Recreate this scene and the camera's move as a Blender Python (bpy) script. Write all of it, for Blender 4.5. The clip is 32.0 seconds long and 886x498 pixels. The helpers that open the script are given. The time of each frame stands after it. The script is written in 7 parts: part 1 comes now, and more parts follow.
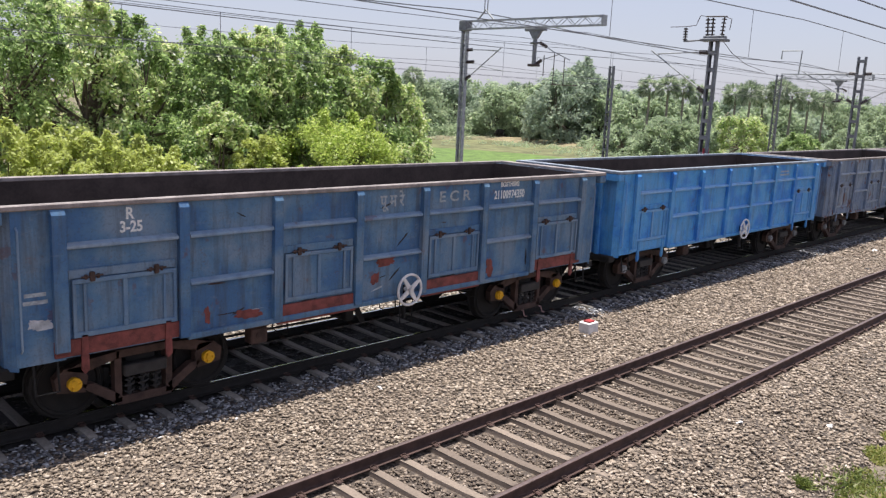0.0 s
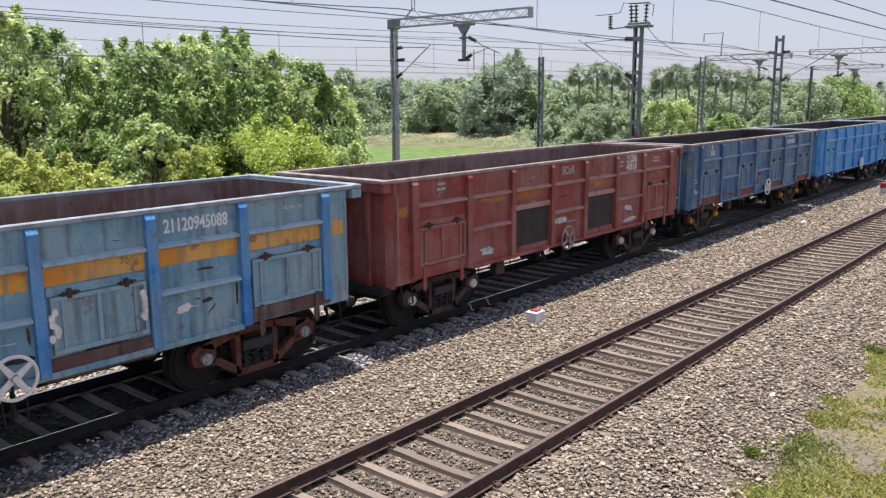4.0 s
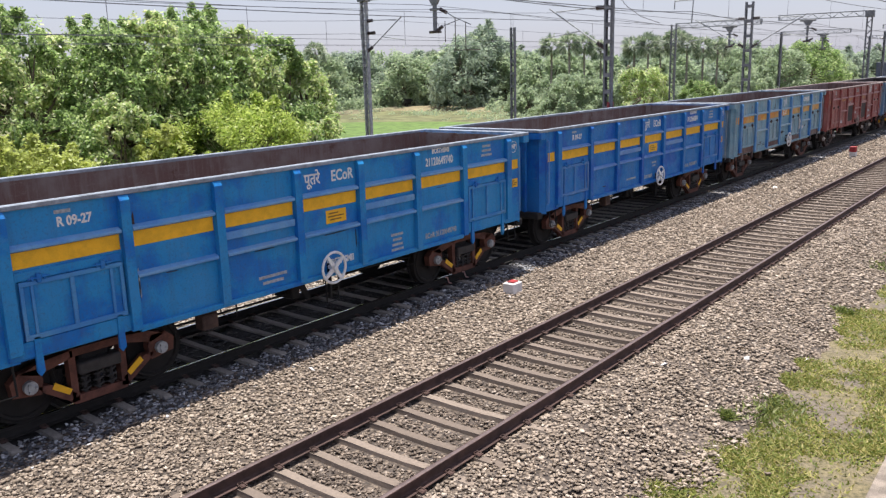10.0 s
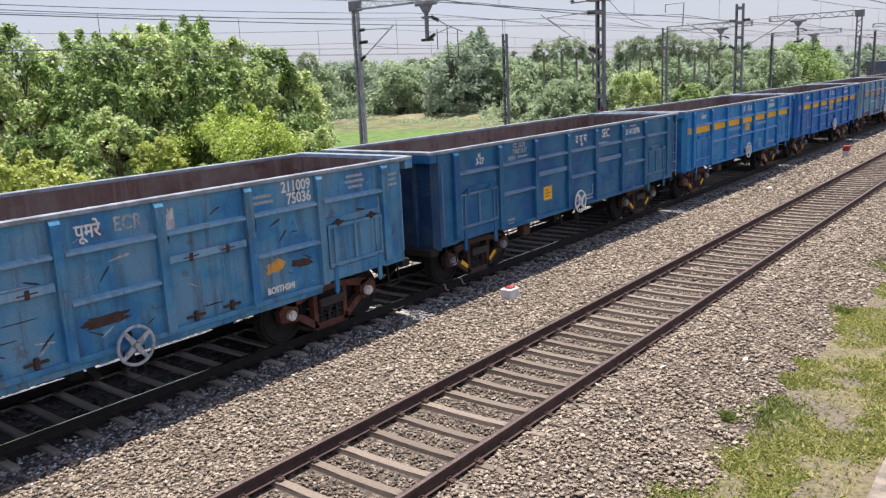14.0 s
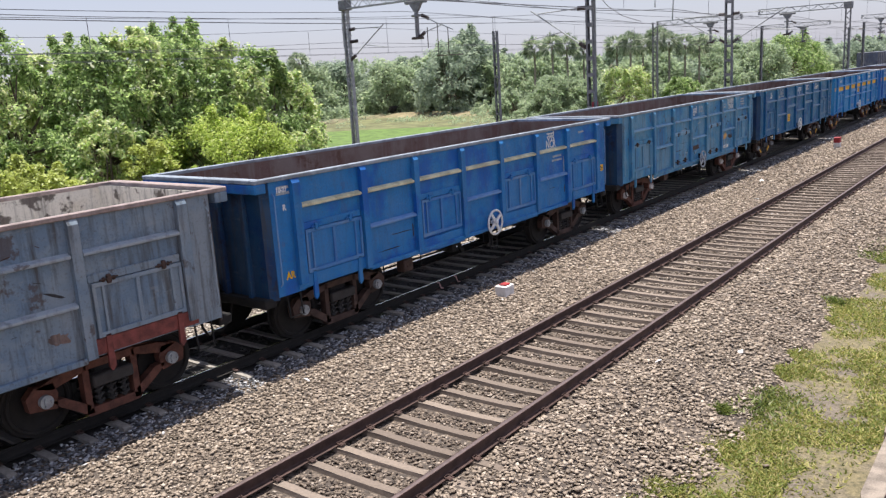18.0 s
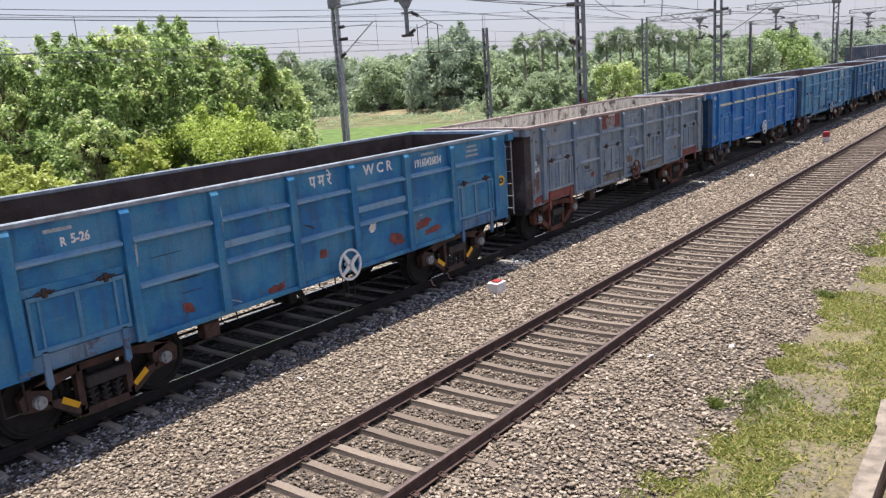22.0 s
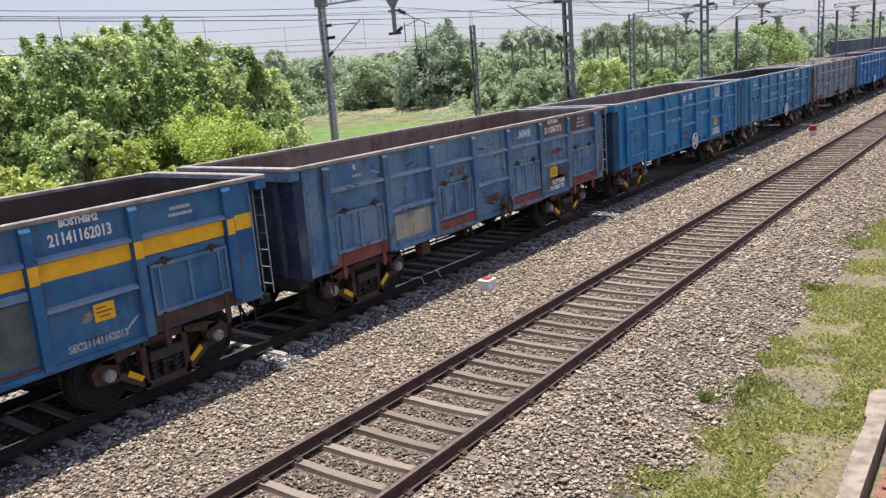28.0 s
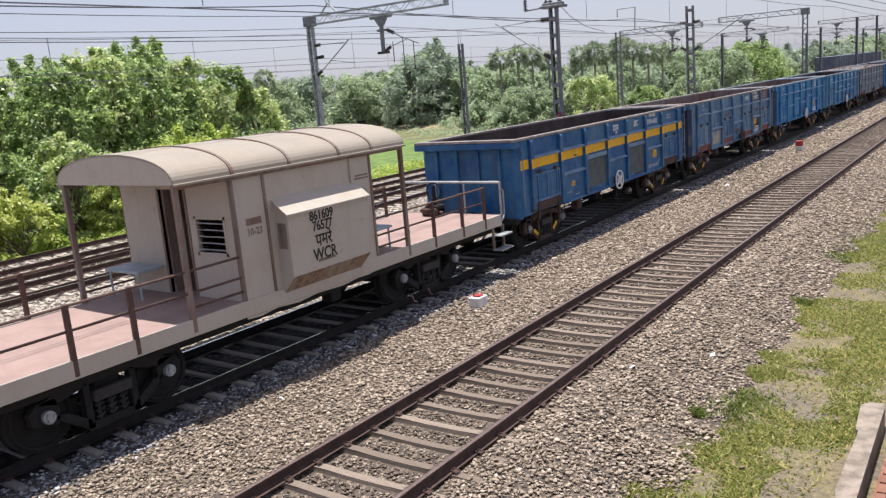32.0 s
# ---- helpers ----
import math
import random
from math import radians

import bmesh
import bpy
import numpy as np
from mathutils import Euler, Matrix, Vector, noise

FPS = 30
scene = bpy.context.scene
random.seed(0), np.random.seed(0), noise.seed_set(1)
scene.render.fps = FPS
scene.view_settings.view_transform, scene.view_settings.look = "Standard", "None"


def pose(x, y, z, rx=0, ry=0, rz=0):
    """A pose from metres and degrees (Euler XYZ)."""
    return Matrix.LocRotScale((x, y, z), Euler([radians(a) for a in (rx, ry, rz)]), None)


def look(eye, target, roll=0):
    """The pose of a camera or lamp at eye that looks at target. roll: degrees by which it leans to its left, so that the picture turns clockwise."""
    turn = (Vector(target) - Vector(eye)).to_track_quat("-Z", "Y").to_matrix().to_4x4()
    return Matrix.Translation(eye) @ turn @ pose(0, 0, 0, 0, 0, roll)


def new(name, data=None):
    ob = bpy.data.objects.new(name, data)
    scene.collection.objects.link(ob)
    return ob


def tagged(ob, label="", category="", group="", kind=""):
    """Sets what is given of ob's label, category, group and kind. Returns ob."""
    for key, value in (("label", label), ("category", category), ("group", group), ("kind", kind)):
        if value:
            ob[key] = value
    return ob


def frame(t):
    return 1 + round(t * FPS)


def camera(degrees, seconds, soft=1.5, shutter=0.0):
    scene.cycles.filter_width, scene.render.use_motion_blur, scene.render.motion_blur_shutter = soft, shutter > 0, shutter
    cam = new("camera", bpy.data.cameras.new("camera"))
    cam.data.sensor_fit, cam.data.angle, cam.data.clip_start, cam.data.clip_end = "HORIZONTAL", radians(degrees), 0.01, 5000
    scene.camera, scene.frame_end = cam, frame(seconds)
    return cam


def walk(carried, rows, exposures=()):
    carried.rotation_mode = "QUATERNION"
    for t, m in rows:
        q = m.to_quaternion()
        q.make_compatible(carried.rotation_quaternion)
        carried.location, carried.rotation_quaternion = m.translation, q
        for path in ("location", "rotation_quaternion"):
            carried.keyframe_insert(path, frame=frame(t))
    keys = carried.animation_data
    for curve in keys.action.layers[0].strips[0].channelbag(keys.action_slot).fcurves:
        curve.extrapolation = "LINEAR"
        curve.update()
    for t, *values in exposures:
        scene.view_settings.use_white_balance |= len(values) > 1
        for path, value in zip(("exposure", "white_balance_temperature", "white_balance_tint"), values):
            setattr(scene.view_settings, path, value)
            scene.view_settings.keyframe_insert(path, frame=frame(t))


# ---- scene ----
EXPOSURE = 1.15
EYE = (0.0, 0.0, 4.633)
TURNS = [
    (0, -45.09, -10.62, -2.68), (0.5, -45.45, -10.58, -1.79), (1, -46.00, -10.22, -0.74), (1.5, -47.76, -10.13, -1.47),
    (2, -49.51, -10.19, -1.56), (2.5, -50.36, -10.13, -1.34), (3, -49.37, -10.22, -0.80), (3.5, -49.41, -10.24, -0.50),
    (4, -49.74, -10.68, 0.39), (4.5, -49.88, -11.21, 0.93), (6.5, -50.37, -12.50, 1.52), (7, -50.51, -12.49, 1.48),
    (7.5, -50.86, -12.47, 1.36), (8, -51.41, -12.47, 1.54), (8.5, -51.53, -12.47, 1.73), (9, -51.58, -12.49, 1.84),
    (9.5, -51.63, -12.55, 1.54), (10, -51.67, -12.57, 1.46), (10.5, -51.73, -12.59, 1.50), (11, -51.86, -12.61, 1.85),
    (11.5, -51.98, -12.67, 2.00), (12, -52.07, -12.64, 2.15), (12.5, -52.15, -12.52, 2.20), (13, -52.16, -12.39, 2.30),
    (13.5, -52.06, -12.22, 2.46), (14, -52.16, -12.08, 2.58), (14.5, -52.24, -11.99, 2.61), (16.5, -52.48, -12.13, 3.01),
    (17, -52.56, -12.14, 3.19), (17.5, -52.67, -12.21, 3.32), (18, -52.78, -12.25, 3.44), (18.5, -52.87, -12.27, 3.55),
    (19, -52.96, -12.32, 3.62), (19.5, -53.05, -12.36, 3.71), (20, -53.13, -12.39, 3.76), (20.5, -53.22, -12.42, 3.78),
    (21, -53.29, -12.37, 3.78), (21.5, -53.40, -12.44, 3.85), (22, -53.46, -12.48, 3.82), (22.5, -53.52, -12.51, 3.85),
    (23, -53.62, -12.57, 3.82), (23.5, -53.70, -12.61, 3.83), (24, -53.74, -12.62, 3.91), (24.5, -53.72, -12.60, 3.93),
    (25, -53.78, -12.60, 3.96), (25.5, -53.89, -12.54, 4.03), (27.5, -54.26, -12.65, 4.31), (28, -54.30, -12.70, 4.36),
    (28.5, -54.38, -12.75, 4.28), (29, -54.46, -12.24, 4.39), (29.5, -54.55, -11.74, 4.51), (30, -54.66, -11.57, 4.64),
    (30.5, -54.74, -11.46, 4.57), (31, -54.83, -11.49, 4.73), (31.5, -54.92, -11.54, 4.66), (32, -55.08, -11.51, 4.73),
]
cam = camera(57.28, 32.0, soft=1.3)
walk(cam, [(t, pose(*EYE, 90 + pitch, roll, yaw)) for t, yaw, pitch, roll in TURNS],
     exposures=((0, EXPOSURE - 0.03), (2, EXPOSURE - 0.03), (4, EXPOSURE), (7, EXPOSURE + 0.02), (28, EXPOSURE + 0.02), (31, EXPOSURE - 0.06), (32, EXPOSURE - 0.06)))

# front coping end of the leading wagon along the track, every half second
FRONT = [
    15.97, 18.60, 21.23, 23.86, 26.52, 29.20, 31.90, 34.62, 37.33, 40.04, 42.76,
    45.50, 48.26, 51.04, 53.85, 56.69, 59.54, 62.39, 65.24, 68.09, 70.95, 73.82,
    76.71, 79.59, 82.47, 85.36, 88.26, 91.17, 94.07, 96.96, 99.85, 102.73, 105.59,
    108.44, 111.28, 114.10, 116.92, 119.74, 122.57, 125.39, 128.20, 131.00, 133.80, 136.59,
    139.37, 142.16, 144.95, 147.75, 150.55, 153.33, 156.09, 158.84, 161.59, 164.35, 167.11,
    169.87, 172.62, 175.36, 178.09, 180.80, 183.51, 186.22, 188.93, 191.65, 194.39,
]
PITCH = 13.616
# ---- world and sun ----
world = bpy.data.worlds.new("world")
scene.world = world
world.use_nodes = True
wn = world.node_tree.nodes
sky = wn.new("ShaderNodeTexSky")
sky.sky_type, sky.sun_disc = "NISHITA", False
SUN_EL, SUN_AZ = radians(82.2), radians(47)
sky.sun_elevation, sky.sun_rotation = SUN_EL, SUN_AZ
sky.air_density, sky.dust_density, sky.ozone_density, sky.altitude = 1.0, 1.2, 1.0, 0
haze = wn.new("ShaderNodeMixRGB")
haze.inputs["Fac"].default_value = 0.72
haze.inputs["Color2"].default_value = (3.25, 3.25, 4.1, 1)
world.node_tree.links.new(sky.outputs[0], haze.inputs["Color1"])
world.node_tree.links.new(haze.outputs[0], wn["Background"].inputs[0])
wn["Background"].inputs[1].default_value = 0.080
sun = new("sun", bpy.data.lights.new("sun", "SUN"))
sun.data.energy, sun.data.angle, sun.data.color = 3.4, radians(0.6), (1.0, 0.95, 0.88)
toward = Vector((math.sin(SUN_AZ) * math.cos(SUN_EL), math.cos(SUN_AZ) * math.cos(SUN_EL), math.sin(SUN_EL)))
sun.matrix_world = look(toward * 50, (0, 0, 0))

# ---- materials ----
MATS = {}


class Nodes:
    """A short way to write a node material."""

    def __init__(self, name):
        self.m = bpy.data.materials.new(name)
        self.m.use_nodes = True
        self.t = self.m.node_tree
        self.b = self.t.nodes["Principled BSDF"]

    def n(self, kind, **values):
        node = self.t.nodes.new("ShaderNode" + kind)
        for key, v in values.items():
            node.inputs[key.replace("_", " ")].default_value = v
        return node

    def l(self, a, b):
        self.t.links.new(a, b)

    def coords(self, stretch=(1, 1, 1), shift=False):
        tc, mp = self.n("TexCoord"), self.n("Mapping", Scale=stretch)
        self.l(tc.outputs["Object"], mp.inputs["Vector"])
        if shift:
            oi, mu = self.n("ObjectInfo"), self.n("Math")
            mu.operation, mu.inputs[1].default_value = "MULTIPLY", 60.0
            self.l(oi.outputs["Random"], mu.inputs[0])
            self.l(mu.outputs[0], mp.inputs["Location"])
        return mp.outputs[0]

    def noise(self, vec, scale, detail=4.0, rough=0.6):
        x = self.n("TexNoise", Scale=scale, Detail=detail, Roughness=rough)
        self.l(vec, x.inputs["Vector"])
        return x.outputs["Fac"]

    def ramp(self, fac, *stops):
        r = self.n("ValToRGB")
        e = r.color_ramp.elements
        while len(e) < len(stops):
            e.new(0.5)
        for el, (p, c) in zip(e, stops):
            el.position = p
            el.color = (*c, 1) if isinstance(c, tuple) else (c, c, c, 1)
        self.l(fac, r.inputs["Fac"])
        return r.outputs["Color"]

    def mix(self, fac, a, b, kind="MIX"):
        x = self.n("MixRGB")
        x.blend_type = kind
        for s, v in ((x.inputs["Fac"], fac), (x.inputs["Color1"], a), (x.inputs["Color2"], b)):
            if isinstance(v, (int, float)):
                s.default_value = v
            elif isinstance(v, tuple):
                s.default_value = (*v, 1)
            else:
                self.l(v, s)
        return x.outputs["Color"]

    def done(self, colour, rough=0.8, metal=0.0, bump=None, strength=0.3, dist=0.01):
        if isinstance(colour, tuple):
            self.b.inputs["Base Color"].default_value = (*colour, 1)
        else:
            self.l(colour, self.b.inputs["Base Color"])
        if isinstance(rough, float):
            self.b.inputs["Roughness"].default_value = rough
        else:
            self.l(rough, self.b.inputs["Roughness"])
        self.b.inputs["Metallic"].default_value = metal
        if bump is not None:
            bp = self.n("Bump", Strength=strength, Distance=dist)
            self.l(bump, bp.inputs["Height"])
            self.l(bp.outputs[0], self.b.inputs["Normal"])
        return self.m


def dull(name, colour, rough=0.8, metal=0.0, vary=0.35, scale=3.0, bump=0.15):
    """A plain surface with grain and soft stains."""
    if name in MATS:
        return MATS[name]
    k = Nodes(name)
    v = k.coords(shift=True)
    big, fine = k.noise(v, scale), k.noise(v, scale * 14, 6)
    dark = tuple(c * (1 - vary) for c in colour)
    light = tuple(min(1, c * (1 + vary * 0.6)) for c in colour)
    c = k.mix(0.3, k.ramp(big, (0.38, dark), (0.62, light)), k.ramp(fine, (0.38, dark), (0.62, light)))
    MATS[name] = k.done(c, rough, metal, fine, bump, 0.01)
    return MATS[name]


def paint(name, colour, wear, rust=(0.16, 0.055, 0.03), dirt=(0.055, 0.052, 0.052), fade=0.2, red=0.0, calm=1.0):
    """Weathered wagon paint: faded areas, rust blooms, dirt runs, scuffs and dents."""
    if name in MATS:
        return MATS[name]
    RECIPES[name] = (colour, wear, rust, dirt)
    colour = tuple(min(0.8, 1.9 * c) for c in colour)
    k = Nodes(name)
    v = k.coords(shift=True)
    runs = k.noise(k.coords((4.2, 4.2, 0.4), True), 1.7, 5, 0.65)
    soft, fine, spots = k.noise(v, 1.1, 4), k.noise(v, 26, 7, 0.75), k.noise(v, 2.1, 8, 0.66)
    scuff = k.noise(k.coords((2.0, 2.0, 6.0), True), 1.6, 7, 0.75)
    pale = tuple(c * (1 - fade) + 0.36 * fade for c in colour)
    top = max(colour)
    deep = tuple(c * (1 - calm * (0.55 - 0.47 * c / top)) for c in colour)
    c = k.ramp(soft, (0.40, deep), (0.5, colour), (0.62, pale))
    c = k.mix(k.ramp(runs, (0.49, 0.0), (0.68, calm * min(0.8, 0.14 + 1.6 * wear))), c, dirt)
    c = k.mix(k.ramp(scuff, (0.58, 0.0), (0.66, calm * (0.15 + 0.5 * wear))), c, tuple(0.5 * x + 0.16 for x in pale))
    c = k.mix(k.ramp(spots, (0.645 - 0.12 * wear, 0.0), (0.675 - 0.10 * wear, min(0.9, 0.08 + 1.5 * wear))), c, rust)
    if red:
        blot = k.noise(v, 1.3, 4, 0.55)
        c = k.mix(k.ramp(blot, (0.64 - 0.1 * red, 0.0), (0.66 - 0.1 * red, 0.7)), c, (0.19, 0.045, 0.035))
    c = k.mix(k.ramp(fine, (0.36, 0.32 * calm), (0.48, 0.0)), c, dirt)
    relief = k.mix(0.35, k.ramp(soft, (0.2, 0.0), (0.8, 1.0)), k.ramp(fine, (0.2, 0.0), (0.8, 1.0)))
    MATS[name] = k.done(c, k.ramp(spots, (0.4, 0.42), (0.7, 0.8)), 0.0, relief, 0.45, 0.03)
    k.b.inputs["Specular IOR Level"].default_value = 0.3
    return MATS[name]


RECIPES = {}


def lit_ledge(mat, dust=0.07):
    """Dusty wagon paint of ledges, posts' edges, door frames, with sky light painted in."""
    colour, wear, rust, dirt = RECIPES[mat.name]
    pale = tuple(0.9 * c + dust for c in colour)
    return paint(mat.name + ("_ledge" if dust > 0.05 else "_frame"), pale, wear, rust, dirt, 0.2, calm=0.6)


def per_piece(name, stops, rough=0.85, scale=9.0, bump=0.5, dist=0.02, object_random=False):
    """Colour that differs from piece to piece."""
    if name in MATS:
        return MATS[name]
    k = Nodes(name)
    if object_random:
        fac = k.n("ObjectInfo").outputs["Random"]
    else:
        fac = k.n("NewGeometry").outputs["Random Per Island"]
    v = k.coords()
    fine = k.noise(v, scale, 6)
    c = k.ramp(fac, *stops)
    c = k.mix(k.ramp(fine, (0.3, 0.35), (0.6, 0.0)), c, (0.05, 0.045, 0.04))
    MATS[name] = k.done(c, rough, 0.0, fine, bump, dist)
    return MATS[name]


def leafy(name, stops, light=0.5, gloss=0.4, pale=1.6):
    if name in MATS:
        return MATS[name]
    stops = [(p, tuple(min(0.8, v * pale) for v in c)) for p, c in stops]
    k = Nodes(name)
    fac = k.n("NewGeometry").outputs["Random Per Island"]
    c = k.ramp(fac, *stops)
    big = k.noise(k.coords(), 0.35, 2)
    c = k.mix(k.ramp(big, (0.35, 0.3), (0.65, 0.0)), c, tuple(v * 0.8 for v in stops[0][1]))
    k.done(c, gloss)
    k.b.inputs["Specular IOR Level"].default_value = 0.5
    tr, mx = k.n("BsdfTranslucent"), k.n("MixShader", Fac=light)
    k.l(c, tr.inputs["Color"])
    out = k.t.nodes["Material Output"]
    k.l(k.b.outputs[0], mx.inputs[1])
    k.l(tr.outputs[0], mx.inputs[2])
    k.l(mx.outputs[0], out.inputs["Surface"])
    MATS[name] = k.m
    return k.m


def ballast_sheet(name, *shades):
    k = Nodes(name)
    v = k.coords()
    vo = k.n("TexVoronoi", Scale=15.0)
    k.l(v, vo.inputs["Vector"])
    sep = k.n("SeparateColor")
    k.l(vo.outputs["Color"], sep.inputs[0])
    c = k.ramp(sep.outputs[0],  *shades)
    big = k.noise(v, 0.6, 4)
    c = k.mix(k.ramp(big, (0.35, 0.4), (0.65, 0.0)), c, (0.16, 0.13, 0.105))
    # Shade in the crevices between the drawn stones is painted dark.
    gap_shade = k.ramp(vo.outputs["Distance"], (0.35, 0.0), (0.62, 0.8))
    c = k.mix(gap_shade, c, (0.05, 0.04, 0.035))
    return k.done(c, 0.9, 0.0, k.ramp(vo.outputs["Distance"], (0.0, 1.0), (0.6, 0.0)), 0.9, 0.04)


def ground_sheet():
    k = Nodes("ground")
    v = k.coords()
    a, b, d = k.noise(v, 0.9, 5), k.noise(v, 14, 6, 0.7), k.noise(v, 0.03, 4)
    soil = k.ramp(b, (0.36, (0.085, 0.07, 0.054)), (0.64, (0.20, 0.165, 0.128)))
    green = k.ramp(b, (0.38, (0.10, 0.088, 0.05)), (0.62, (0.225, 0.185, 0.105)))
    c = k.mix(k.ramp(a, (0.42, 0.0), (0.55, 1.0)), soil, green)
    c = k.mix(k.ramp(d, (0.45, 0.0), (0.65, 0.4)), c, (0.12, 0.135, 0.045))
    return k.done(c, 0.95, 0.0, b, 0.6, 0.03)


# Bed toned down: shade between the loose stones is part of its colour.
M_BALLAST = ballast_sheet("ballast_bed", (0.0, (0.07, 0.053, 0.041)), (0.5, (0.165, 0.127, 0.10)), (1.0, (0.31, 0.245, 0.19)))
M_BALLAST2 = ballast_sheet("pale_ballast", (0.0, (0.34, 0.30, 0.26)), (0.5, (0.52, 0.46, 0.40)), (1.0, (0.68, 0.62, 0.56)))
M_GROUND = ground_sheet()
M_STONE = per_piece("ballast_stone", ((0.0, (0.15, 0.116, 0.088)), (0.3, (0.285, 0.225, 0.174)), (0.85, (0.41, 0.332, 0.262)), (1.0, (0.58, 0.49, 0.405))))
M_STONEP = per_piece("pale_stone", ((0.0, (0.28, 0.24, 0.20)), (0.5, (0.45, 0.39, 0.33)), (1.0, (0.62, 0.56, 0.50))))
# Grey stones by the train; its dark bluish shadow is mixed into their colours.
M_STONE3 = per_piece("grey_stone", ((0.0, (0.035, 0.036, 0.042)), (0.4, (0.15, 0.152, 0.168)), (0.8, (0.40, 0.405, 0.43)), (1.0, (0.68, 0.68, 0.69))))
M_STONE2 = per_piece("soiled_stone", ((0.0, (0.075, 0.055, 0.042)), (0.35, (0.17, 0.13, 0.10)), (0.85, (0.30, 0.235, 0.185)), (1.0, (0.44, 0.37, 0.31))))
M_OILY = dull("oily_bed", (0.016, 0.014, 0.014), 0.8, 0.0, 0.5, 9, 0.6)
M_OILSTONE = per_piece("oiled_stone", ((0.0, (0.012, 0.010, 0.010)), (0.7, (0.04, 0.035, 0.033)), (1.0, (0.10, 0.09, 0.08))), 0.6)
M_SLEEPER = per_piece("sleeper_concrete", ((0.0, (0.165, 0.128, 0.103)), (1.0, (0.26, 0.207, 0.168))), 0.9, 25.0, 0.3, 0.01, True)
M_PALESL = per_piece("pale_concrete", ((0.0, (0.38, 0.33, 0.28)), (1.0, (0.50, 0.44, 0.38))), 0.9, 25.0, 0.3, 0.01, True)
M_DIRTY = per_piece("oiled_concrete", ((0.0, (0.20, 0.185, 0.17)), (1.0, (0.34, 0.31, 0.275))), 0.85, 25.0, 0.3, 0.01, True)
M_RAIL = dull("rail_rust", (0.075, 0.042, 0.035), 0.75, 0.2, 0.4, 6)
M_RAILOIL = dull("rail_oily", (0.012, 0.010, 0.009), 0.85, 0.0, 0.4, 6)
M_HEAD = dull("rail_head", (0.20, 0.15, 0.14), 0.45, 0.6, 0.25, 12, 0.05)
M_SHINE = dull("rail_polished", (0.92, 0.91, 0.90), 0.16, 1.0, 0.06, 12, 0.02)
M_BLACK = dull("underframe_grime", (0.013, 0.012, 0.012), 0.9, 0.0, 0.5, 4)
M_BOGIE = dull("bogie_rust_red", (0.12, 0.046, 0.032), 0.8, 0.1, 0.5, 5)
M_BOGIE2 = dull("bogie_grime", (0.07, 0.040, 0.032), 0.8, 0.1, 0.5, 5)
M_WHEEL = dull("wheel_steel", (0.012, 0.010, 0.009), 0.85, 0.0, 0.4, 6)
M_SPRING = dull("spring_steel", (0.045, 0.042, 0.042), 0.7, 0.3, 0.3, 8)
M_INSIDE = paint("hopper_rust", (0.075, 0.052, 0.048), 0.45, (0.10, 0.05, 0.035), (0.20, 0.17, 0.165))
M_INDARK = dull("hopper_coal", (0.062, 0.046, 0.043), 0.85, 0.1, 0.45, 1.6)
M_INPALE = paint("hopper_pale", (0.36, 0.34, 0.31), 0.85, (0.07, 0.055, 0.05))
M_WHITE = dull("lettering_white", (0.70, 0.71, 0.72), 0.6, 0, 0.2, 20, 0.05)
M_FAINT = dull("lettering_faded", (0.34, 0.38, 0.42), 0.7, 0, 0.4, 20, 0.05)
M_BLACKTX = dull("lettering_black", (0.02, 0.02, 0.02), 0.6, 0, 0.3, 20, 0.05)
M_YELLOW = dull("stripe_yellow", (0.80, 0.43, 0.012), 0.6, 0, 0.15, 6, 0.05)
M_OCHRE = paint("stripe_ochre", (0.36, 0.19, 0.035), 0.4, (0.16, 0.12, 0.08), (0.20, 0.19, 0.17))
M_OCHRED = paint("ochre_on_red", (0.20, 0.085, 0.025), 0.8, (0.24, 0.08, 0.06), (0.14, 0.06, 0.05))
M_GALV = dull("galvanised_steel", (0.33, 0.35, 0.37), 0.6, 0.15, 0.3, 5)
M_GREYSTEEL = dull("mast_grey", (0.19, 0.20, 0.22), 0.6, 0.4, 0.3, 5)
M_INSUL = dull("insulator_brown", (0.045, 0.03, 0.028), 0.35, 0, 0.2, 9)
M_WIRE = dull("wire", (0.22, 0.22, 0.24), 0.5, 0.6, 0.2, 5)
M_CONC = dull("kerb_concrete", (0.25, 0.208, 0.172), 0.9, 0, 0.45, 5, 0.6)
M_REDP = dull("red_paint", (0.34, 0.03, 0.035), 0.6, 0, 0.3, 8)
M_WHITEW = dull("whitewash", (0.68, 0.66, 0.66), 0.85, 0, 0.2, 6, 0.3)
M_BARK = dull("bark", (0.13, 0.10, 0.075), 0.95, 0, 0.45, 5, 0.6)
M_LEAF = leafy("leaves_mango", ((0.0, (0.096, 0.142, 0.058)), (0.4, (0.222, 0.290, 0.108)), (0.85, (0.378, 0.442, 0.190)), (1.0, (0.52, 0.52, 0.31))), 0.62, 0.4, 2.25)
M_LEAF2 = leafy("leaves_deep", ((0.0, (0.080, 0.122, 0.049)), (0.5, (0.174, 0.245, 0.093)), (0.9, (0.330, 0.402, 0.170)), (1.0, (0.454, 0.480, 0.276))), 0.62, 0.4, 1.95)
M_LEAF3 = leafy("leaves_bright", ((0.0, (0.219, 0.301, 0.066)), (0.6, (0.397, 0.484, 0.122)), (1.0, (0.536, 0.584, 0.186))), 0.55, 0.45, 1.3)
M_LEAF4 = leafy("leaves_yellow", ((0.0, (0.329, 0.365, 0.094)), (0.6, (0.492, 0.547, 0.166)), (1.0, (0.559, 0.621, 0.261))), 0.5, 0.5, 1.2)
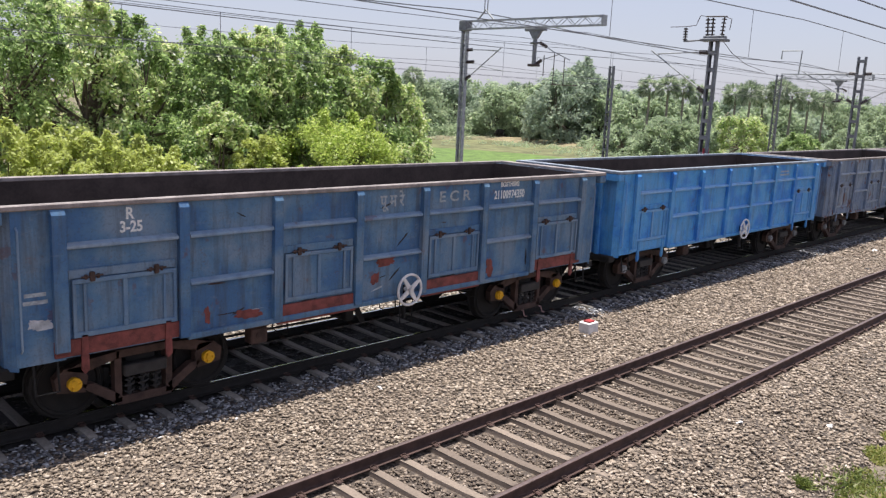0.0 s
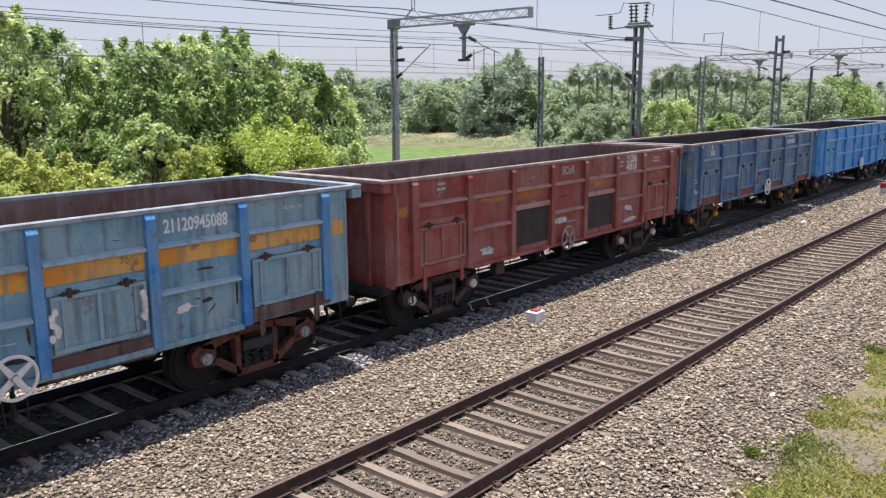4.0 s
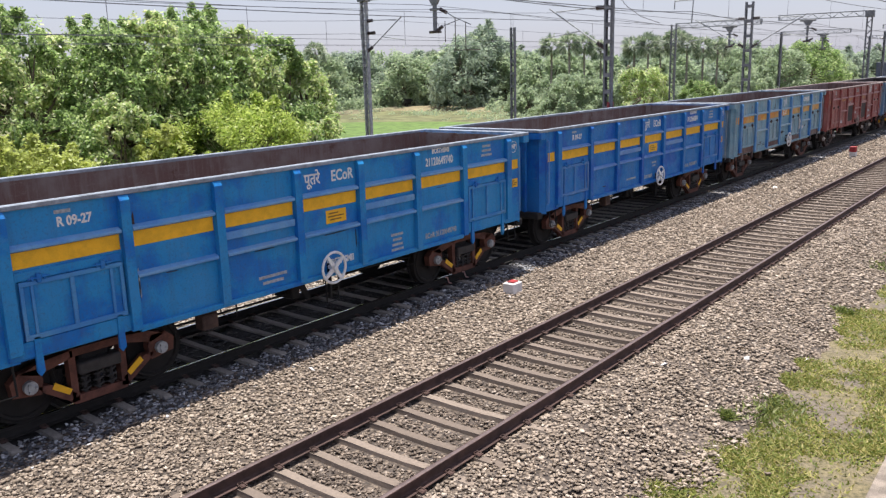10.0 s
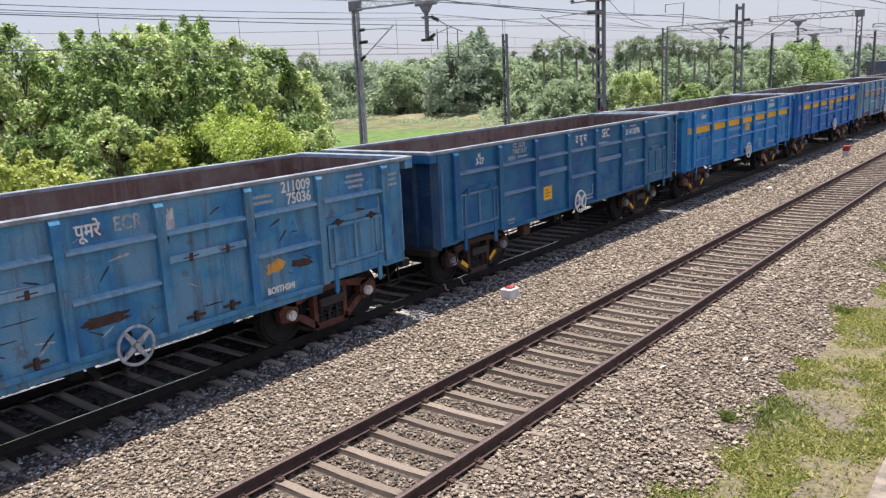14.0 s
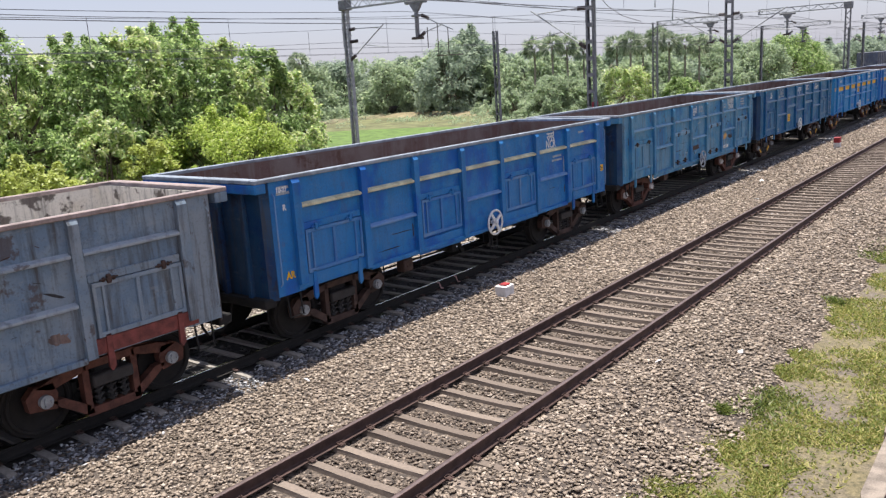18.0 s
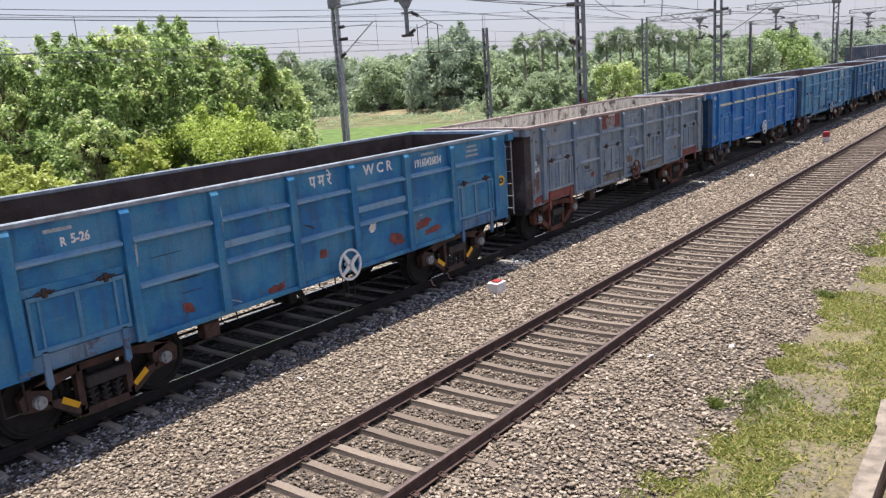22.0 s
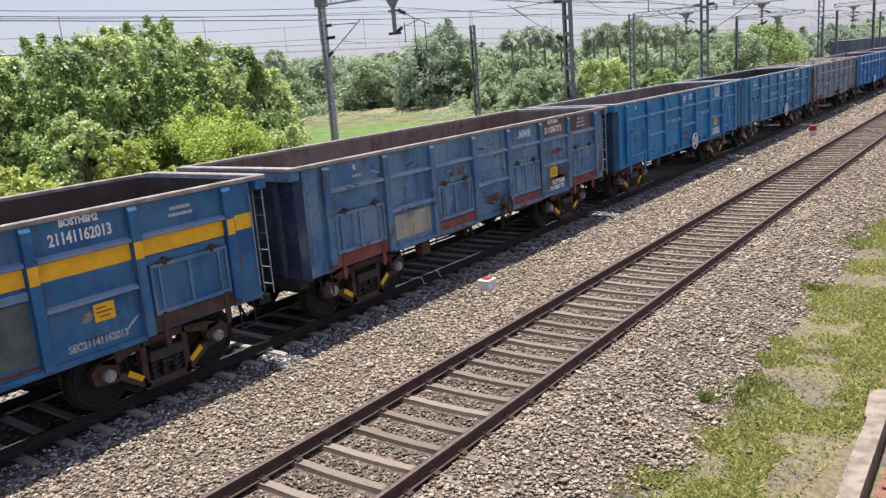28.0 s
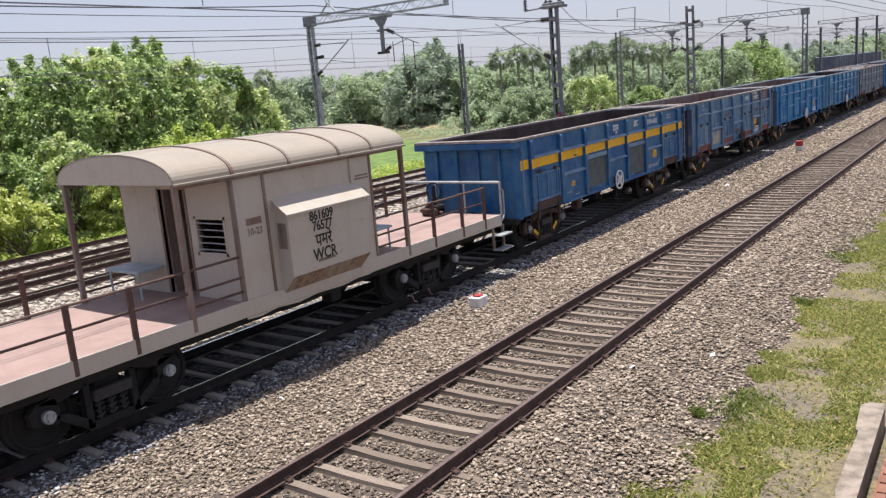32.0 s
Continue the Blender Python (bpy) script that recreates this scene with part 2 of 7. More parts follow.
# Far foliage: the haze of distance is put into paler, bluish leaf colours.
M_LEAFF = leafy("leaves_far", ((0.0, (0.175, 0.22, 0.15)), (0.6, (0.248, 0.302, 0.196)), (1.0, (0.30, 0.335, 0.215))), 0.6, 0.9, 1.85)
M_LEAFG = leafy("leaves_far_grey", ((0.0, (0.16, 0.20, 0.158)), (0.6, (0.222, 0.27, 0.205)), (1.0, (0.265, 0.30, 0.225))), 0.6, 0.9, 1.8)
M_PALM = leafy("palm_fronds", ((0.0, (0.080, 0.115, 0.066)), (0.55, (0.20, 0.25, 0.165)), (1.0, (0.44, 0.46, 0.37))), 0.4, 0.45, 1.8)
M_GRASS = leafy("grass_blades", ((0.0, (0.12, 0.165, 0.032)), (0.35, (0.235, 0.28, 0.057)), (0.65, (0.37, 0.355, 0.10)), (1.0, (0.54, 0.455, 0.21))), 0.4, 0.7, 1.0)
M_FIELD = dull("paddy_field", (0.108, 0.178, 0.036), 0.9, 0, 0.45, 0.9, 0.8)
M_STRAW = dull("straw_bank", (0.26, 0.215, 0.125), 0.95, 0, 0.4, 0.9, 0.6)
M_MEADOW = dull("dry_meadow", (0.15, 0.155, 0.068), 0.95, 0, 0.55, 0.5, 0.8)
M_DRY = dull("dry_bank", (0.17, 0.155, 0.09), 0.95, 0, 0.6, 0.9, 0.6)
M_VAN = paint("van_cream", (0.245, 0.222, 0.196), 0.12, (0.22, 0.13, 0.09), (0.24, 0.18, 0.14), 0.05, calm=0.42)
M_VANTRIM = paint("van_trim", (0.12, 0.088, 0.075), 0.3)
M_ROOF = paint("van_roof", (0.165, 0.145, 0.122), 0.05, (0.24, 0.16, 0.12), (0.25, 0.18, 0.14), 0.05, calm=0.25)
M_DECK = dull("van_deck", (0.30, 0.208, 0.19), 0.85, 0, 0.15, 2.0, 0.1)
M_POSTB = dull("railing_brown", (0.10, 0.055, 0.045), 0.7, 0.1, 0.35, 6)
M_HIDE = dull("dark_hide", (0.02, 0.018, 0.018), 0.7, 0, 0.3, 3)
M_BRICK = dull("brick_paving", (0.26, 0.12, 0.08), 0.9, 0, 0.4, 9, 0.5)

# ---- mesh tools ----


class Geo:
    """Collects the faces of one mesh."""

    def __init__(self):
        self.v, self.f = [], []

    def add(self, vs, fs):
        o = len(self.v)
        self.v += [tuple(p) for p in vs]
        self.f += [tuple(i + o for i in q) for q in fs]
        return self

    def box(self, x0, x1, y0, y1, z0, z1, b=0.0):
        if b <= 0:
            vs = [(x, y, z) for x in (x0, x1) for y in (y0, y1) for z in (z0, z1)]
            return self.add(vs, ((0, 1, 3, 2), (4, 6, 7, 5), (0, 4, 5, 1), (2, 3, 7, 6), (0, 2, 6, 4), (1, 5, 7, 3)))
        c = Vector(((x0 + x1) / 2, (y0 + y1) / 2, (z0 + z1) / 2))
        h = Vector(((x1 - x0) / 2, (y1 - y0) / 2, (z1 - z0) / 2))
        vs, ix = [], {}
        for sx in (-1, 1):
            for sy in (-1, 1):
                for sz in (-1, 1):
                    for a in range(3):
                        d = [h[i] - (0 if i == a else b) for i in range(3)]
                        ix[sx, sy, sz, a] = len(vs)
                        vs.append((c.x + sx * d[0], c.y + sy * d[1], c.z + sz * d[2]))
        fs = []
        for a in range(3):
            u, w = [i for i in range(3) if i != a]
            for s in (-1, 1):
                q = []
                for su, sw in ((-1, -1), (1, -1), (1, 1), (-1, 1)):
                    k = [0, 0, 0]
                    k[a], k[u], k[w] = s, su, sw
                    q.append(ix[(*k, a)])
                fs.append(q)
            for su in (-1, 1):
                for sw in (-1, 1):
                    k0, k1 = [0, 0, 0], [0, 0, 0]
                    k0[a], k0[u], k0[w], k1[a], k1[u], k1[w] = -1, su, sw, 1, su, sw
                    fs.append((ix[(*k0, u)], ix[(*k1, u)], ix[(*k1, w)], ix[(*k0, w)]))
        for sx in (-1, 1):
            for sy in (-1, 1):
                for sz in (-1, 1):
                    fs.append([ix[sx, sy, sz, a] for a in range(3)])
        return self.add(vs, fs)

    def tube(self, p, q, r, n=8, r2=None, caps=True):
        p, q = Vector(p), Vector(q)
        d = (q - p).normalized()
        u = d.orthogonal().normalized()
        w = d.cross(u)
        r2 = r if r2 is None else r2
        vs = [c + (u * math.cos(k * math.tau / n) + w * math.sin(k * math.tau / n)) * rr
              for c, rr in ((p, r), (q, r2)) for k in range(n)]
        fs = [(k, (k + 1) % n, n + (k + 1) % n, n + k) for k in range(n)]
        if caps:
            fs += [tuple(range(n))[::-1], tuple(range(n, 2 * n))]
        return self.add(vs, fs)

    def path(self, pts, r, n=6):
        """One unbroken bent tube through the points."""
        pts = [Vector(p) for p in pts]
        u = (pts[1] - pts[0]).normalized().orthogonal().normalized()
        vs, m = [], len(pts)
        for i, p in enumerate(pts):
            d = (pts[min(i + 1, m - 1)] - pts[max(i - 1, 0)]).normalized()
            u = (u - d * u.dot(d)).normalized() if abs(u.dot(d)) < 0.98 else d.orthogonal().normalized()
            w = d.cross(u)
            vs += [p + (u * math.cos(k * math.tau / n) + w * math.sin(k * math.tau / n)) * r for k in range(n)]
        fs = [(i * n + k, i * n + (k + 1) % n, (i + 1) * n + (k + 1) % n, (i + 1) * n + k) for i in range(m - 1) for k in range(n)]
        return self.add(vs, fs + [tuple(range(n))[::-1], tuple(range((m - 1) * n, m * n))])

    def extrude(self, outline, axis, a, b):
        """A closed outline of (u, w) pairs, drawn out along an axis from a to b."""
        n = len(outline)

        def at(u, w, s):
            return {"x": (s, u, w), "y": (u, s, w), "z": (u, w, s)}[axis]
        vs = [at(u, w, a) for u, w in outline] + [at(u, w, b) for u, w in outline]
        fs = [(k, (k + 1) % n, n + (k + 1) % n, n + k) for k in range(n)]
        return self.add(vs, fs + [tuple(range(n))[::-1], tuple(range(n, 2 * n))])

    def ring(self, c, axis, r, t, n=24, m=8):
        c = Vector(c)
        u, w = {"y": (Vector((1, 0, 0)), Vector((0, 0, 1))), "x": (Vector((0, 1, 0)), Vector((0, 0, 1)))}[axis]
        k = u.cross(w)
        vs = []
        for i in range(n):
            e = u * math.cos(i * math.tau / n) + w * math.sin(i * math.tau / n)
            for j in range(m):
                vs.append(c + e * (r + t * math.cos(j * math.tau / m)) + k * t * math.sin(j * math.tau / m))
        fs = [(i * m + j, (i + 1) % n * m + j, (i + 1) % n * m + (j + 1) % m, i * m + (j + 1) % m) for i in range(n) for j in range(m)]
        return self.add(vs, fs)

    def mesh(self, name, smooth=False):
        me = bpy.data.meshes.new(name)
        me.from_pydata(self.v, [], self.f)
        bm = bmesh.new()
        bm.from_mesh(me)
        bmesh.ops.recalc_face_normals(bm, faces=bm.faces)
        bm.to_mesh(me)
        bm.free()
        if smooth:
            me.polygons.foreach_set("use_smooth", [True] * len(me.polygons))
        me.materials.append(None)
        return me


def part(name, geo, material, parent=None, label="", smooth=False):
    """One mesh object, under a thing or a part; the material sits on the object, so meshes may be shared."""
    me = geo.mesh(name, smooth) if isinstance(geo, Geo) else geo
    ob = new(name, me)
    if not me.materials:
        me.materials.append(None)
    ob.material_slots[0].link = "OBJECT"
    ob.material_slots[0].material = material
    ob.parent = parent
    return tagged(ob, label)


def raw_mesh(name, verts, faces):
    """A mesh straight from arrays; all faces have the same number of corners."""
    me = bpy.data.meshes.new(name)
    n, k = faces.shape
    me.vertices.add(len(verts))
    me.vertices.foreach_set("co", np.ascontiguousarray(verts, dtype=np.float32).ravel())
    me.loops.add(n * k)
    me.loops.foreach_set("vertex_index", np.ascontiguousarray(faces, dtype=np.int32).ravel())
    me.polygons.add(n)
    me.polygons.foreach_set("loop_start", np.arange(0, n * k, k, dtype=np.int32))
    me.polygons.foreach_set("loop_total", np.full(n, k, dtype=np.int32))
    me.update(calc_edges=True)
    me.materials.append(None)
    return me


TEXTS = {}


def lettering(body, height, wide=1.0):
    """Flat lettering as a mesh in the x-z plane, centred, read from -y."""
    key = (body, height, wide)
    if key not in TEXTS:
        cu = bpy.data.curves.new("lettering", "FONT")
        cu.body, cu.size, cu.align_x, cu.align_y, cu.resolution_u = body, height * 1.38, "CENTER", "CENTER", 3
        cu.extrude, cu.offset = 0.002, 0.006
        tmp = bpy.data.objects.new("lettering", cu)
        scene.collection.objects.link(tmp)
        bpy.context.view_layer.update()
        me = bpy.data.meshes.new_from_object(tmp.evaluated_get(bpy.context.evaluated_depsgraph_get()))
        bpy.data.objects.remove(tmp)
        me.transform(Matrix.Diagonal((wide, 1, 1, 1)))
        me.transform(Matrix.Rotation(radians(90), 4, "X"))
        me.materials.clear()
        me.materials.append(None)
        TEXTS[key] = me
    return TEXTS[key]


def write(parent, body, x, y, z, height, material, wide=1.0, name="lettering"):
    ob = part(name, lettering(body, height, wide), material, parent)
    ob.location = (x, y, z)
    return ob


def bars(parent, x, y, z, w, lines, h=0.05, gap=0.10, material=None):
    """Writing too small to read: plain bars."""
    for i in range(lines):
        u = w * (0.75 + 0.25 * ((i * 7 + int(x * 10)) % 3) / 2)
        part("writing_bar", Geo().box(x - u / 2, x + u / 2, y - 0.004, y, z - i * gap - h / 2, z - i * gap + h / 2), material or M_FAINT, parent)


def blob(rx, rz, seed, n=37):
    """An uneven patch outline."""
    rng = random.Random(seed)
    p, q = rng.uniform(0, 6), rng.uniform(0, 6)
    out = []
    for k in range(n):
        a = k * math.tau / n
        f = 0.80 + 0.16 * math.sin(2 * a + p) + 0.07 * math.sin(5 * a + q) + 0.06 * math.sin(11 * a + p) + rng.uniform(-0.10, 0.10)
        c, s = math.cos(a), math.sin(a)
        out.append((rx * f * math.copysign(abs(c) ** 0.7, c), rz * f * math.copysign(abs(s) ** 0.7, s)))
    return out


def patch(parent, x, y, z, rx, rz, material, seed, label=""):
    o = [(x + a, z + b) for a, b in blob(rx, rz, seed)]
    return part("paint_patch", Geo().extrude(o, "y", y - 0.004, y), material, parent, label)
# ---- ground ----
NEAR_Y, TRAIN_Y, GAUGE = 6.612, 12.068, 0.9065
FAR_TRACKS = (17.3, 22.5, 27.1)
BED = -0.235


def edge_line(x):
    """Uneven edge between the ballast and the grass."""
    return np.array([0.34 * noise.noise((a * 0.55, 3.1, 0.0)) + 0.3 * noise.noise((a * 1.9, 8.2, 0.0)) for a in np.asarray(x)])


def strip_sheet(name, profile, xs, material, wobble=0.0, seed=3, wavy=False):
    """A sheet drawn along x over a profile of (y, z)."""
    rng = np.random.default_rng(seed)
    v = np.array([(x, y, z) for x in xs for y, z in profile])
    v[:, 2] += rng.uniform(-wobble, wobble, len(v))
    if wavy:
        v[:, 1] += edge_line(v[:, 0]) * np.clip(4.55 - v[:, 1], 0, 1)
    m, n = len(xs), len(profile)
    i, j = np.meshgrid(np.arange(m - 1), np.arange(n - 1), indexing="ij")
    a = (i * n + j).ravel()
    fs = np.stack([a, a + n, a + n + 1, a + 1], 1)
    ob = part(name, raw_mesh(name, v, fs), material)
    return ob


ground = strip_sheet("ground", [(-3000, -0.9), (-60, -0.75), (1.2, -0.62), (3.3, -0.62), (4.0, -0.75), (29.6, -0.9), (31, -0.98), (60, -1.0), (3500, -1.0)],
                     [-3000, -60, -10, 0, 5, 10, 15, 20, 30, 60, 120, 400, 3500], M_GROUND)
tagged(ground, "open ground with dry soil and patchy grass", "ground", kind="structure")
bed = strip_sheet("ballast_bed", [(3.25, -0.72), (3.55, -0.58), (4.55, -0.30), (4.9, BED + 0.02), (5.05, -0.19), (5.55, -0.19), (5.68, -0.245), (7.54, -0.245), (7.68, -0.19), (8.15, -0.19), (8.5, BED), (9.2, BED - 0.03), (10.3, BED), (14.0, BED), (14.7, -0.30)],
                  list(np.arange(-20, 60, 0.5)) + [60, 70, 90, 130, 200, 400, 900], M_BALLAST, 0.012, wavy=True)
tagged(bed, "bed of grey-brown crushed stone under the tracks", "ballast", kind="structure")
bed2 = strip_sheet("siding_bed", [(14.7, -0.30), (15.6, BED), (24.5, BED), (28.9, BED), (29.7, -0.62), (30.1, -0.99)],
                   list(np.arange(-20, 60, 0.5)) + [60, 70, 90, 130, 200, 400, 900], M_BALLAST2, 0.012)
tagged(bed2, "bed of pale crushed stone under the sidings", "ballast", kind="structure")

oily = strip_sheet("oiled_bed", [(10.95, BED + 0.004), (11.3, BED + 0.012), (12.75, BED + 0.012), (12.95, BED + 0.004)], list(np.arange(-20, 60, 0.7)) + [60, 90, 140, 260, 700], M_OILY, 0.006)
tagged(oily, "oil-blackened ballast between the rails under the train", "ballast", kind="structure")
field = part("paddy_field", Geo().extrude([(30, 33.5), (67, 33.5), (68.3, 40), (67.6, 47), (68.4, 51), (68.2, 55), (66.5, 60), (62.5, 66.5), (56, 67.6), (30, 68)], "z", -1.3, -0.93), M_FIELD)
tagged(field, "flat bright green paddy field", "field", kind="structure")
meadow = part("dry_meadow", Geo().extrude([(60, 33), (150, 33), (150, 96), (30, 96), (30, 64)], "z", -1.3, -0.945), M_MEADOW)
tagged(meadow, "rough olive and straw-coloured grass beyond the paddy", "meadow", kind="structure")
# dry earth banks beyond the field: one across, one along the line of sight's far side
bank = strip_sheet("field_bank", [(76, -1.0), (76.8, -0.6), (77.4, -0.52), (78.2, -0.65), (79, -1.0)], np.linspace(40, 90, 50), M_DRY, 0.10, 67)
tagged(bank, "low bank of dry greyish earth", "bank", kind="structure")
bank = strip_sheet("field_bank", [(-92, -1.0), (-90.5, -0.62), (-89, -0.5), (-87.5, -0.62), (-85, -1.0)], np.linspace(44, 88, 50), M_STRAW, 0.10, 68)
bank.matrix_basis = pose(0, 0, 0, 0, 0, 90)
tagged(bank, "low bank of pale straw-coloured earth", "bank", kind="structure")

# ---- tracks ----
RAIL_OUT = [(-0.075, -0.17), (0.075, -0.17), (0.075, -0.158), (0.02, -0.142), (0.011, -0.125), (0.011, -0.048), (0.036, -0.036), (0.036, -0.003),
            (-0.036, -0.003), (-0.036, -0.036), (-0.011, -0.048), (-0.011, -0.125), (-0.02, -0.142), (-0.075, -0.158)]
SLEEPER = Geo().extrude([(-1.40, -0.36), (1.40, -0.36), (1.40, -0.20), (1.34, -0.182), (0.62, -0.177), (0.30, -0.187), (-0.30, -0.187),
                         (-0.62, -0.177), (-1.34, -0.182), (-1.40, -0.20)], "x", -0.10, 0.10)
for i, (x, y, z) in enumerate(SLEEPER.v):
    if z > -0.25:
        SLEEPER.v[i] = (x * 0.62, y, z)
CLIP = Geo().box(-0.03, 0.03, -0.045, 0.04, -0.165, -0.135, 0.012)
CLIP.path([(-0.04, -0.045, -0.15), (-0.04, 0.05, -0.13), (0.04, 0.05, -0.13), (0.04, -0.045, -0.15)], 0.009, 5)
SLEEPER_ME, CLIP_ME = SLEEPER.mesh("sleeper"), CLIP.mesh("rail_clip")
STEP, STEP0 = 0.572, 0.19
SX = {}


def track(y, x0, x1, head, sleeper_mat, picked, label, far=False, web=None):
    root = tagged(new("railway_track"), label, "railway track", kind="structure")
    for s in (-1, 1):
        out = [(y + s * GAUGE + u, w) for u, w in RAIL_OUT]
        rail = part("rail", Geo().extrude(out, "x", x0, x1), web or M_RAIL, root)
        crown = [(-0.027, -0.01), (-0.027, -0.0012), (-0.014, 0.0008), (0, 0.0012), (0.014, 0.0008), (0.027, -0.0012), (0.027, -0.01)]
        part("rail_head", Geo().extrude([(y + s * GAUGE + u, w) for u, w in crown], "x", x0, x1), head, rail)
    n = 0
    xs = []
    x = STEP0 + STEP * math.floor((x0 - STEP0) / STEP)
    r = random.Random(int(y * 10))
    rest = Geo()
    while x < x1:
        xj, yaw = x + r.uniform(-0.02, 0.02), r.uniform(-0.8, 0.8)
        if picked[0] < x < picked[1]:
            ob = part("sleeper", SLEEPER_ME, sleeper_mat, root)
            ob.matrix_basis = pose(xj, y, r.uniform(-0.006, 0.004), 0, 0, yaw)
            xs.append(xj)
            n += 1
            if x < picked[0] + 40:
                for s in (-1, 1):
                    for e in (-1, 1):
                        c = part("rail_clip", CLIP_ME, M_RAIL, root)
                        c.matrix_basis = pose(xj, y + s * GAUGE + e * 0.10, 0.0, 0, 0, 0 if e < 0 else 180)
        elif x < 330 and not (far and x < -30):
            rest.add([(vx + xj, vy + y, vz) for vx, vy, vz in SLEEPER.v], SLEEPER.f)
        x += STEP
    if rest.v:
        ob = part("sleepers_beyond", rest, sleeper_mat, root)
        tagged(ob, kind="stuff")
    SX[y] = xs
    return root


track(NEAR_Y, -40, 700, M_HEAD, M_SLEEPER, (0.5, 75), "empty railway track with rusty rails on concrete sleepers")
track(TRAIN_Y, -260, 700, M_SHINE, M_DIRTY, (0.5, 75), "railway track with polished rails under the train, sleepers black with oil", web=M_RAILOIL)
for fy in FAR_TRACKS:
    track(fy, -60, 700, M_SHINE, M_PALESL, (3, 45) if fy > 20 else (0, 0), "siding track with rusty rails on pale concrete sleepers", True)
spare = tagged(new("railway_track"), "turnout rail lying between two siding tracks", "railway track", kind="structure")
part("rail", Geo().extrude([(24.55 + u, w) for u, w in RAIL_OUT], "x", -20, 60), M_RAIL, spare)
lever = tagged(new("point_lever"), "black point lever box beside the siding track", "point lever")
part("casing", Geo().box(20.3, 20.75, 25.2, 25.55, -0.25, 0.18, 0.03), M_BLACK, lever)
part("cover", Geo().box(20.25, 20.8, 25.15, 25.6, 0.18, 0.22, 0.01), M_BLACK, lever)


# ---- loose stones ----
STONE_F = np.array([(0, 1, 3, 2), (4, 6, 7, 5), (0, 4, 5, 1), (2, 3, 7, 6), (0, 2, 6, 4), (1, 5, 7, 3)])


def stones(name, pts, size, seed):
    rng = np.random.default_rng(seed)
    n = len(pts)
    base = np.array([(x, y, z) for x in (-1, 1) for y in (-1, 1) for z in (-1, 1)], float) * 0.72
    v = base[None] * rng.uniform(0.65, 1.2, (n, 8, 1)) + rng.uniform(-0.33, 0.33, (n, 8, 3))
    v *= np.stack([rng.uniform(0.85, 1.55, n), rng.uniform(0.65, 1.1, n), rng.uniform(0.28, 0.62, n)], 1)[:, None, :] * (size * rng.uniform(0.55, 1.25, n))[:, None, None]
    a, b = rng.uniform(0, math.tau, n), rng.uniform(-0.75, 0.75, n)
    ca, sa, cb, sb = np.cos(a), np.sin(a), np.cos(b), np.sin(b)
    x, y, z = v[..., 0].copy(), v[..., 1].copy(), v[..., 2].copy()
    y, z = y * cb[:, None] - z * sb[:, None], y * sb[:, None] + z * cb[:, None]
    x, y = x * ca[:, None] - y * sa[:, None], x * sa[:, None] + y * ca[:, None]
    v = np.stack([x, y, z * 0.8], 2) + pts[:, None, :]
    f = (STONE_F[None] + (np.arange(n) * 8)[:, None, None]).reshape(-1, 4)
    return raw_mesh(name, v.reshape(-1, 3), f)


def bed_height(y):
    return np.interp(y, [3.25, 3.55, 4.55, 4.9, 5.05, 5.55, 5.68, 7.54, 7.68, 8.15, 8.5, 9.2, 10.3, 14.0, 14.7, 15.6, 28.9, 29.7], [-0.72, -0.58, -0.30, BED + 0.02, -0.19, -0.19, -0.245, -0.245, -0.19, -0.19, BED, BED - 0.03, BED, BED, -0.30, BED, BED, -0.62])


def scatter(x0, x1, y0, y1, density, seed):
    rng = np.random.default_rng(seed)
    n = int((x1 - x0) * (y1 - y0) * density)
    x, y = rng.uniform(x0, x1, n), rng.uniform(y0, y1, n)
    keep = np.ones(n, bool)
    for ty in (NEAR_Y, TRAIN_Y, *FAR_TRACKS):
        d = np.abs(y - ty)
        keep &= np.abs(d - GAUGE) > 0.13
        if len(SX.get(ty, ())):
            s = np.array(SX[ty])
            off = np.abs(x[:, None] - s[None]).min(1) if n < 5000 else np.concatenate([np.abs(q[:, None] - s[None]).min(1) for q in np.array_split(x, 1 + n // 4000)])
            on = (off < 0.135) & (d < 1.40)
            keep &= ~(on & ((d < 1.0) | (rng.random(n) < 0.5)))
    x, y = x[keep], y[keep]
    edge = y - 3.35 - edge_line(x)
    k2 = rng.random(len(x)) < np.clip(1.0 + edge * 2.0, 0.09, 1)
    x, y = x[k2], y[k2]
    return np.stack([x, y, bed_height(y - edge_line(x) * np.clip(4.55 - y, 0, 1)) + rng.uniform(-0.014, 0.034, len(x))], 1)


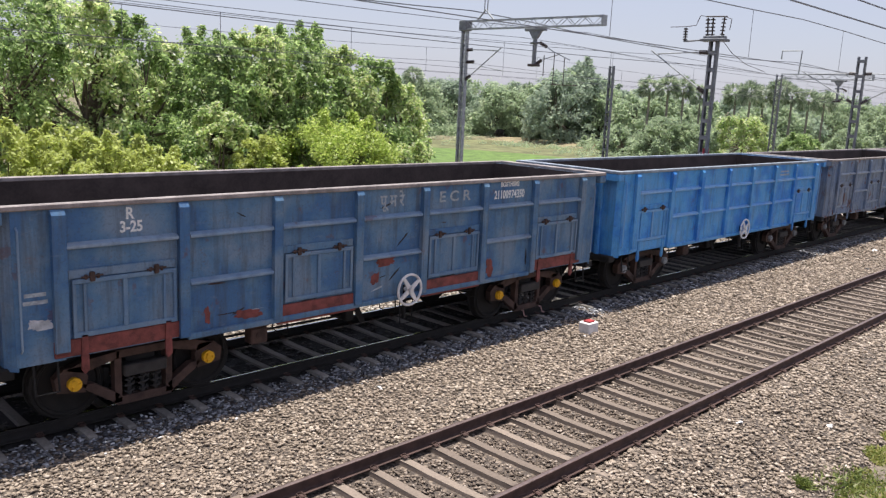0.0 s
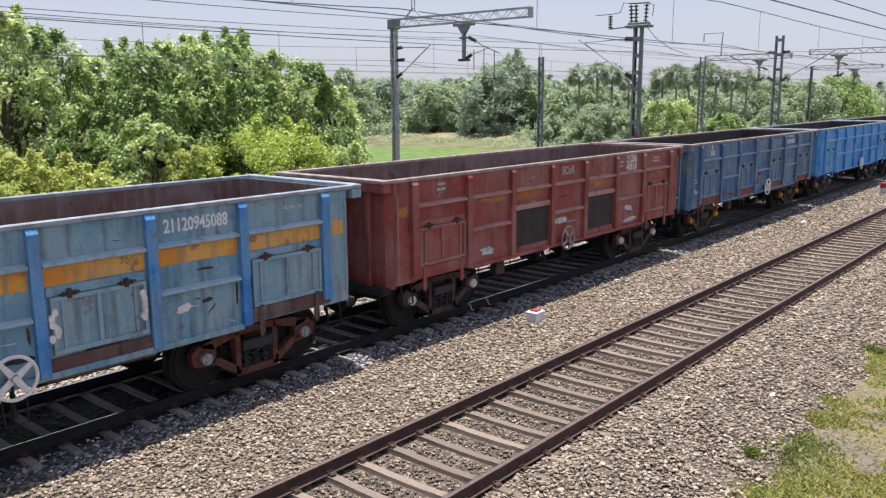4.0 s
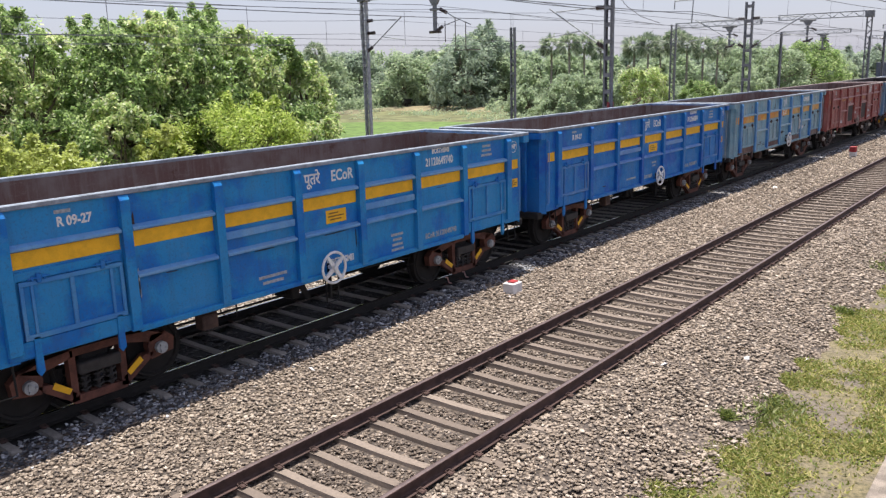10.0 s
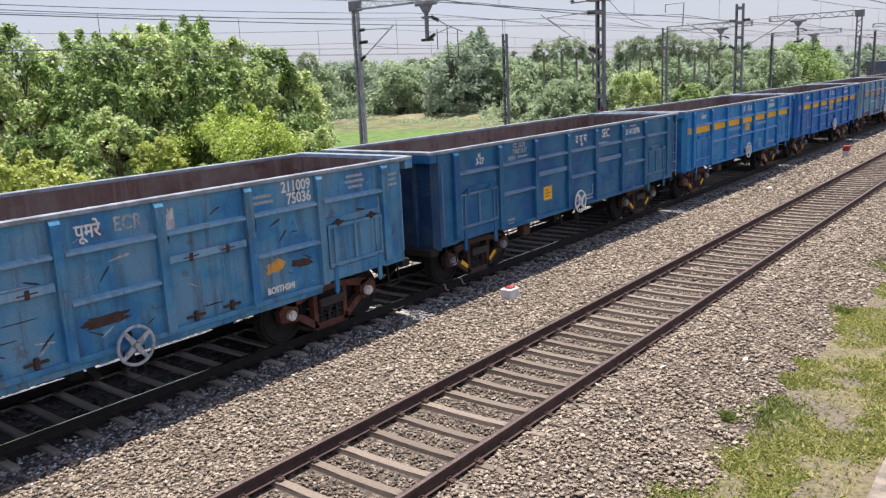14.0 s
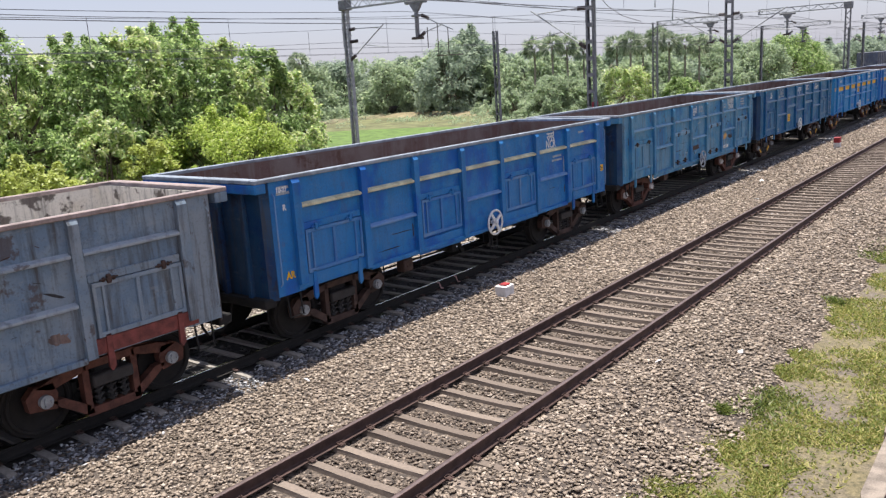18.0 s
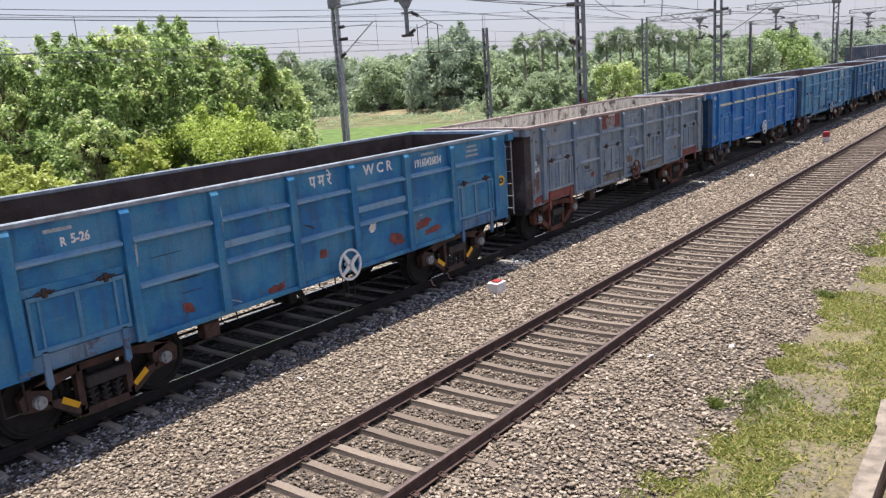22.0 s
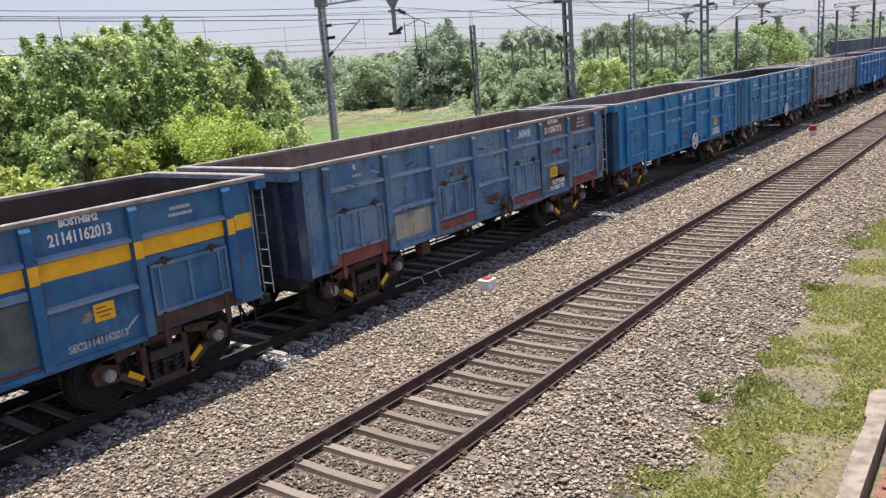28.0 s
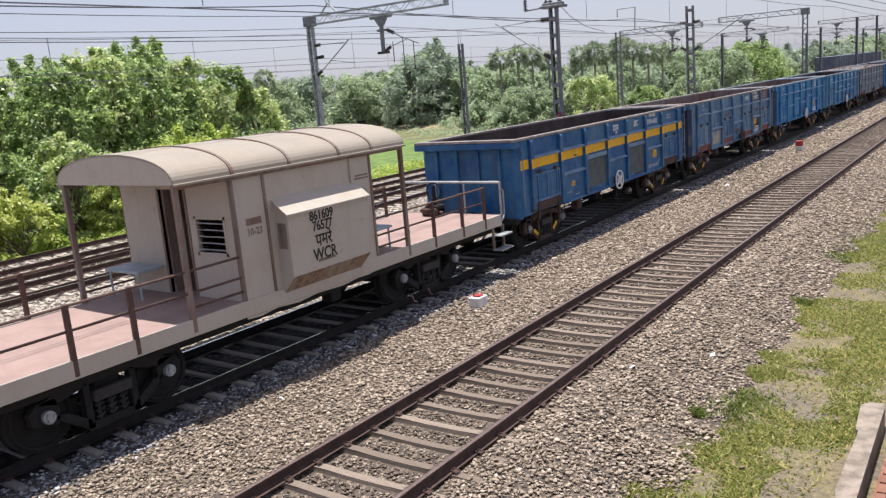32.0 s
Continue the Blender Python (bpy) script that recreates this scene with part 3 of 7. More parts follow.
for x0, x1, y0, y1, dens, size, sd in ((1.5, 9, 3.1, 11.2, 640, 0.029, 1), (9, 17, 3.0, 11.6, 580, 0.032, 2), (17, 30, 3.0, 11.6, 320, 0.041, 3), (30, 55, 3.0, 11.6, 120, 0.052, 4), (55, 115, 3.0, 11.6, 48, 0.075, 7),
                                       (1.5, 30, 12.95, 14.9, 260, 0.042, 5), (30, 70, 12.95, 14.9, 70, 0.06, 8), (4, 40, 19.5, 29.4, 60, 0.06, 6)):
    pts = scatter(x0, x1, y0, y1, dens, sd)
    mid = np.abs(pts[:, 1] - NEAR_Y) < 0.88
    grey = np.abs(pts[:, 1] - TRAIN_Y) < (1.8 if y0 < 12 else 0) + 0.3 * edge_line(pts[:, 0] * 1.3) + np.random.default_rng(sd).normal(0, 0.1, len(pts))
    ob = part("ballast_stones", stones("ballast_stones", pts[~mid & ~grey], size, sd), M_STONE if y0 < 12 else M_STONEP)
    tagged(ob, "loose grey-brown crushed ballast stones", "ballast", kind="stuff")
    if y0 < 12 and grey.any():
        ob = part("ballast_stones", stones("ballast_stones", pts[grey], size, sd + 80), M_STONE3)
        tagged(ob, "grey sooty ballast stones beside the train's track", "ballast", kind="stuff")
    if mid.any():
        ob = part("ballast_stones", stones("ballast_stones", pts[mid], size * 0.9, sd + 40), M_STONE2)
        tagged(ob, "darker soiled ballast stones between the rails", "ballast", kind="stuff")

ob = part("oiled_stones", stones("oiled_stones", scatter(1.5, 30, 11.15, 13.1, 130, 15), 0.042, 15), M_OILSTONE)
tagged(ob, "oil-blackened ballast stones between the rails", "ballast", kind="stuff")

# Pale red: the marker block's reflection at the rail, put into the colour.
M_PALERED = dull("faded_red", (0.55, 0.33, 0.31), 0.7, 0, 0.3, 8)
# white stones and litter on the ballast
ROCK = stones("white_stone", np.array([[0.0, 0, 0]]), 0.09, 77)
for x, y, s in ((11.93, 5.03, 1.0), (13.5, 4.2, 0.8), (27.9, 8.2, 1.1), (32.5, 9.4, 1.3), (8.6, 9.73, 0.9), (9.9, 9.9, 0.6), (25.55, 7.0, 0.9), (44.2, 9.2, 1.2), (16.6, 2.7, 0.7), (18.7, 2.5, 0.8), (17.01, 3.14, 0.7), (15.06, 2.79, 0.6), (12.16, 2.83, 0.6), (10.43, 1.97, 1.2), (10.73, 1.93, 0.7), (14.59, 3.48, 0.5), (13.29, 3.03, 0.5), (11.35, 6.9, 0.6), (12.5, 9.62, 0.5), (14.05, 9.45, 0.5)):
    ob = part("white_stone", ROCK, M_WHITEW)
    ob.matrix_basis = pose(x, y, float(bed_height(y)) + 0.03, 10, 20, 40 * x) @ Matrix.Diagonal((s * 1.3, s, s * 0.6, 1))
    tagged(ob, "whitish stone lying on the ballast", "stone", "pale stones")

rock = part("brown_stone", ROCK, M_STONE2)
rock.matrix_basis = pose(10.06, 2.76, -0.58, 0, 0, 30) @ Matrix.Diagonal((0.8, 0.7, 0.6, 1))
tagged(rock, "dark stone lying in the grass", "stone")
bond = tagged(new("rail_bond"), "pair of pale red bond wires bent against the rail", "rail bond")
for x in (14.02, 14.66):
    part("wire_loop", Geo().path([(x - 0.05, 11.135, -0.012), (x + 0.01, 11.115, -0.02), (x + 0.02, 11.10, -0.09), (x + 0.03, 11.085, -0.15), (x + 0.09, 11.06, -0.165)], 0.014, 6), M_PALERED, bond)
box_root = tagged(new("boundary_marker"), "small whitewashed concrete block with a red painted top on the ballast", "marker block")
part("block", Geo().box(14.30, 14.66, 9.50, 9.78, -0.26, -0.02, 0.015), M_WHITEW, box_root)
part("cap", Geo().box(14.38, 14.58, 9.55, 9.72, -0.021, 0.015, 0.012), M_REDP, box_root, "red painted cap")
box2 = tagged(new("boundary_marker"), "small red and white marker block far along the ballast", "marker block")
part("block", Geo().box(44.8, 45.15, 9.15, 9.45, -0.3, -0.02, 0.015), M_WHITEW, box2)
part("cap", Geo().box(44.8, 45.15, 9.15, 9.45, -0.018, 0.25, 0.015), M_REDP, box2)

# ---- kerb, paving and grass ----
kerb = tagged(new("kerb"), "low broken concrete edging of a raised path", "kerb", kind="structure")
o = [(4.0, 1.20), (12.1, 1.36), (12.22, 1.40), (12.2, 1.56), (12.05, 1.66), (11.2, 1.60), (11.15, 1.56), (9.4, 1.545), (9.3, 1.52), (4.0, 1.42)]
part("edging", Geo().extrude(o, "z", -0.75, -0.30), M_CONC, kerb)
pave = part("paving", Geo().box(-8, 11.9, -6, 1.19, -0.8, -0.42), M_BRICK)
tagged(pave, "reddish brick rubble paving behind the edging", "paving", kind="structure")
BRICK_ME = Geo().box(-0.11, 0.11, -0.053, 0.053, -0.035, 0.035, 0.008).mesh("brick")
M_BRICKS = per_piece("paving_brick", ((0.0, (0.20, 0.085, 0.055)), (0.6, (0.30, 0.14, 0.095)), (1.0, (0.40, 0.24, 0.18))), 0.9, 14.0, 0.5, 0.01, True)
rb = random.Random(6)
for i in range(17):
    for j in range(10):
        if rb.random() < 0.85:
            ob = part("brick", BRICK_ME, M_BRICKS, pave)
            ob.matrix_basis = pose(7.9 + i * 0.24 + 0.12 * (j % 2) + rb.uniform(-0.02, 0.02), 1.10 - j * 0.118, -0.412 + rb.uniform(-0.012, 0.012), rb.uniform(-4, 4), rb.uniform(-4, 4), rb.uniform(-7, 7))


M_WEED = leafy("weed_leaves", ((0.0, (0.07, 0.10, 0.022)), (0.6, (0.165, 0.215, 0.048)), (1.0, (0.30, 0.32, 0.09))), 0.4, 0.5, 1.0)


def blades(name, pts, h, seed, material):
    rng = np.random.default_rng(seed)
    n = len(pts)
    a = rng.uniform(0, math.tau, n)
    hh = h * rng.uniform(0.4, 1.2, n)
    w = 0.012 + 0.016 * rng.random(n)
    d = np.stack([np.cos(a), np.sin(a), np.zeros(n)], 1)
    lean = rng.normal(0, 1.0, (n, 3)) * hh[:, None]
    lean[:, 2] = hh
    v = np.stack([pts - d * w[:, None], pts + d * w[:, None], pts + lean], 1)
    return raw_mesh(name, v.reshape(-1, 3), np.arange(n * 3).reshape(-1, 3))


rng = np.random.default_rng(9)
gx, gy = 7.5 + 52.5 * rng.random(460000) ** 2.4, rng.uniform(-1, 4.1, 460000)
near = gy > 1.6 - 0.12 * (gx - 12)
patchy = np.array([noise.noise((x * 0.55, y * 0.8, 2.0)) + 0.5 * noise.noise((x * 2.1, y * 2.1, 7.0)) for x, y in zip(gx, gy)])
edge = 3.42 + edge_line(gx) + 0.35 * patchy + 0.35 * np.clip(11 - gx, 0, 1)
m = near & (rng.random(len(gx)) < np.clip(0.64 + 2.0 * patchy + 0.7 * np.exp(-((gx - 15.9) ** 2 + (gy - 3.1) ** 2 / 0.2)) - 1.25 * np.exp(-((gx - 12.2) ** 2 / 1.2 + (gy - 2.25) ** 2 / 0.2)), 0.06, 1)) & (gy < edge) & ((gy > 1.68) | (gx > 12.5))
gp = np.stack([gx[m], gy[m], np.interp(gy[m], [3.3, 4.0], [-0.625, -0.50])], 1)
tagged(part("grass", blades("grass", gp, 0.05, 4, M_GRASS), M_GRASS), "short patchy yellow-green grass", "grass", kind="stuff")
wp = np.array([(11.3, 3.74), (11.36, 3.77), (11.8, 3.32), (12.3, 3.28), (22.3, 3.7), (23.6, 3.3), (24.8, 2.9), (27, 3.0), (17.9, 3.6)])
q = np.repeat(wp, 260, 0) + rng.normal(0, 1, (len(wp) * 260, 2)) * np.repeat([0.05, 0.05, 0.2, 0.2, 0.28, 0.45, 0.5, 0.5, 0.10], 260)[:, None]
tagged(part("weeds", blades("weeds", np.c_[q, np.interp(q[:, 1], [3.2, 4], [-0.62, -0.47])], 0.07, 8, M_GRASS), M_WEED), "green weed tufts at the edge of the ballast", "weeds", kind="stuff")
# ---- wagons ----
HALF, PANEL, TOP, SILL = 1.625, 1.535, 3.10, 1.03
POSTS = (-5.66, -3.96, -2.39, -0.77, 0.77, 2.39, 3.96, 5.66)
R1, R2 = 2.54, 1.85
CACHE = {}


def cached(key, build):
    if key not in CACHE:
        CACHE[key] = build().mesh(key[0] if isinstance(key, tuple) else key)
    return CACHE[key]


def side_sheet(s):
    g = Geo()
    y0, y1 = sorted((s * PANEL, s * (PANEL - 0.012)))
    g.box(-6.2, -5.6, y0, y1, SILL, TOP - 0.06).box(-5.6, 5.6, y0, y1, SILL + 0.02, TOP - 0.06).box(5.6, 6.2, y0, y1, SILL, TOP - 0.06)
    return g


def end_sheet(e):
    """End wall with chamfered corners and a curved lower edge."""
    g = Geo().box(*sorted((e * 6.295, e * 6.31)), -1.40, 1.40, 0.98, TOP - 0.06)
    return g


def corner_sheet(e, s):
    return Geo().extrude([(e * 6.185, s * PANEL), (e * 6.31, s * 1.40), (e * 6.295, s * 1.38), (e * 6.17, s * (PANEL - 0.02))], "z", 0.98, TOP - 0.06)


def wheelset():
    g = Geo()
    for s in (-1, 1):
        y = s * 0.905
        g.tube((0, y - 0.065, 0), (0, y + 0.065, 0), 0.50, 28)
        g.tube((0, y - s * 0.065, 0), (0, y - s * 0.10, 0), 0.53, 28)
        g.tube((0, y + s * 0.02, 0), (0, y + s * 0.16, 0), 0.16, 14)
        g.ring((0, y + s * 0.068, 0), "y", 0.43, 0.035, 24, 6)
    g.tube((0, -1.18, 0), (0, 1.18, 0), 0.085, 12)
    return g


def axle_cap(s):
    g = Geo()
    g.tube((0, s * 1.16, 0), (0, s * 1.27, 0), 0.095, 14).tube((0, s * 1.27, 0), (0, s * 1.285, 0), 0.05, 10)
    for k in range(3):
        a = k * math.tau / 3
        g.tube((0.055 * math.cos(a), s * 1.27, 0.055 * math.sin(a)), (0.055 * math.cos(a), s * 1.305, 0.055 * math.sin(a)), 0.02, 6)
    return g


def side_casting(s):
    """Cast bogie side frame with two windows and a spring opening."""
    g = Geo()
    y0, y1 = sorted((s * 1.06, s * 1.20))

    def bar(*o):
        g.extrude(list(o), "y", y0, y1)
    for e in (-1, 1):
        bar((e * 1.22, 0.46), (e * 1.25, 0.66), (e * 1.12, 0.78), (e * 0.86, 0.78), (e * 0.80, 0.62), (e * 0.84, 0.40))
        bar((e * 0.90, 0.52), (e * 0.80, 0.40), (e * 0.42, 0.14), (e * 0.36, 0.26), (e * 0.72, 0.50))
        bar((e * 0.43, 0.14), (e * 0.33, 0.14), (e * 0.33, 0.80), (e * 0.43, 0.80))
        bar((e * 1.10, 0.76), (e * 0.86, 0.68), (e * 0.36, 0.80), (e * 0.36, 0.90), (e * 0.80, 0.86))
    bar((-0.40, 0.10), (0.40, 0.10), (0.46, 0.17), (0.34, 0.22), (-0.34, 0.22), (-0.46, 0.17))
    bar((-0.40, 0.80), (0.40, 0.80), (0.40, 0.91), (-0.40, 0.91))
    return g


def spring_nest(s):
    g = Geo()
    for i, x in enumerate((-0.2, 0.0, 0.2)):
        y = s * 1.14
        pts = [(x + 0.07 * math.cos(k * 0.9), y + 0.07 * math.sin(k * 0.9), 0.22 + k * 0.0125) for k in range(24)]
        g.path(pts, 0.017, 5)
        g.tube((x, y, 0.22), (x, y, 0.52), 0.035, 6)
    g.box(-0.32, 0.32, min(s * 0.9, s * 1.28), max(s * 0.9, s * 1.28), 0.52, 0.70, 0.02)
    return g


def bogie_beam():
    g = Geo().box(-0.22, 0.22, -1.12, 1.12, 0.58, 0.82, 0.03).tube((0, 0, 0.8), (0, 0, 0.98), 0.2, 14)
    for e in (-1, 1):
        g.tube((e * 0.42, -1.0, 0.42), (e * 0.42, 1.0, 0.42), 0.05, 8)
        g.box(e * 0.46 - 0.04, e * 0.46 + 0.04, -0.98, -0.83, 0.28, 0.62, 0.01).box(e * 0.46 - 0.04, e * 0.46 + 0.04, 0.83, 0.98, 0.28, 0.62, 0.01)
    return g


def brake_rigging():
    """Pipes, pull rods, hangers and safety loops under the floor."""
    g = Geo().tube((-3.7, -1.30, 0.95), (3.7, -1.30, 0.95), 0.022, 6).tube((-3.3, -0.95, 0.72), (-0.4, -0.85, 0.66), 0.022, 6).tube((0.9, -0.9, 0.74), (2.3, -0.9, 0.74), 0.026, 8).tube((2.3, -0.9, 0.74), (3.4, -0.8, 0.6), 0.022, 6)
    for x in (-3.1, -1.9, 0.5, 2.7):
        g.path([(x, -1.15, 1.02), (x, -1.17, 0.62), (x + 0.05, -0.95, 0.56), (x, -0.72, 0.62), (x, -0.70, 1.02)], 0.014, 5)
    for x in (-3.4, -0.7, 1.4, 3.1):
        g.box(x - 0.02, x + 0.02, -1.33, -1.27, 0.93, 1.08)
    g.box(-0.55, -0.35, -1.0, -0.5, 0.58, 0.94, 0.02).extrude([(-0.45, 0.9), (-0.3, 0.9), (-0.1, 0.52), (-0.2, 0.5)], "y", -1.02, -0.98)
    return g


def rag(x, z, seed):
    """Crumpled cloth hanging from the side in a few lumpy folds."""
    rw = random.Random(seed)
    g = Geo()
    for k in range(5):
        w, h = rw.uniform(0.03, 0.06), rw.uniform(0.05, 0.11)
        cx, cz = x + rw.uniform(-0.04, 0.04), z + 0.17 - 0.085 * k
        o = [(cx + w * math.cos(a) * rw.uniform(0.7, 1.2), cz + h * math.sin(a) * rw.uniform(0.7, 1.2)) for a in (j * math.tau / 7 for j in range(7))]
        g.extrude(o, "y", -PANEL - 0.05 - rw.uniform(0.0, 0.04), -PANEL - 0.015)
    return g


def scar(root, x, z, size, slope, mat, rw):
    """A scraped or rusted gash: a thin ragged sliver with a blunt end."""
    c, d = math.cos(slope), math.sin(slope)
    o = []
    for u, w in ((-1, 0), (-0.5, 0.05), (0, 0.035 + rw.uniform(0, 0.06)), (0.6, 0.06), (1, 0.02), (0.7, -0.05), (0.1, -0.02 - rw.uniform(0, 0.05)), (-0.6, -0.03)):
        a, b = u * size / 2, w * size * 0.9
        o.append((x + a * c - b * d, z + a * d + b * c))
    part("scar", Geo().extrude(o, "y", -PANEL - 0.003, -PANEL - 0.0003), mat, root)


def hinge(s, u, z, base=0.03):
    """Lug with a cross pin and a bent cotter."""
    g = Geo().box(u - 0.035, u + 0.035, *sorted((s * (PANEL + base), s * (PANEL + base + 0.045))), z - 0.07, z + 0.06, 0.012)
    g.box(u - 0.10, u - 0.06, *sorted((s * (PANEL + base), s * (PANEL + base + 0.03))), z - 0.04, z + 0.025, 0.008)
    g.box(u + 0.06, u + 0.10, *sorted((s * (PANEL + base), s * (PANEL + base + 0.03))), z - 0.04, z + 0.025, 0.008)
    return g.tube((u - 0.14, s * (PANEL + base + 0.025), z - 0.005), (u + 0.14, s * (PANEL + base + 0.025), z + 0.005), 0.014, 6)


def hand_wheel():
    """Flat-rimmed hand wheel with four tapered spokes."""
    g = Geo().ring((0, -1.70, 1.19), "y", 0.28, 0.024, 28, 8).tube((0, -1.58, 1.19), (0, -1.76, 1.19), 0.045, 8)
    for k in range(4):
        a = 0.62 + k * math.tau / 4
        c, d = math.cos(a), math.sin(a)
        o = [(-0.05 * d, 0.05 * c), (0.05 * d, -0.05 * c), (0.27 * c + 0.026 * d, 0.27 * d - 0.026 * c), (0.27 * c - 0.026 * d, 0.27 * d + 0.026 * c)]
        g.extrude([(u, 1.19 + w) for u, w in o], "y", -1.72, -1.69)
    return g


WHEELS = []


def bogie(root, x, casting, marks, cap_mat):
    b = part("bogie", cached("bogie", bogie_beam), M_BLACK, root)
    b.location = (x, 0, 0)
    for s in (-1, 1):
        part("side_frame", cached(("side_frame", s), lambda: side_casting(s)), casting, b)
        part("spring_set", cached(("spring_set", s), lambda: spring_nest(s)), M_SPRING, b)
        if marks:
            for e in (-1, 1):
                w = [(e * 0.70, 0.43), (e * 0.47, 0.27), (e * 0.42, 0.34), (e * 0.65, 0.51)]
                y0, y1 = sorted((s * 1.195, s * 1.206))
                part("stripe_mark", cached(("stripe_mark", s, e), lambda: Geo().extrude(w, "y", y0, y1)), M_YELLOW, b)
    for e in (-1.0, 1.0):
        w = part("wheelset", cached("wheelset", wheelset), M_WHEEL, b)
        w.location = (e, 0, 0.50)
        WHEELS.append((w, e))
        c = part("axle_cap", cached("axle_cap", lambda: axle_cap(-1)), cap_mat, b)
        c.location = (e, 0, 0.56)
    return b


def wagon(spec):
    body, number = spec["paint"], spec["n"]
    root = tagged(new("open_wagon"), spec["label"], "freight wagon", "wagons of the train")
    inner = spec.get("inside", M_INSIDE)
    post_mat = spec.get("posts", body)
    rib_mat = lit_ledge(body)
    hinge_mat = spec.get("hinges", M_RUSTY)
    for s in (-1, 1):
        part("side_panel", cached(("side_panel", s), lambda: side_sheet(s)), body, root)
        part("inner_lining", cached(("inner_lining", s), lambda: Geo().box(-6.15, 6.15, min(s * (PANEL - 0.03), s * (PANEL - 0.016)), max(s * (PANEL - 0.03), s * (PANEL - 0.016)), 1.2, TOP - 0.06)), inner, root)
        y0, y1 = sorted((s * (PANEL - 0.04), s * (HALF + 0.005)))
        y0, y1 = sorted((s * (PANEL - 0.04), s * (PANEL + 0.055)))
        part("top_coping", cached(("top_coping", s), lambda: Geo().box(-6.54, 6.54, y0, y1, TOP - 0.075, TOP, 0.014)), spec.get("coping", M_COPING), root)
        y0, y1 = sorted((s * (PANEL - 0.02), s * (HALF - 0.03)))
        part("side_sill", cached(("side_sill", s), lambda: Geo().box(-3.9, 3.9, y0, y1, SILL - 0.03, SILL + 0.06, 0.012)), body, root)
        for i, x in enumerate(POSTS):
            w = 0.085 if i not in (0, 7) else 0.10
            zb = SILL + (0.02 if 0 < i < 7 else 0.12)

            def build():
                o = [(PANEL, zb), (HALF - 0.012, zb), (HALF, zb + 0.012), (HALF, TOP - 0.15), (PANEL + 0.05, TOP - 0.08), (PANEL, TOP - 0.08)]
                return Geo().extrude([(s * a, b) for a, b in o], "x", x - w * 0.88, x + w * 0.88)
            part("side_post", cached(("side_post", s, i), build), post_mat, root)
        # ribs bay by bay
        for k in range(7):
            a, b = POSTS[k] + 0.09, POSTS[k + 1] - 0.09
            bay = k + 1
            y0, y1 = sorted((s * PANEL, s * (PANEL + 0.055)))

            def rib(z):
                return Geo().extrude([(s * PANEL, z - 0.045), (s * PANEL, z + 0.042), (s * (PANEL + 0.074), z + 0.012), (s * (PANEL + 0.085), z), (s * (PANEL + 0.085), z - 0.03), (s * (PANEL + 0.055), z - 0.045)], "x", a, b)
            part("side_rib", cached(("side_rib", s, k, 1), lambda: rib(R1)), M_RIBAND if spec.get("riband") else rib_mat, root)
            if bay in spec["doors"]:
                d = part("side_door", cached(("side_door", s, k), lambda: Geo().box(a + 0.10, b - 0.06, min(s * PANEL, s * (PANEL + 0.02)), max(s * PANEL, s * (PANEL + 0.02)), 1.36, 2.06, 0.008)), spec.get("door", body), root)
                yy = sorted((s * (PANEL + 0.018), s * (PANEL + 0.05)))
                fr = Geo()
                for u0, u1, z0, z1 in ((a + 0.06, b - 0.02, 2.03, 2.09), (a + 0.06, b - 0.02, 1.31, 1.38), (a + 0.06, a + 0.11, 1.38, 2.03), (b - 0.07, b - 0.02, 1.38, 2.03), ((a + b) / 2 - 0.03, (a + b) / 2 + 0.03, 1.38, 2.03)):
                    fr.box(u0, u1, *yy, z0, z1, 0.006)
                for u in (a + 0.22, b - 0.2):
                    fr.box(u - 0.018, u + 0.018, *yy, 1.38, 2.03, 0.004)
                part("door_frame", cached(("door_frame", s, k), lambda: fr), lit_ledge(body, 0.03), d)
                part("door_header", cached(("door_header", s, k), lambda: Geo().box(a + 0.02, b - 0.02, *sorted((s * PANEL, s * (PANEL + 0.03))), 2.10, 2.22, 0.008)), body, root)
                for u in (a + 0.32, b - 0.32):
                    part("door_hinge", cached(("door_hinge", s, k, round(u, 2)), lambda: hinge(s, u, 2.12)), hinge_mat, d)
                if bay in (1, 7):
                    for u in (a + 0.2, b - 0.15):
                        part("door_stay", cached(("door_stay", s, k, round(u, 2)), lambda: Geo().extrude([(u - 0.04, 1.34), (u + 0.04, 1.34), (u + 0.05, 0.86), (u - 0.01, 0.80), (u - 0.05, 0.86)], "y", *sorted((s * (PANEL + 0.01), s * (PANEL + 0.05))))), spec.get("sill", body), root)
            elif bay in spec.get("flat", ()):
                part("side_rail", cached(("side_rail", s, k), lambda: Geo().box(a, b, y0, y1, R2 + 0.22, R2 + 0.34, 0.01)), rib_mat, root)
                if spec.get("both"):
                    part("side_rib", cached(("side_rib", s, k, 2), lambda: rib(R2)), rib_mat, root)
                if spec.get("latches") and s < 0:
                    for u in (a + 0.38, b - 0.38):
                        part("flap_hinge", cached(("flap_hinge", k, round(u, 2)), lambda: hinge(s, u, R2 + 0.27, 0.022)), hinge_mat, root)
                        part("flap_hinge", cached(("flap_foot", k, round(u, 2)), lambda: Geo().box(u - 0.17, u + 0.17, -PANEL - 0.035, -PANEL, 1.16, 1.20, 0.008).box(u - 0.035, u + 0.035, -PANEL - 0.05, -PANEL, 1.10, 1.26, 0.01)), hinge_mat, root)
            else:
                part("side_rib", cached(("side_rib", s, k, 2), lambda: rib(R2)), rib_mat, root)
            if bay in spec.get("dark", ()):
                yy = sorted((s * PANEL, s * (PANEL + 0.012)))
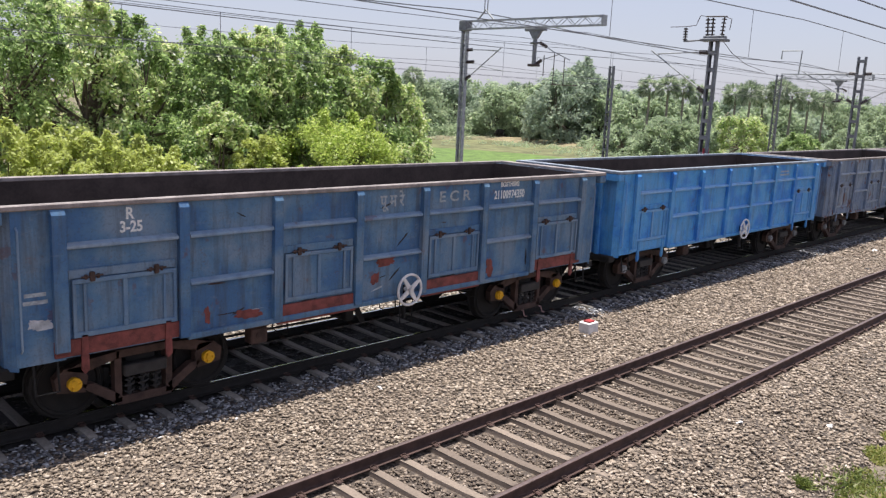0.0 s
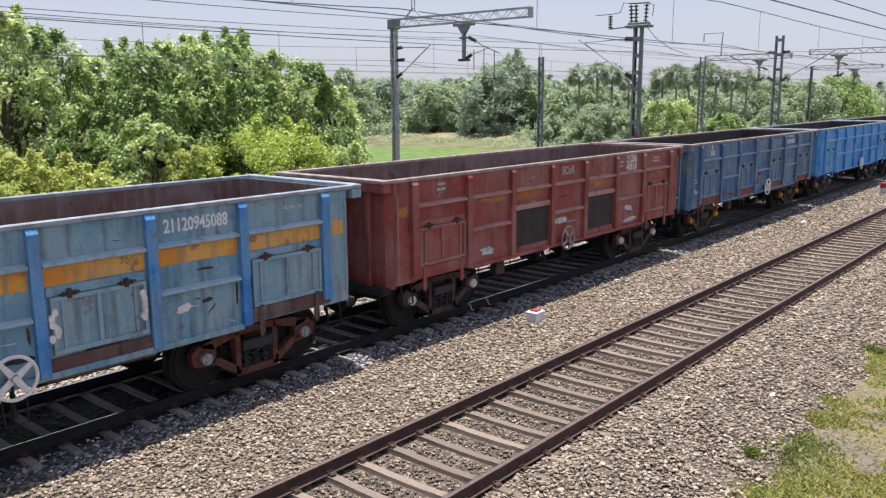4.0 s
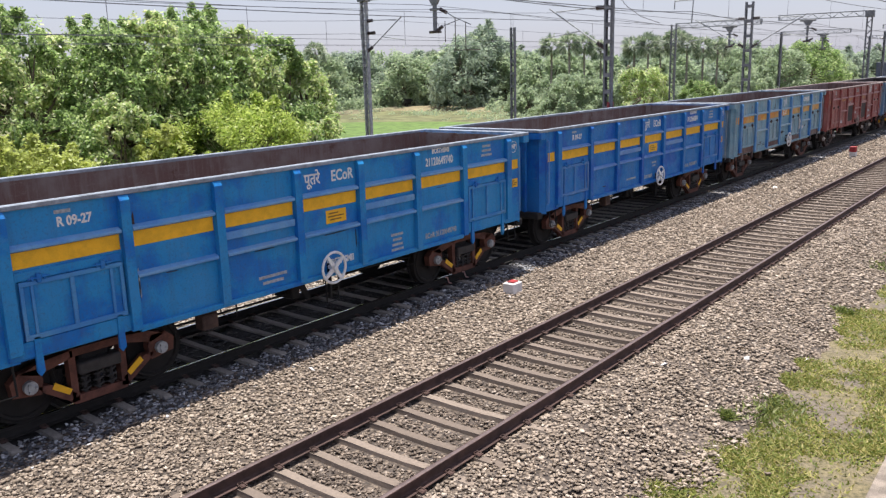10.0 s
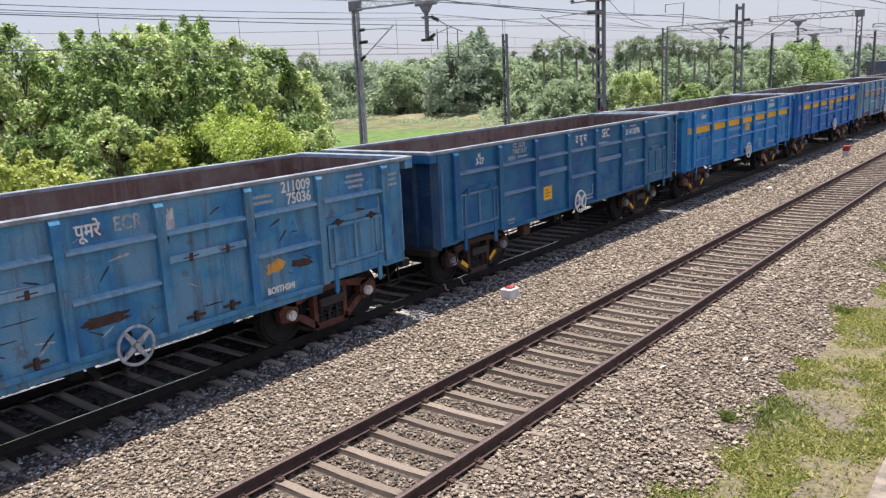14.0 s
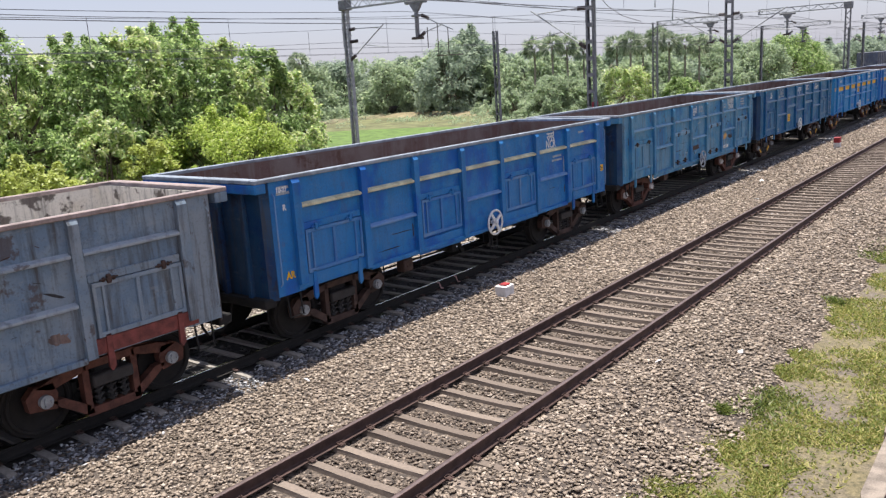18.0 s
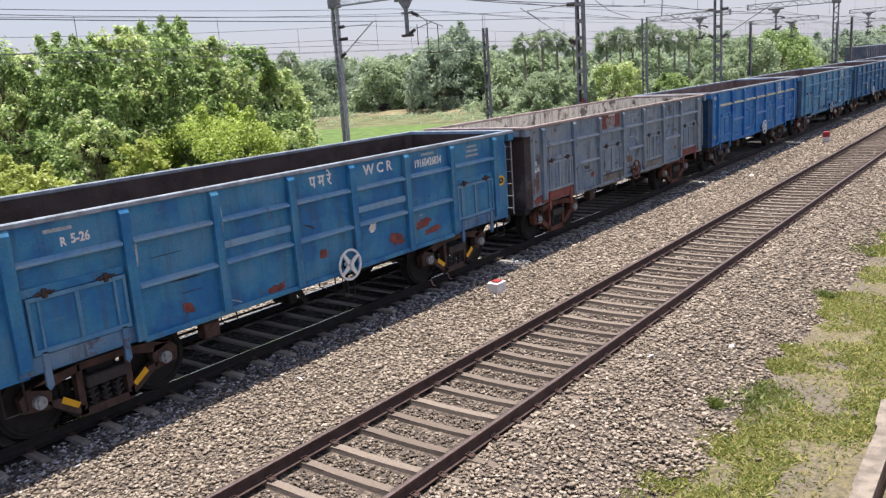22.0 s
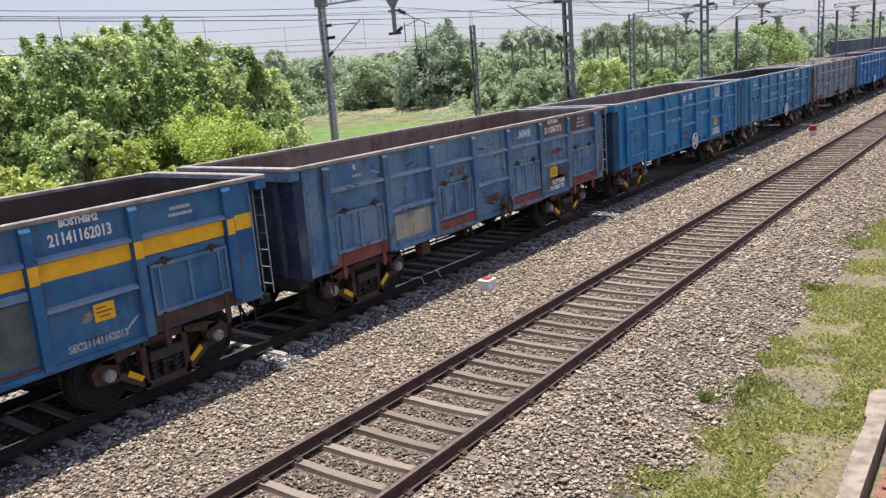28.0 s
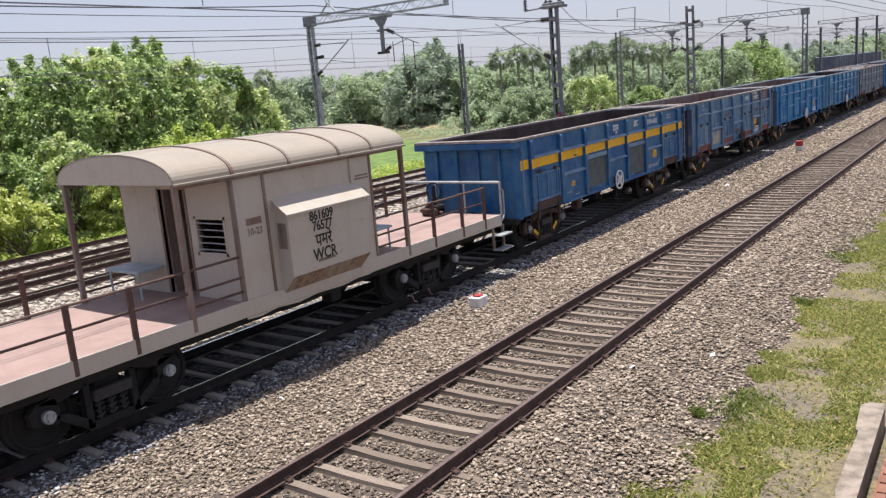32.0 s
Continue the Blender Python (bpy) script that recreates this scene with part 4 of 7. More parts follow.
                part("repair_plate", cached(("repair_plate", s, k), lambda: Geo().box(a + 0.02, b - 0.02, *yy, 1.22, R2 + 0.20, 0.004)), spec["plate"], root)
        if spec.get("stripe"):
            mat, kind = spec["stripe"]
            spans = [(POSTS[k] + 0.095, POSTS[k + 1] - 0.095) for k in range(7)] + [(-6.12, -5.80), (5.80, 6.12)]
            for n, (a, b) in enumerate(spans):
                z0, z1 = {"block": (R1 - 0.28, R1 - 0.06), "band": (R1 - 0.30, R1 - 0.045), "ochre": (R1 - 0.30, R1 - 0.045)}[kind]
                if n >= 7:
                    z0, z1 = z0 + 0.02, z1 + 0.02
                if kind == "band":
                    a, b = (POSTS[n] + 0.087, POSTS[n + 1] - 0.087) if n < 7 else ((-6.19, -5.76) if n == 7 else (5.76, 6.19))
                yy = sorted((s * (PANEL + 0.0005), s * (PANEL + 0.005)))
                part("stripe", cached(("stripe", s, n, kind), lambda: Geo().box(a, b, *yy, z0, z1)), mat, root)
            if kind == "band":
                for i, x in enumerate(POSTS):
                    yy = sorted((s * HALF, s * (HALF + 0.004)))
                    part("stripe", cached(("stripe_post", s, i), lambda: Geo().box(x - 0.07, x + 0.07, *yy, R1 - 0.30, R1 - 0.045)), mat, root)
        # lower skirt over the bogies
        for mid in (3, 5):
            if mid in spec["doors"]:
                o = (POSTS[mid - 1] + 0.02, POSTS[mid] - 0.02)
                yy = sorted((s * (PANEL - 0.015), s * (PANEL + 0.035)))
                part("skirt", cached(("mid_skirt", s, mid), lambda: Geo().box(*o, *yy, SILL - 0.07, 1.27, 0.01)), spec.get("mid", spec.get("sill", body)), root)
        for e in (-1, 1):
            o = sorted((e * 3.92, e * 5.75))
            yy = sorted((s * (PANEL - 0.015), s * (PANEL + 0.03)))
            part("skirt", cached(("skirt", s, e), lambda: Geo().box(*o, *yy, SILL + 0.04, 1.30, 0.01)), spec.get("sill", body), root)
    for e in (-1, 1):
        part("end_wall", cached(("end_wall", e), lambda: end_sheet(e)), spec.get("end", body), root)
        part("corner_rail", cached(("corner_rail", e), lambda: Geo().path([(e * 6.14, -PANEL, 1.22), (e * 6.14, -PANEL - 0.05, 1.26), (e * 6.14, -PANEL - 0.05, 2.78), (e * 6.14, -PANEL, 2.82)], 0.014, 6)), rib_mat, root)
        for s in (-1, 1):
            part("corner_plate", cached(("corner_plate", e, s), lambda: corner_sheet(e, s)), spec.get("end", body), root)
            part("corner_lining", cached(("corner_lining", e, s), lambda: Geo().extrude([(e * 6.163, s * (PANEL - 0.024)), (e * 6.283, s * 1.372), (e * 6.268, s * 1.362), (e * 6.145, s * (PANEL - 0.034))], "z", 1.2, TOP - 0.062)), inner, root)
        part("inner_lining", cached(("end_lining", e), lambda: Geo().box(*sorted((e * 6.285, e * 6.27)), -1.37, 1.37, 1.2, TOP - 0.06)), inner, root)
        part("end_coping", cached(("end_coping", e), lambda: Geo().box(*sorted((e * 6.36, e * 6.54)), -HALF + 0.13, HALF - 0.13, TOP - 0.07, TOP + 0.004, 0.012)), spec.get("coping", M_COPING), root)
        part("end_beam", cached(("end_beam", e), lambda: Geo().box(*sorted((e * 6.30, e * 6.535)), -HALF + 0.03, HALF - 0.03, TOP - 0.24, TOP - 0.077, 0.015)), body, root)
        for y in (-1.0, -0.34, 0.34, 1.0):
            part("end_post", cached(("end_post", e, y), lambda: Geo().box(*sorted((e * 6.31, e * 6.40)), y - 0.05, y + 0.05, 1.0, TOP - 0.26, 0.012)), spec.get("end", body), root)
        part("headstock", cached(("headstock", e), lambda: Geo().box(*sorted((e * 6.2, e * 6.46)), -1.45, 1.45, 0.86, 1.02, 0.02)), M_BLACK, root)
        part("coupler", cached(("coupler", e), lambda: Geo().box(*sorted((e * 6.3, e * 6.82)), -0.12, 0.12, 0.92, 1.16, 0.03)), M_BLACK, root)
        hose = [(e * 6.45, -0.55, 0.9), (e * 6.52, -0.52, 0.6), (e * 6.66, -0.45, 0.42), (e * 6.80, -0.42, 0.45)]
        part("brake_hose", cached(("brake_hose", e), lambda: Geo().path(hose, 0.026, 6)), M_BLACK, root)
        part("corner_step", cached(("corner_step", e), lambda: Geo().path([(e * 6.0, -1.5, 1.02), (e * 6.0, -1.54, 0.62), (e * 5.7, -1.54, 0.62), (e * 5.7, -1.5, 1.02)], 0.018, 6)), M_BLACK, root)
    lad = Geo()
    for u in (-1.56, -1.32):
        lad.tube((6.44, u, 1.05), (6.44, u, 2.84), 0.013, 6)
    for k in range(6):
        lad.tube((6.44, -1.56, 1.2 + 0.3 * k), (6.44, -1.32, 1.2 + 0.3 * k), 0.010, 6)
    if spec.get("ladder"):
        part("ladder", cached("ladder", lambda: lad), M_GALV, root)
    part("floor_plate", cached("floor_plate", lambda: Geo().box(-6.2, 6.2, -1.5, 1.5, 1.12, 1.2)), inner, root)
    under = Geo().box(-6.3, 6.3, -0.22, 0.22, 0.78, 1.11)
    for x in (-3.2, -1.1, 1.1, 3.2):
        under.box(x - 0.07, x + 0.07, -1.5, 1.5, 1.0, 1.11)
    part("underframe", cached("underframe", lambda: under), M_BLACK, root)
    part("brake_cylinder", cached("brake_cylinder", lambda: Geo().tube((-1.0, 0.6, 0.72), (-0.2, 0.6, 0.72), 0.18, 14).tube((-0.9, -0.5, 0.80), (-0.1, -0.5, 0.80), 0.15, 12).tube((-0.2, 0.6, 0.72), (2.6, 0.4, 0.6), 0.03, 6)), M_BLACK, root)
    part("brake_rigging", cached("brake_rigging", brake_rigging), M_BLACK, root)
    part("load_box", cached("load_box", lambda: Geo().box(-2.75, -2.45, -1.42, -1.2, 0.66, 0.92, 0.02).tube((-2.6, -1.43, 0.8), (-2.6, -1.2, 0.8), 0.07, 10).box(-2.78, -2.42, -1.40, -1.36, 0.92, 1.04, 0.008)), M_BOGIE2, root)
    for x in (-4.4, 4.4):
        bogie(root, x, spec.get("bogie", M_BOGIE2), spec.get("marks", False), spec.get("caps", M_GALV))
    hx = spec.get("wheel_x", 0.35)
    w = part("handbrake_wheel", cached("handbrake_wheel", hand_wheel), spec.get("wheel", M_WHITE), root)
    w.location = (hx, 0, -spec.get("low", 0))
    if spec.get("low"):
        part("lower_flap", Geo().box(-3.9, 3.9, -PANEL - 0.012, -PANEL + 0.012, SILL - spec["low"], SILL + 0.02, 0.004), body, root)
    st = part("handbrake_stand", cached("handbrake_stand", lambda: Geo().box(-0.02, 0.02, -1.60, -1.52, 0.62, 1.25, 0.006).path([(-0.16, -1.62, 1.0), (-0.14, -1.62, 0.55), (0.14, -1.62, 0.55), (0.16, -1.62, 1.0)], 0.013, 6)), M_BLACK, root)
    st.location = (hx, 0, 0)
    yw = -PANEL - 0.004
    for t in spec.get("text", ()):
        bay, body_text, dx, z, h = t[:5]
        mat = t[5] if len(t) > 5 else M_WHITE
        cx = (POSTS[bay - 1] + POSTS[bay]) / 2 if 1 <= bay <= 7 else (-5.95 if bay == 0 else 5.95)
        write(root, body_text, cx + dx, yw, z, h, mat, t[6] if len(t) > 6 else 0.85)
    for bay, dx, z in spec.get("rags", ()):
        part("tied_rag", rag((POSTS[bay - 1] + POSTS[bay]) / 2 + dx, z, int(z * 100)), M_WHITEW, root, "crumpled white rag tied to the door edge")
    for bay, dx, z, wd, lines in spec.get("bars", ()):
        cx = (POSTS[bay - 1] + POSTS[bay]) / 2 if 1 <= bay <= 7 else (-5.95 if bay == 0 else 5.95)
        bars(root, cx + dx, yw + 0.003, z, wd, lines)
    for n, (bay, dx, z, rx, rz, mat) in enumerate(spec.get("patches", ())):
        cx = (POSTS[bay - 1] + POSTS[bay]) / 2 if 1 <= bay <= 7 else (-5.95 if bay == 0 else 5.95)
        patch(root, cx + dx, -PANEL - 0.001 - 0.0015 * (n % 3), z, rx, rz, mat, n + int(abs(cx) * 10))
    rw = random.Random(number * 7 + 3)
    for k in range(spec.get("scars", 0)):
        bay = rw.randint(1, 7)
        scar(root, (POSTS[bay - 1] + POSTS[bay]) / 2 + rw.uniform(-0.6, 0.6), rw.choice((1.18, 1.3, 1.45, 1.62, 2.1, 2.3, 2.72)) + rw.uniform(-0.06, 0.06),
             rw.uniform(0.08, 0.38), rw.uniform(-0.5, 0.9), rw.choice((M_GRIME, M_GRIME, M_RUSTY, M_SCRAPE)), rw)
    if number >= 0:
        for k in range(9):
            bay = rw.randint(1, 7)
            cx = (POSTS[bay - 1] + POSTS[bay]) / 2 + rw.uniform(-0.3, 0.3)
            z = rw.choice((R1 - 0.33, R2 - 0.08, 1.28, 1.55))
            mat = rw.choice((M_SCRAPE, M_GRIME, M_GRIME, M_RUSTY))
            patch(root, cx, -PANEL - 0.0008, z, rw.uniform(0.10, 0.36), rw.uniform(0.006, 0.016), mat, number * 20 + k)
        for k in range(5):
            x = rw.choice(POSTS) + rw.choice((-0.14, 0.14))
            patch(root, x, -PANEL - 0.0009, rw.uniform(1.35, 2.7), rw.uniform(0.012, 0.03), rw.uniform(0.08, 0.25), rw.choice((M_SCRAPE, M_GRIME, M_RUSTY)), number * 20 + 10 + k)
    for bay, dx, z, wd, ht, mat in spec.get("rects", ()):
        cx = (POSTS[bay - 1] + POSTS[bay]) / 2
        part("painted_panel", Geo().box(cx + dx - wd / 2, cx + dx + wd / 2, -PANEL - 0.0035, -PANEL - 0.0005, z - ht / 2, z + ht / 2), mat, root)
    for bay, dx, z, wd, ht in spec.get("plates", ()):
        cx = (POSTS[bay - 1] + POSTS[bay]) / 2 if 1 <= bay <= 7 else (-5.95 if bay == 0 else 5.95)
        p = part("yellow_notice", Geo().box(cx + dx - wd / 2, cx + dx + wd / 2, -PANEL - 0.006, -PANEL - 0.001, z - ht / 2, z + ht / 2), M_YELLOW, root)
        for i, (u0, u1) in enumerate(((-0.36, 0.1), (-0.4, 0.38), (-0.3, 0.25))):
            part("writing_bar", Geo().box(cx + dx + wd * u0, cx + dx + wd * u1, -PANEL - 0.008, -PANEL - 0.006, z + ht * (0.25 - 0.24 * i) - 0.012, z + ht * (0.25 - 0.24 * i) + 0.012), M_NOTE, p)
    if spec.get("oval"):
        e = [(math.cos(k * math.tau / 28), math.sin(k * math.tau / 28)) for k in range(28)]
        mark = part("oval_emblem", Geo().extrude([(5.95 + 0.17 * c, 1.95 + 0.12 * d) for c, d in e], "y", -PANEL - 0.005, -PANEL - 0.001), M_YELLOW, root, "yellow oval emblem with a dark centre")
        part("emblem_centre", Geo().extrude([(5.95 + 0.11 * c, 1.95 + 0.07 * d) for c, d in e], "y", -PANEL - 0.0075, -PANEL - 0.005), M_GRIME, mark)
        part("emblem_dot", Geo().extrude([(5.95 + 0.035 * c, 1.95 + 0.035 * d) for c, d in e], "y", -PANEL - 0.0095, -PANEL - 0.0075), M_OCHRE, mark)
    if spec.get("roundel"):
        part("roundel", Geo().ring((5.95, -PANEL - 0.002, 2.80), "y", 0.13, 0.008, 24, 4), M_WHITE, root)
        write(root, "NP", 5.95, yw, 2.80, 0.11, M_WHITE, 0.85)
    return root


M_BENCH = dull("bench_paint", (0.36, 0.42, 0.46), 0.6, 0.1, 0.2, 5)
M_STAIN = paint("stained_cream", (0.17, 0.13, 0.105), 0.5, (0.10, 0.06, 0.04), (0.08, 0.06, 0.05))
M_SILL2 = paint("sill_soot", (0.06, 0.035, 0.035), 0.6, (0.12, 0.05, 0.045), (0.02, 0.02, 0.02))
M_SILL3 = paint("sill_grey_soot", (0.085, 0.08, 0.075), 0.6, (0.12, 0.05, 0.045), (0.02, 0.02, 0.02))
M_PALEPL = paint("pale_plate", (0.20, 0.19, 0.165), 0.3, (0.11, 0.06, 0.04), (0.1, 0.09, 0.08))
M_SCRAPE = dull("scraped_paint", (0.36, 0.40, 0.45), 0.7, 0, 0.5, 12)
M_GRIME = dull("black_grime", (0.03, 0.03, 0.034), 0.8, 0, 0.5, 9)
M_NOTE = dull("notice_print", (0.20, 0.11, 0.02), 0.7, 0, 0.3, 20, 0.05)
M_COPING = dull("coping_worn", (0.29, 0.255, 0.25), 0.7, 0.1, 0.4, 4)
M_COPBLUE = dull("coping_blue", (0.25, 0.29, 0.35), 0.65, 0.0, 0.4, 4)
M_COPRED = dull("coping_red", (0.31, 0.245, 0.235), 0.7, 0.0, 0.4, 4)
M_RUSTY = dull("hinge_rust", (0.06, 0.035, 0.03), 0.8, 0.1, 0.4, 8)
M_RIBAND = dull("rib_white_yellow", (0.62, 0.59, 0.40), 0.6, 0, 0.4, 3, 0.05)
M_REDOX = dull("red_oxide_patch", (0.19, 0.048, 0.042), 0.75, 0, 0.5, 6)
M_WPATCH = dull("white_smear", (0.48, 0.50, 0.54), 0.8, 0, 0.4, 6)
M_DKPLATE = dull("bitumen_plate", (0.030, 0.022, 0.022), 0.75, 0, 0.4, 3)
M_GRPLATE = dull("grey_green_plate", (0.075, 0.095, 0.10), 0.7, 0, 0.4, 3)
P_SLATE = paint("paint_slate_blue", (0.05, 0.10, 0.165), 0.22, fade=0.25)
P_SKY = paint("paint_sky_blue", (0.045, 0.175, 0.36), 0.12, fade=0.12)
P_GREYB = paint("paint_grey_blue", (0.1, 0.13, 0.18), 0.5)
P_RED = paint("paint_oxide_red", (0.152, 0.046, 0.042), 0.25, (0.20, 0.085, 0.05), (0.06, 0.03, 0.03), 0.12)
P_PALE = paint("paint_pale_blue", (0.112, 0.19, 0.235), 0.26, fade=0.3)
P_PALEPOST = paint("paint_pale_post", (0.04675, 0.1492, 0.306), 0.2)
P_ROYAL = paint("paint_royal_blue", (0.006, 0.090, 0.26), 0.03, fade=0.035)
P_AZROYAL = paint("paint_royal_azure", (0.007, 0.120, 0.28), 0.03, fade=0.035)
P_NAVY = paint("paint_mid_blue", (0.009, 0.074, 0.155), 0.08, fade=0.06)
P_FADED = paint("paint_faded_blue", (0.034, 0.135, 0.235), 0.26, (0.11, 0.06, 0.035), fade=0.2)
P_BRIGHT = paint("paint_bright_blue", (0.008, 0.092, 0.245), 0.06, fade=0.05)
P_WORN = paint("paint_worn_grey", (0.10, 0.132, 0.168), 0.42, (0.075, 0.05, 0.042), fade=0.25)
P_BLOOM = paint("rust_bloom", (0.085, 0.05, 0.044), 0.6, (0.11, 0.13, 0.155), (0.05, 0.04, 0.04))
P_AZURE = paint("paint_azure", (0.02, 0.110, 0.205), 0.16, fade=0.1)
P_CERUL = paint("paint_cerulean", (0.007, 0.100, 0.218), 0.08, fade=0.05)
# End-wall paints: some soot, with the shade of the wagon gap painted in.
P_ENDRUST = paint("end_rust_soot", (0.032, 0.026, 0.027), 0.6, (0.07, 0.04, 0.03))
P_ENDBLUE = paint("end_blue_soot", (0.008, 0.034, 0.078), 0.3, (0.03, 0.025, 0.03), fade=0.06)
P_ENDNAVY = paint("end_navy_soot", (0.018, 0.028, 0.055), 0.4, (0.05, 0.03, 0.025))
P_MAROON = paint("maroon_block", (0.062, 0.036, 0.04), 0.5, (0.05, 0.07, 0.11), (0.03, 0.03, 0.035))
P_PATCHY = paint("paint_patchy_blue", (0.048, 0.105, 0.178), 0.40, (0.10, 0.05, 0.038))
P_STEELB = paint("paint_steel_blue", (0.015, 0.07, 0.15), 0.2, fade=0.08)

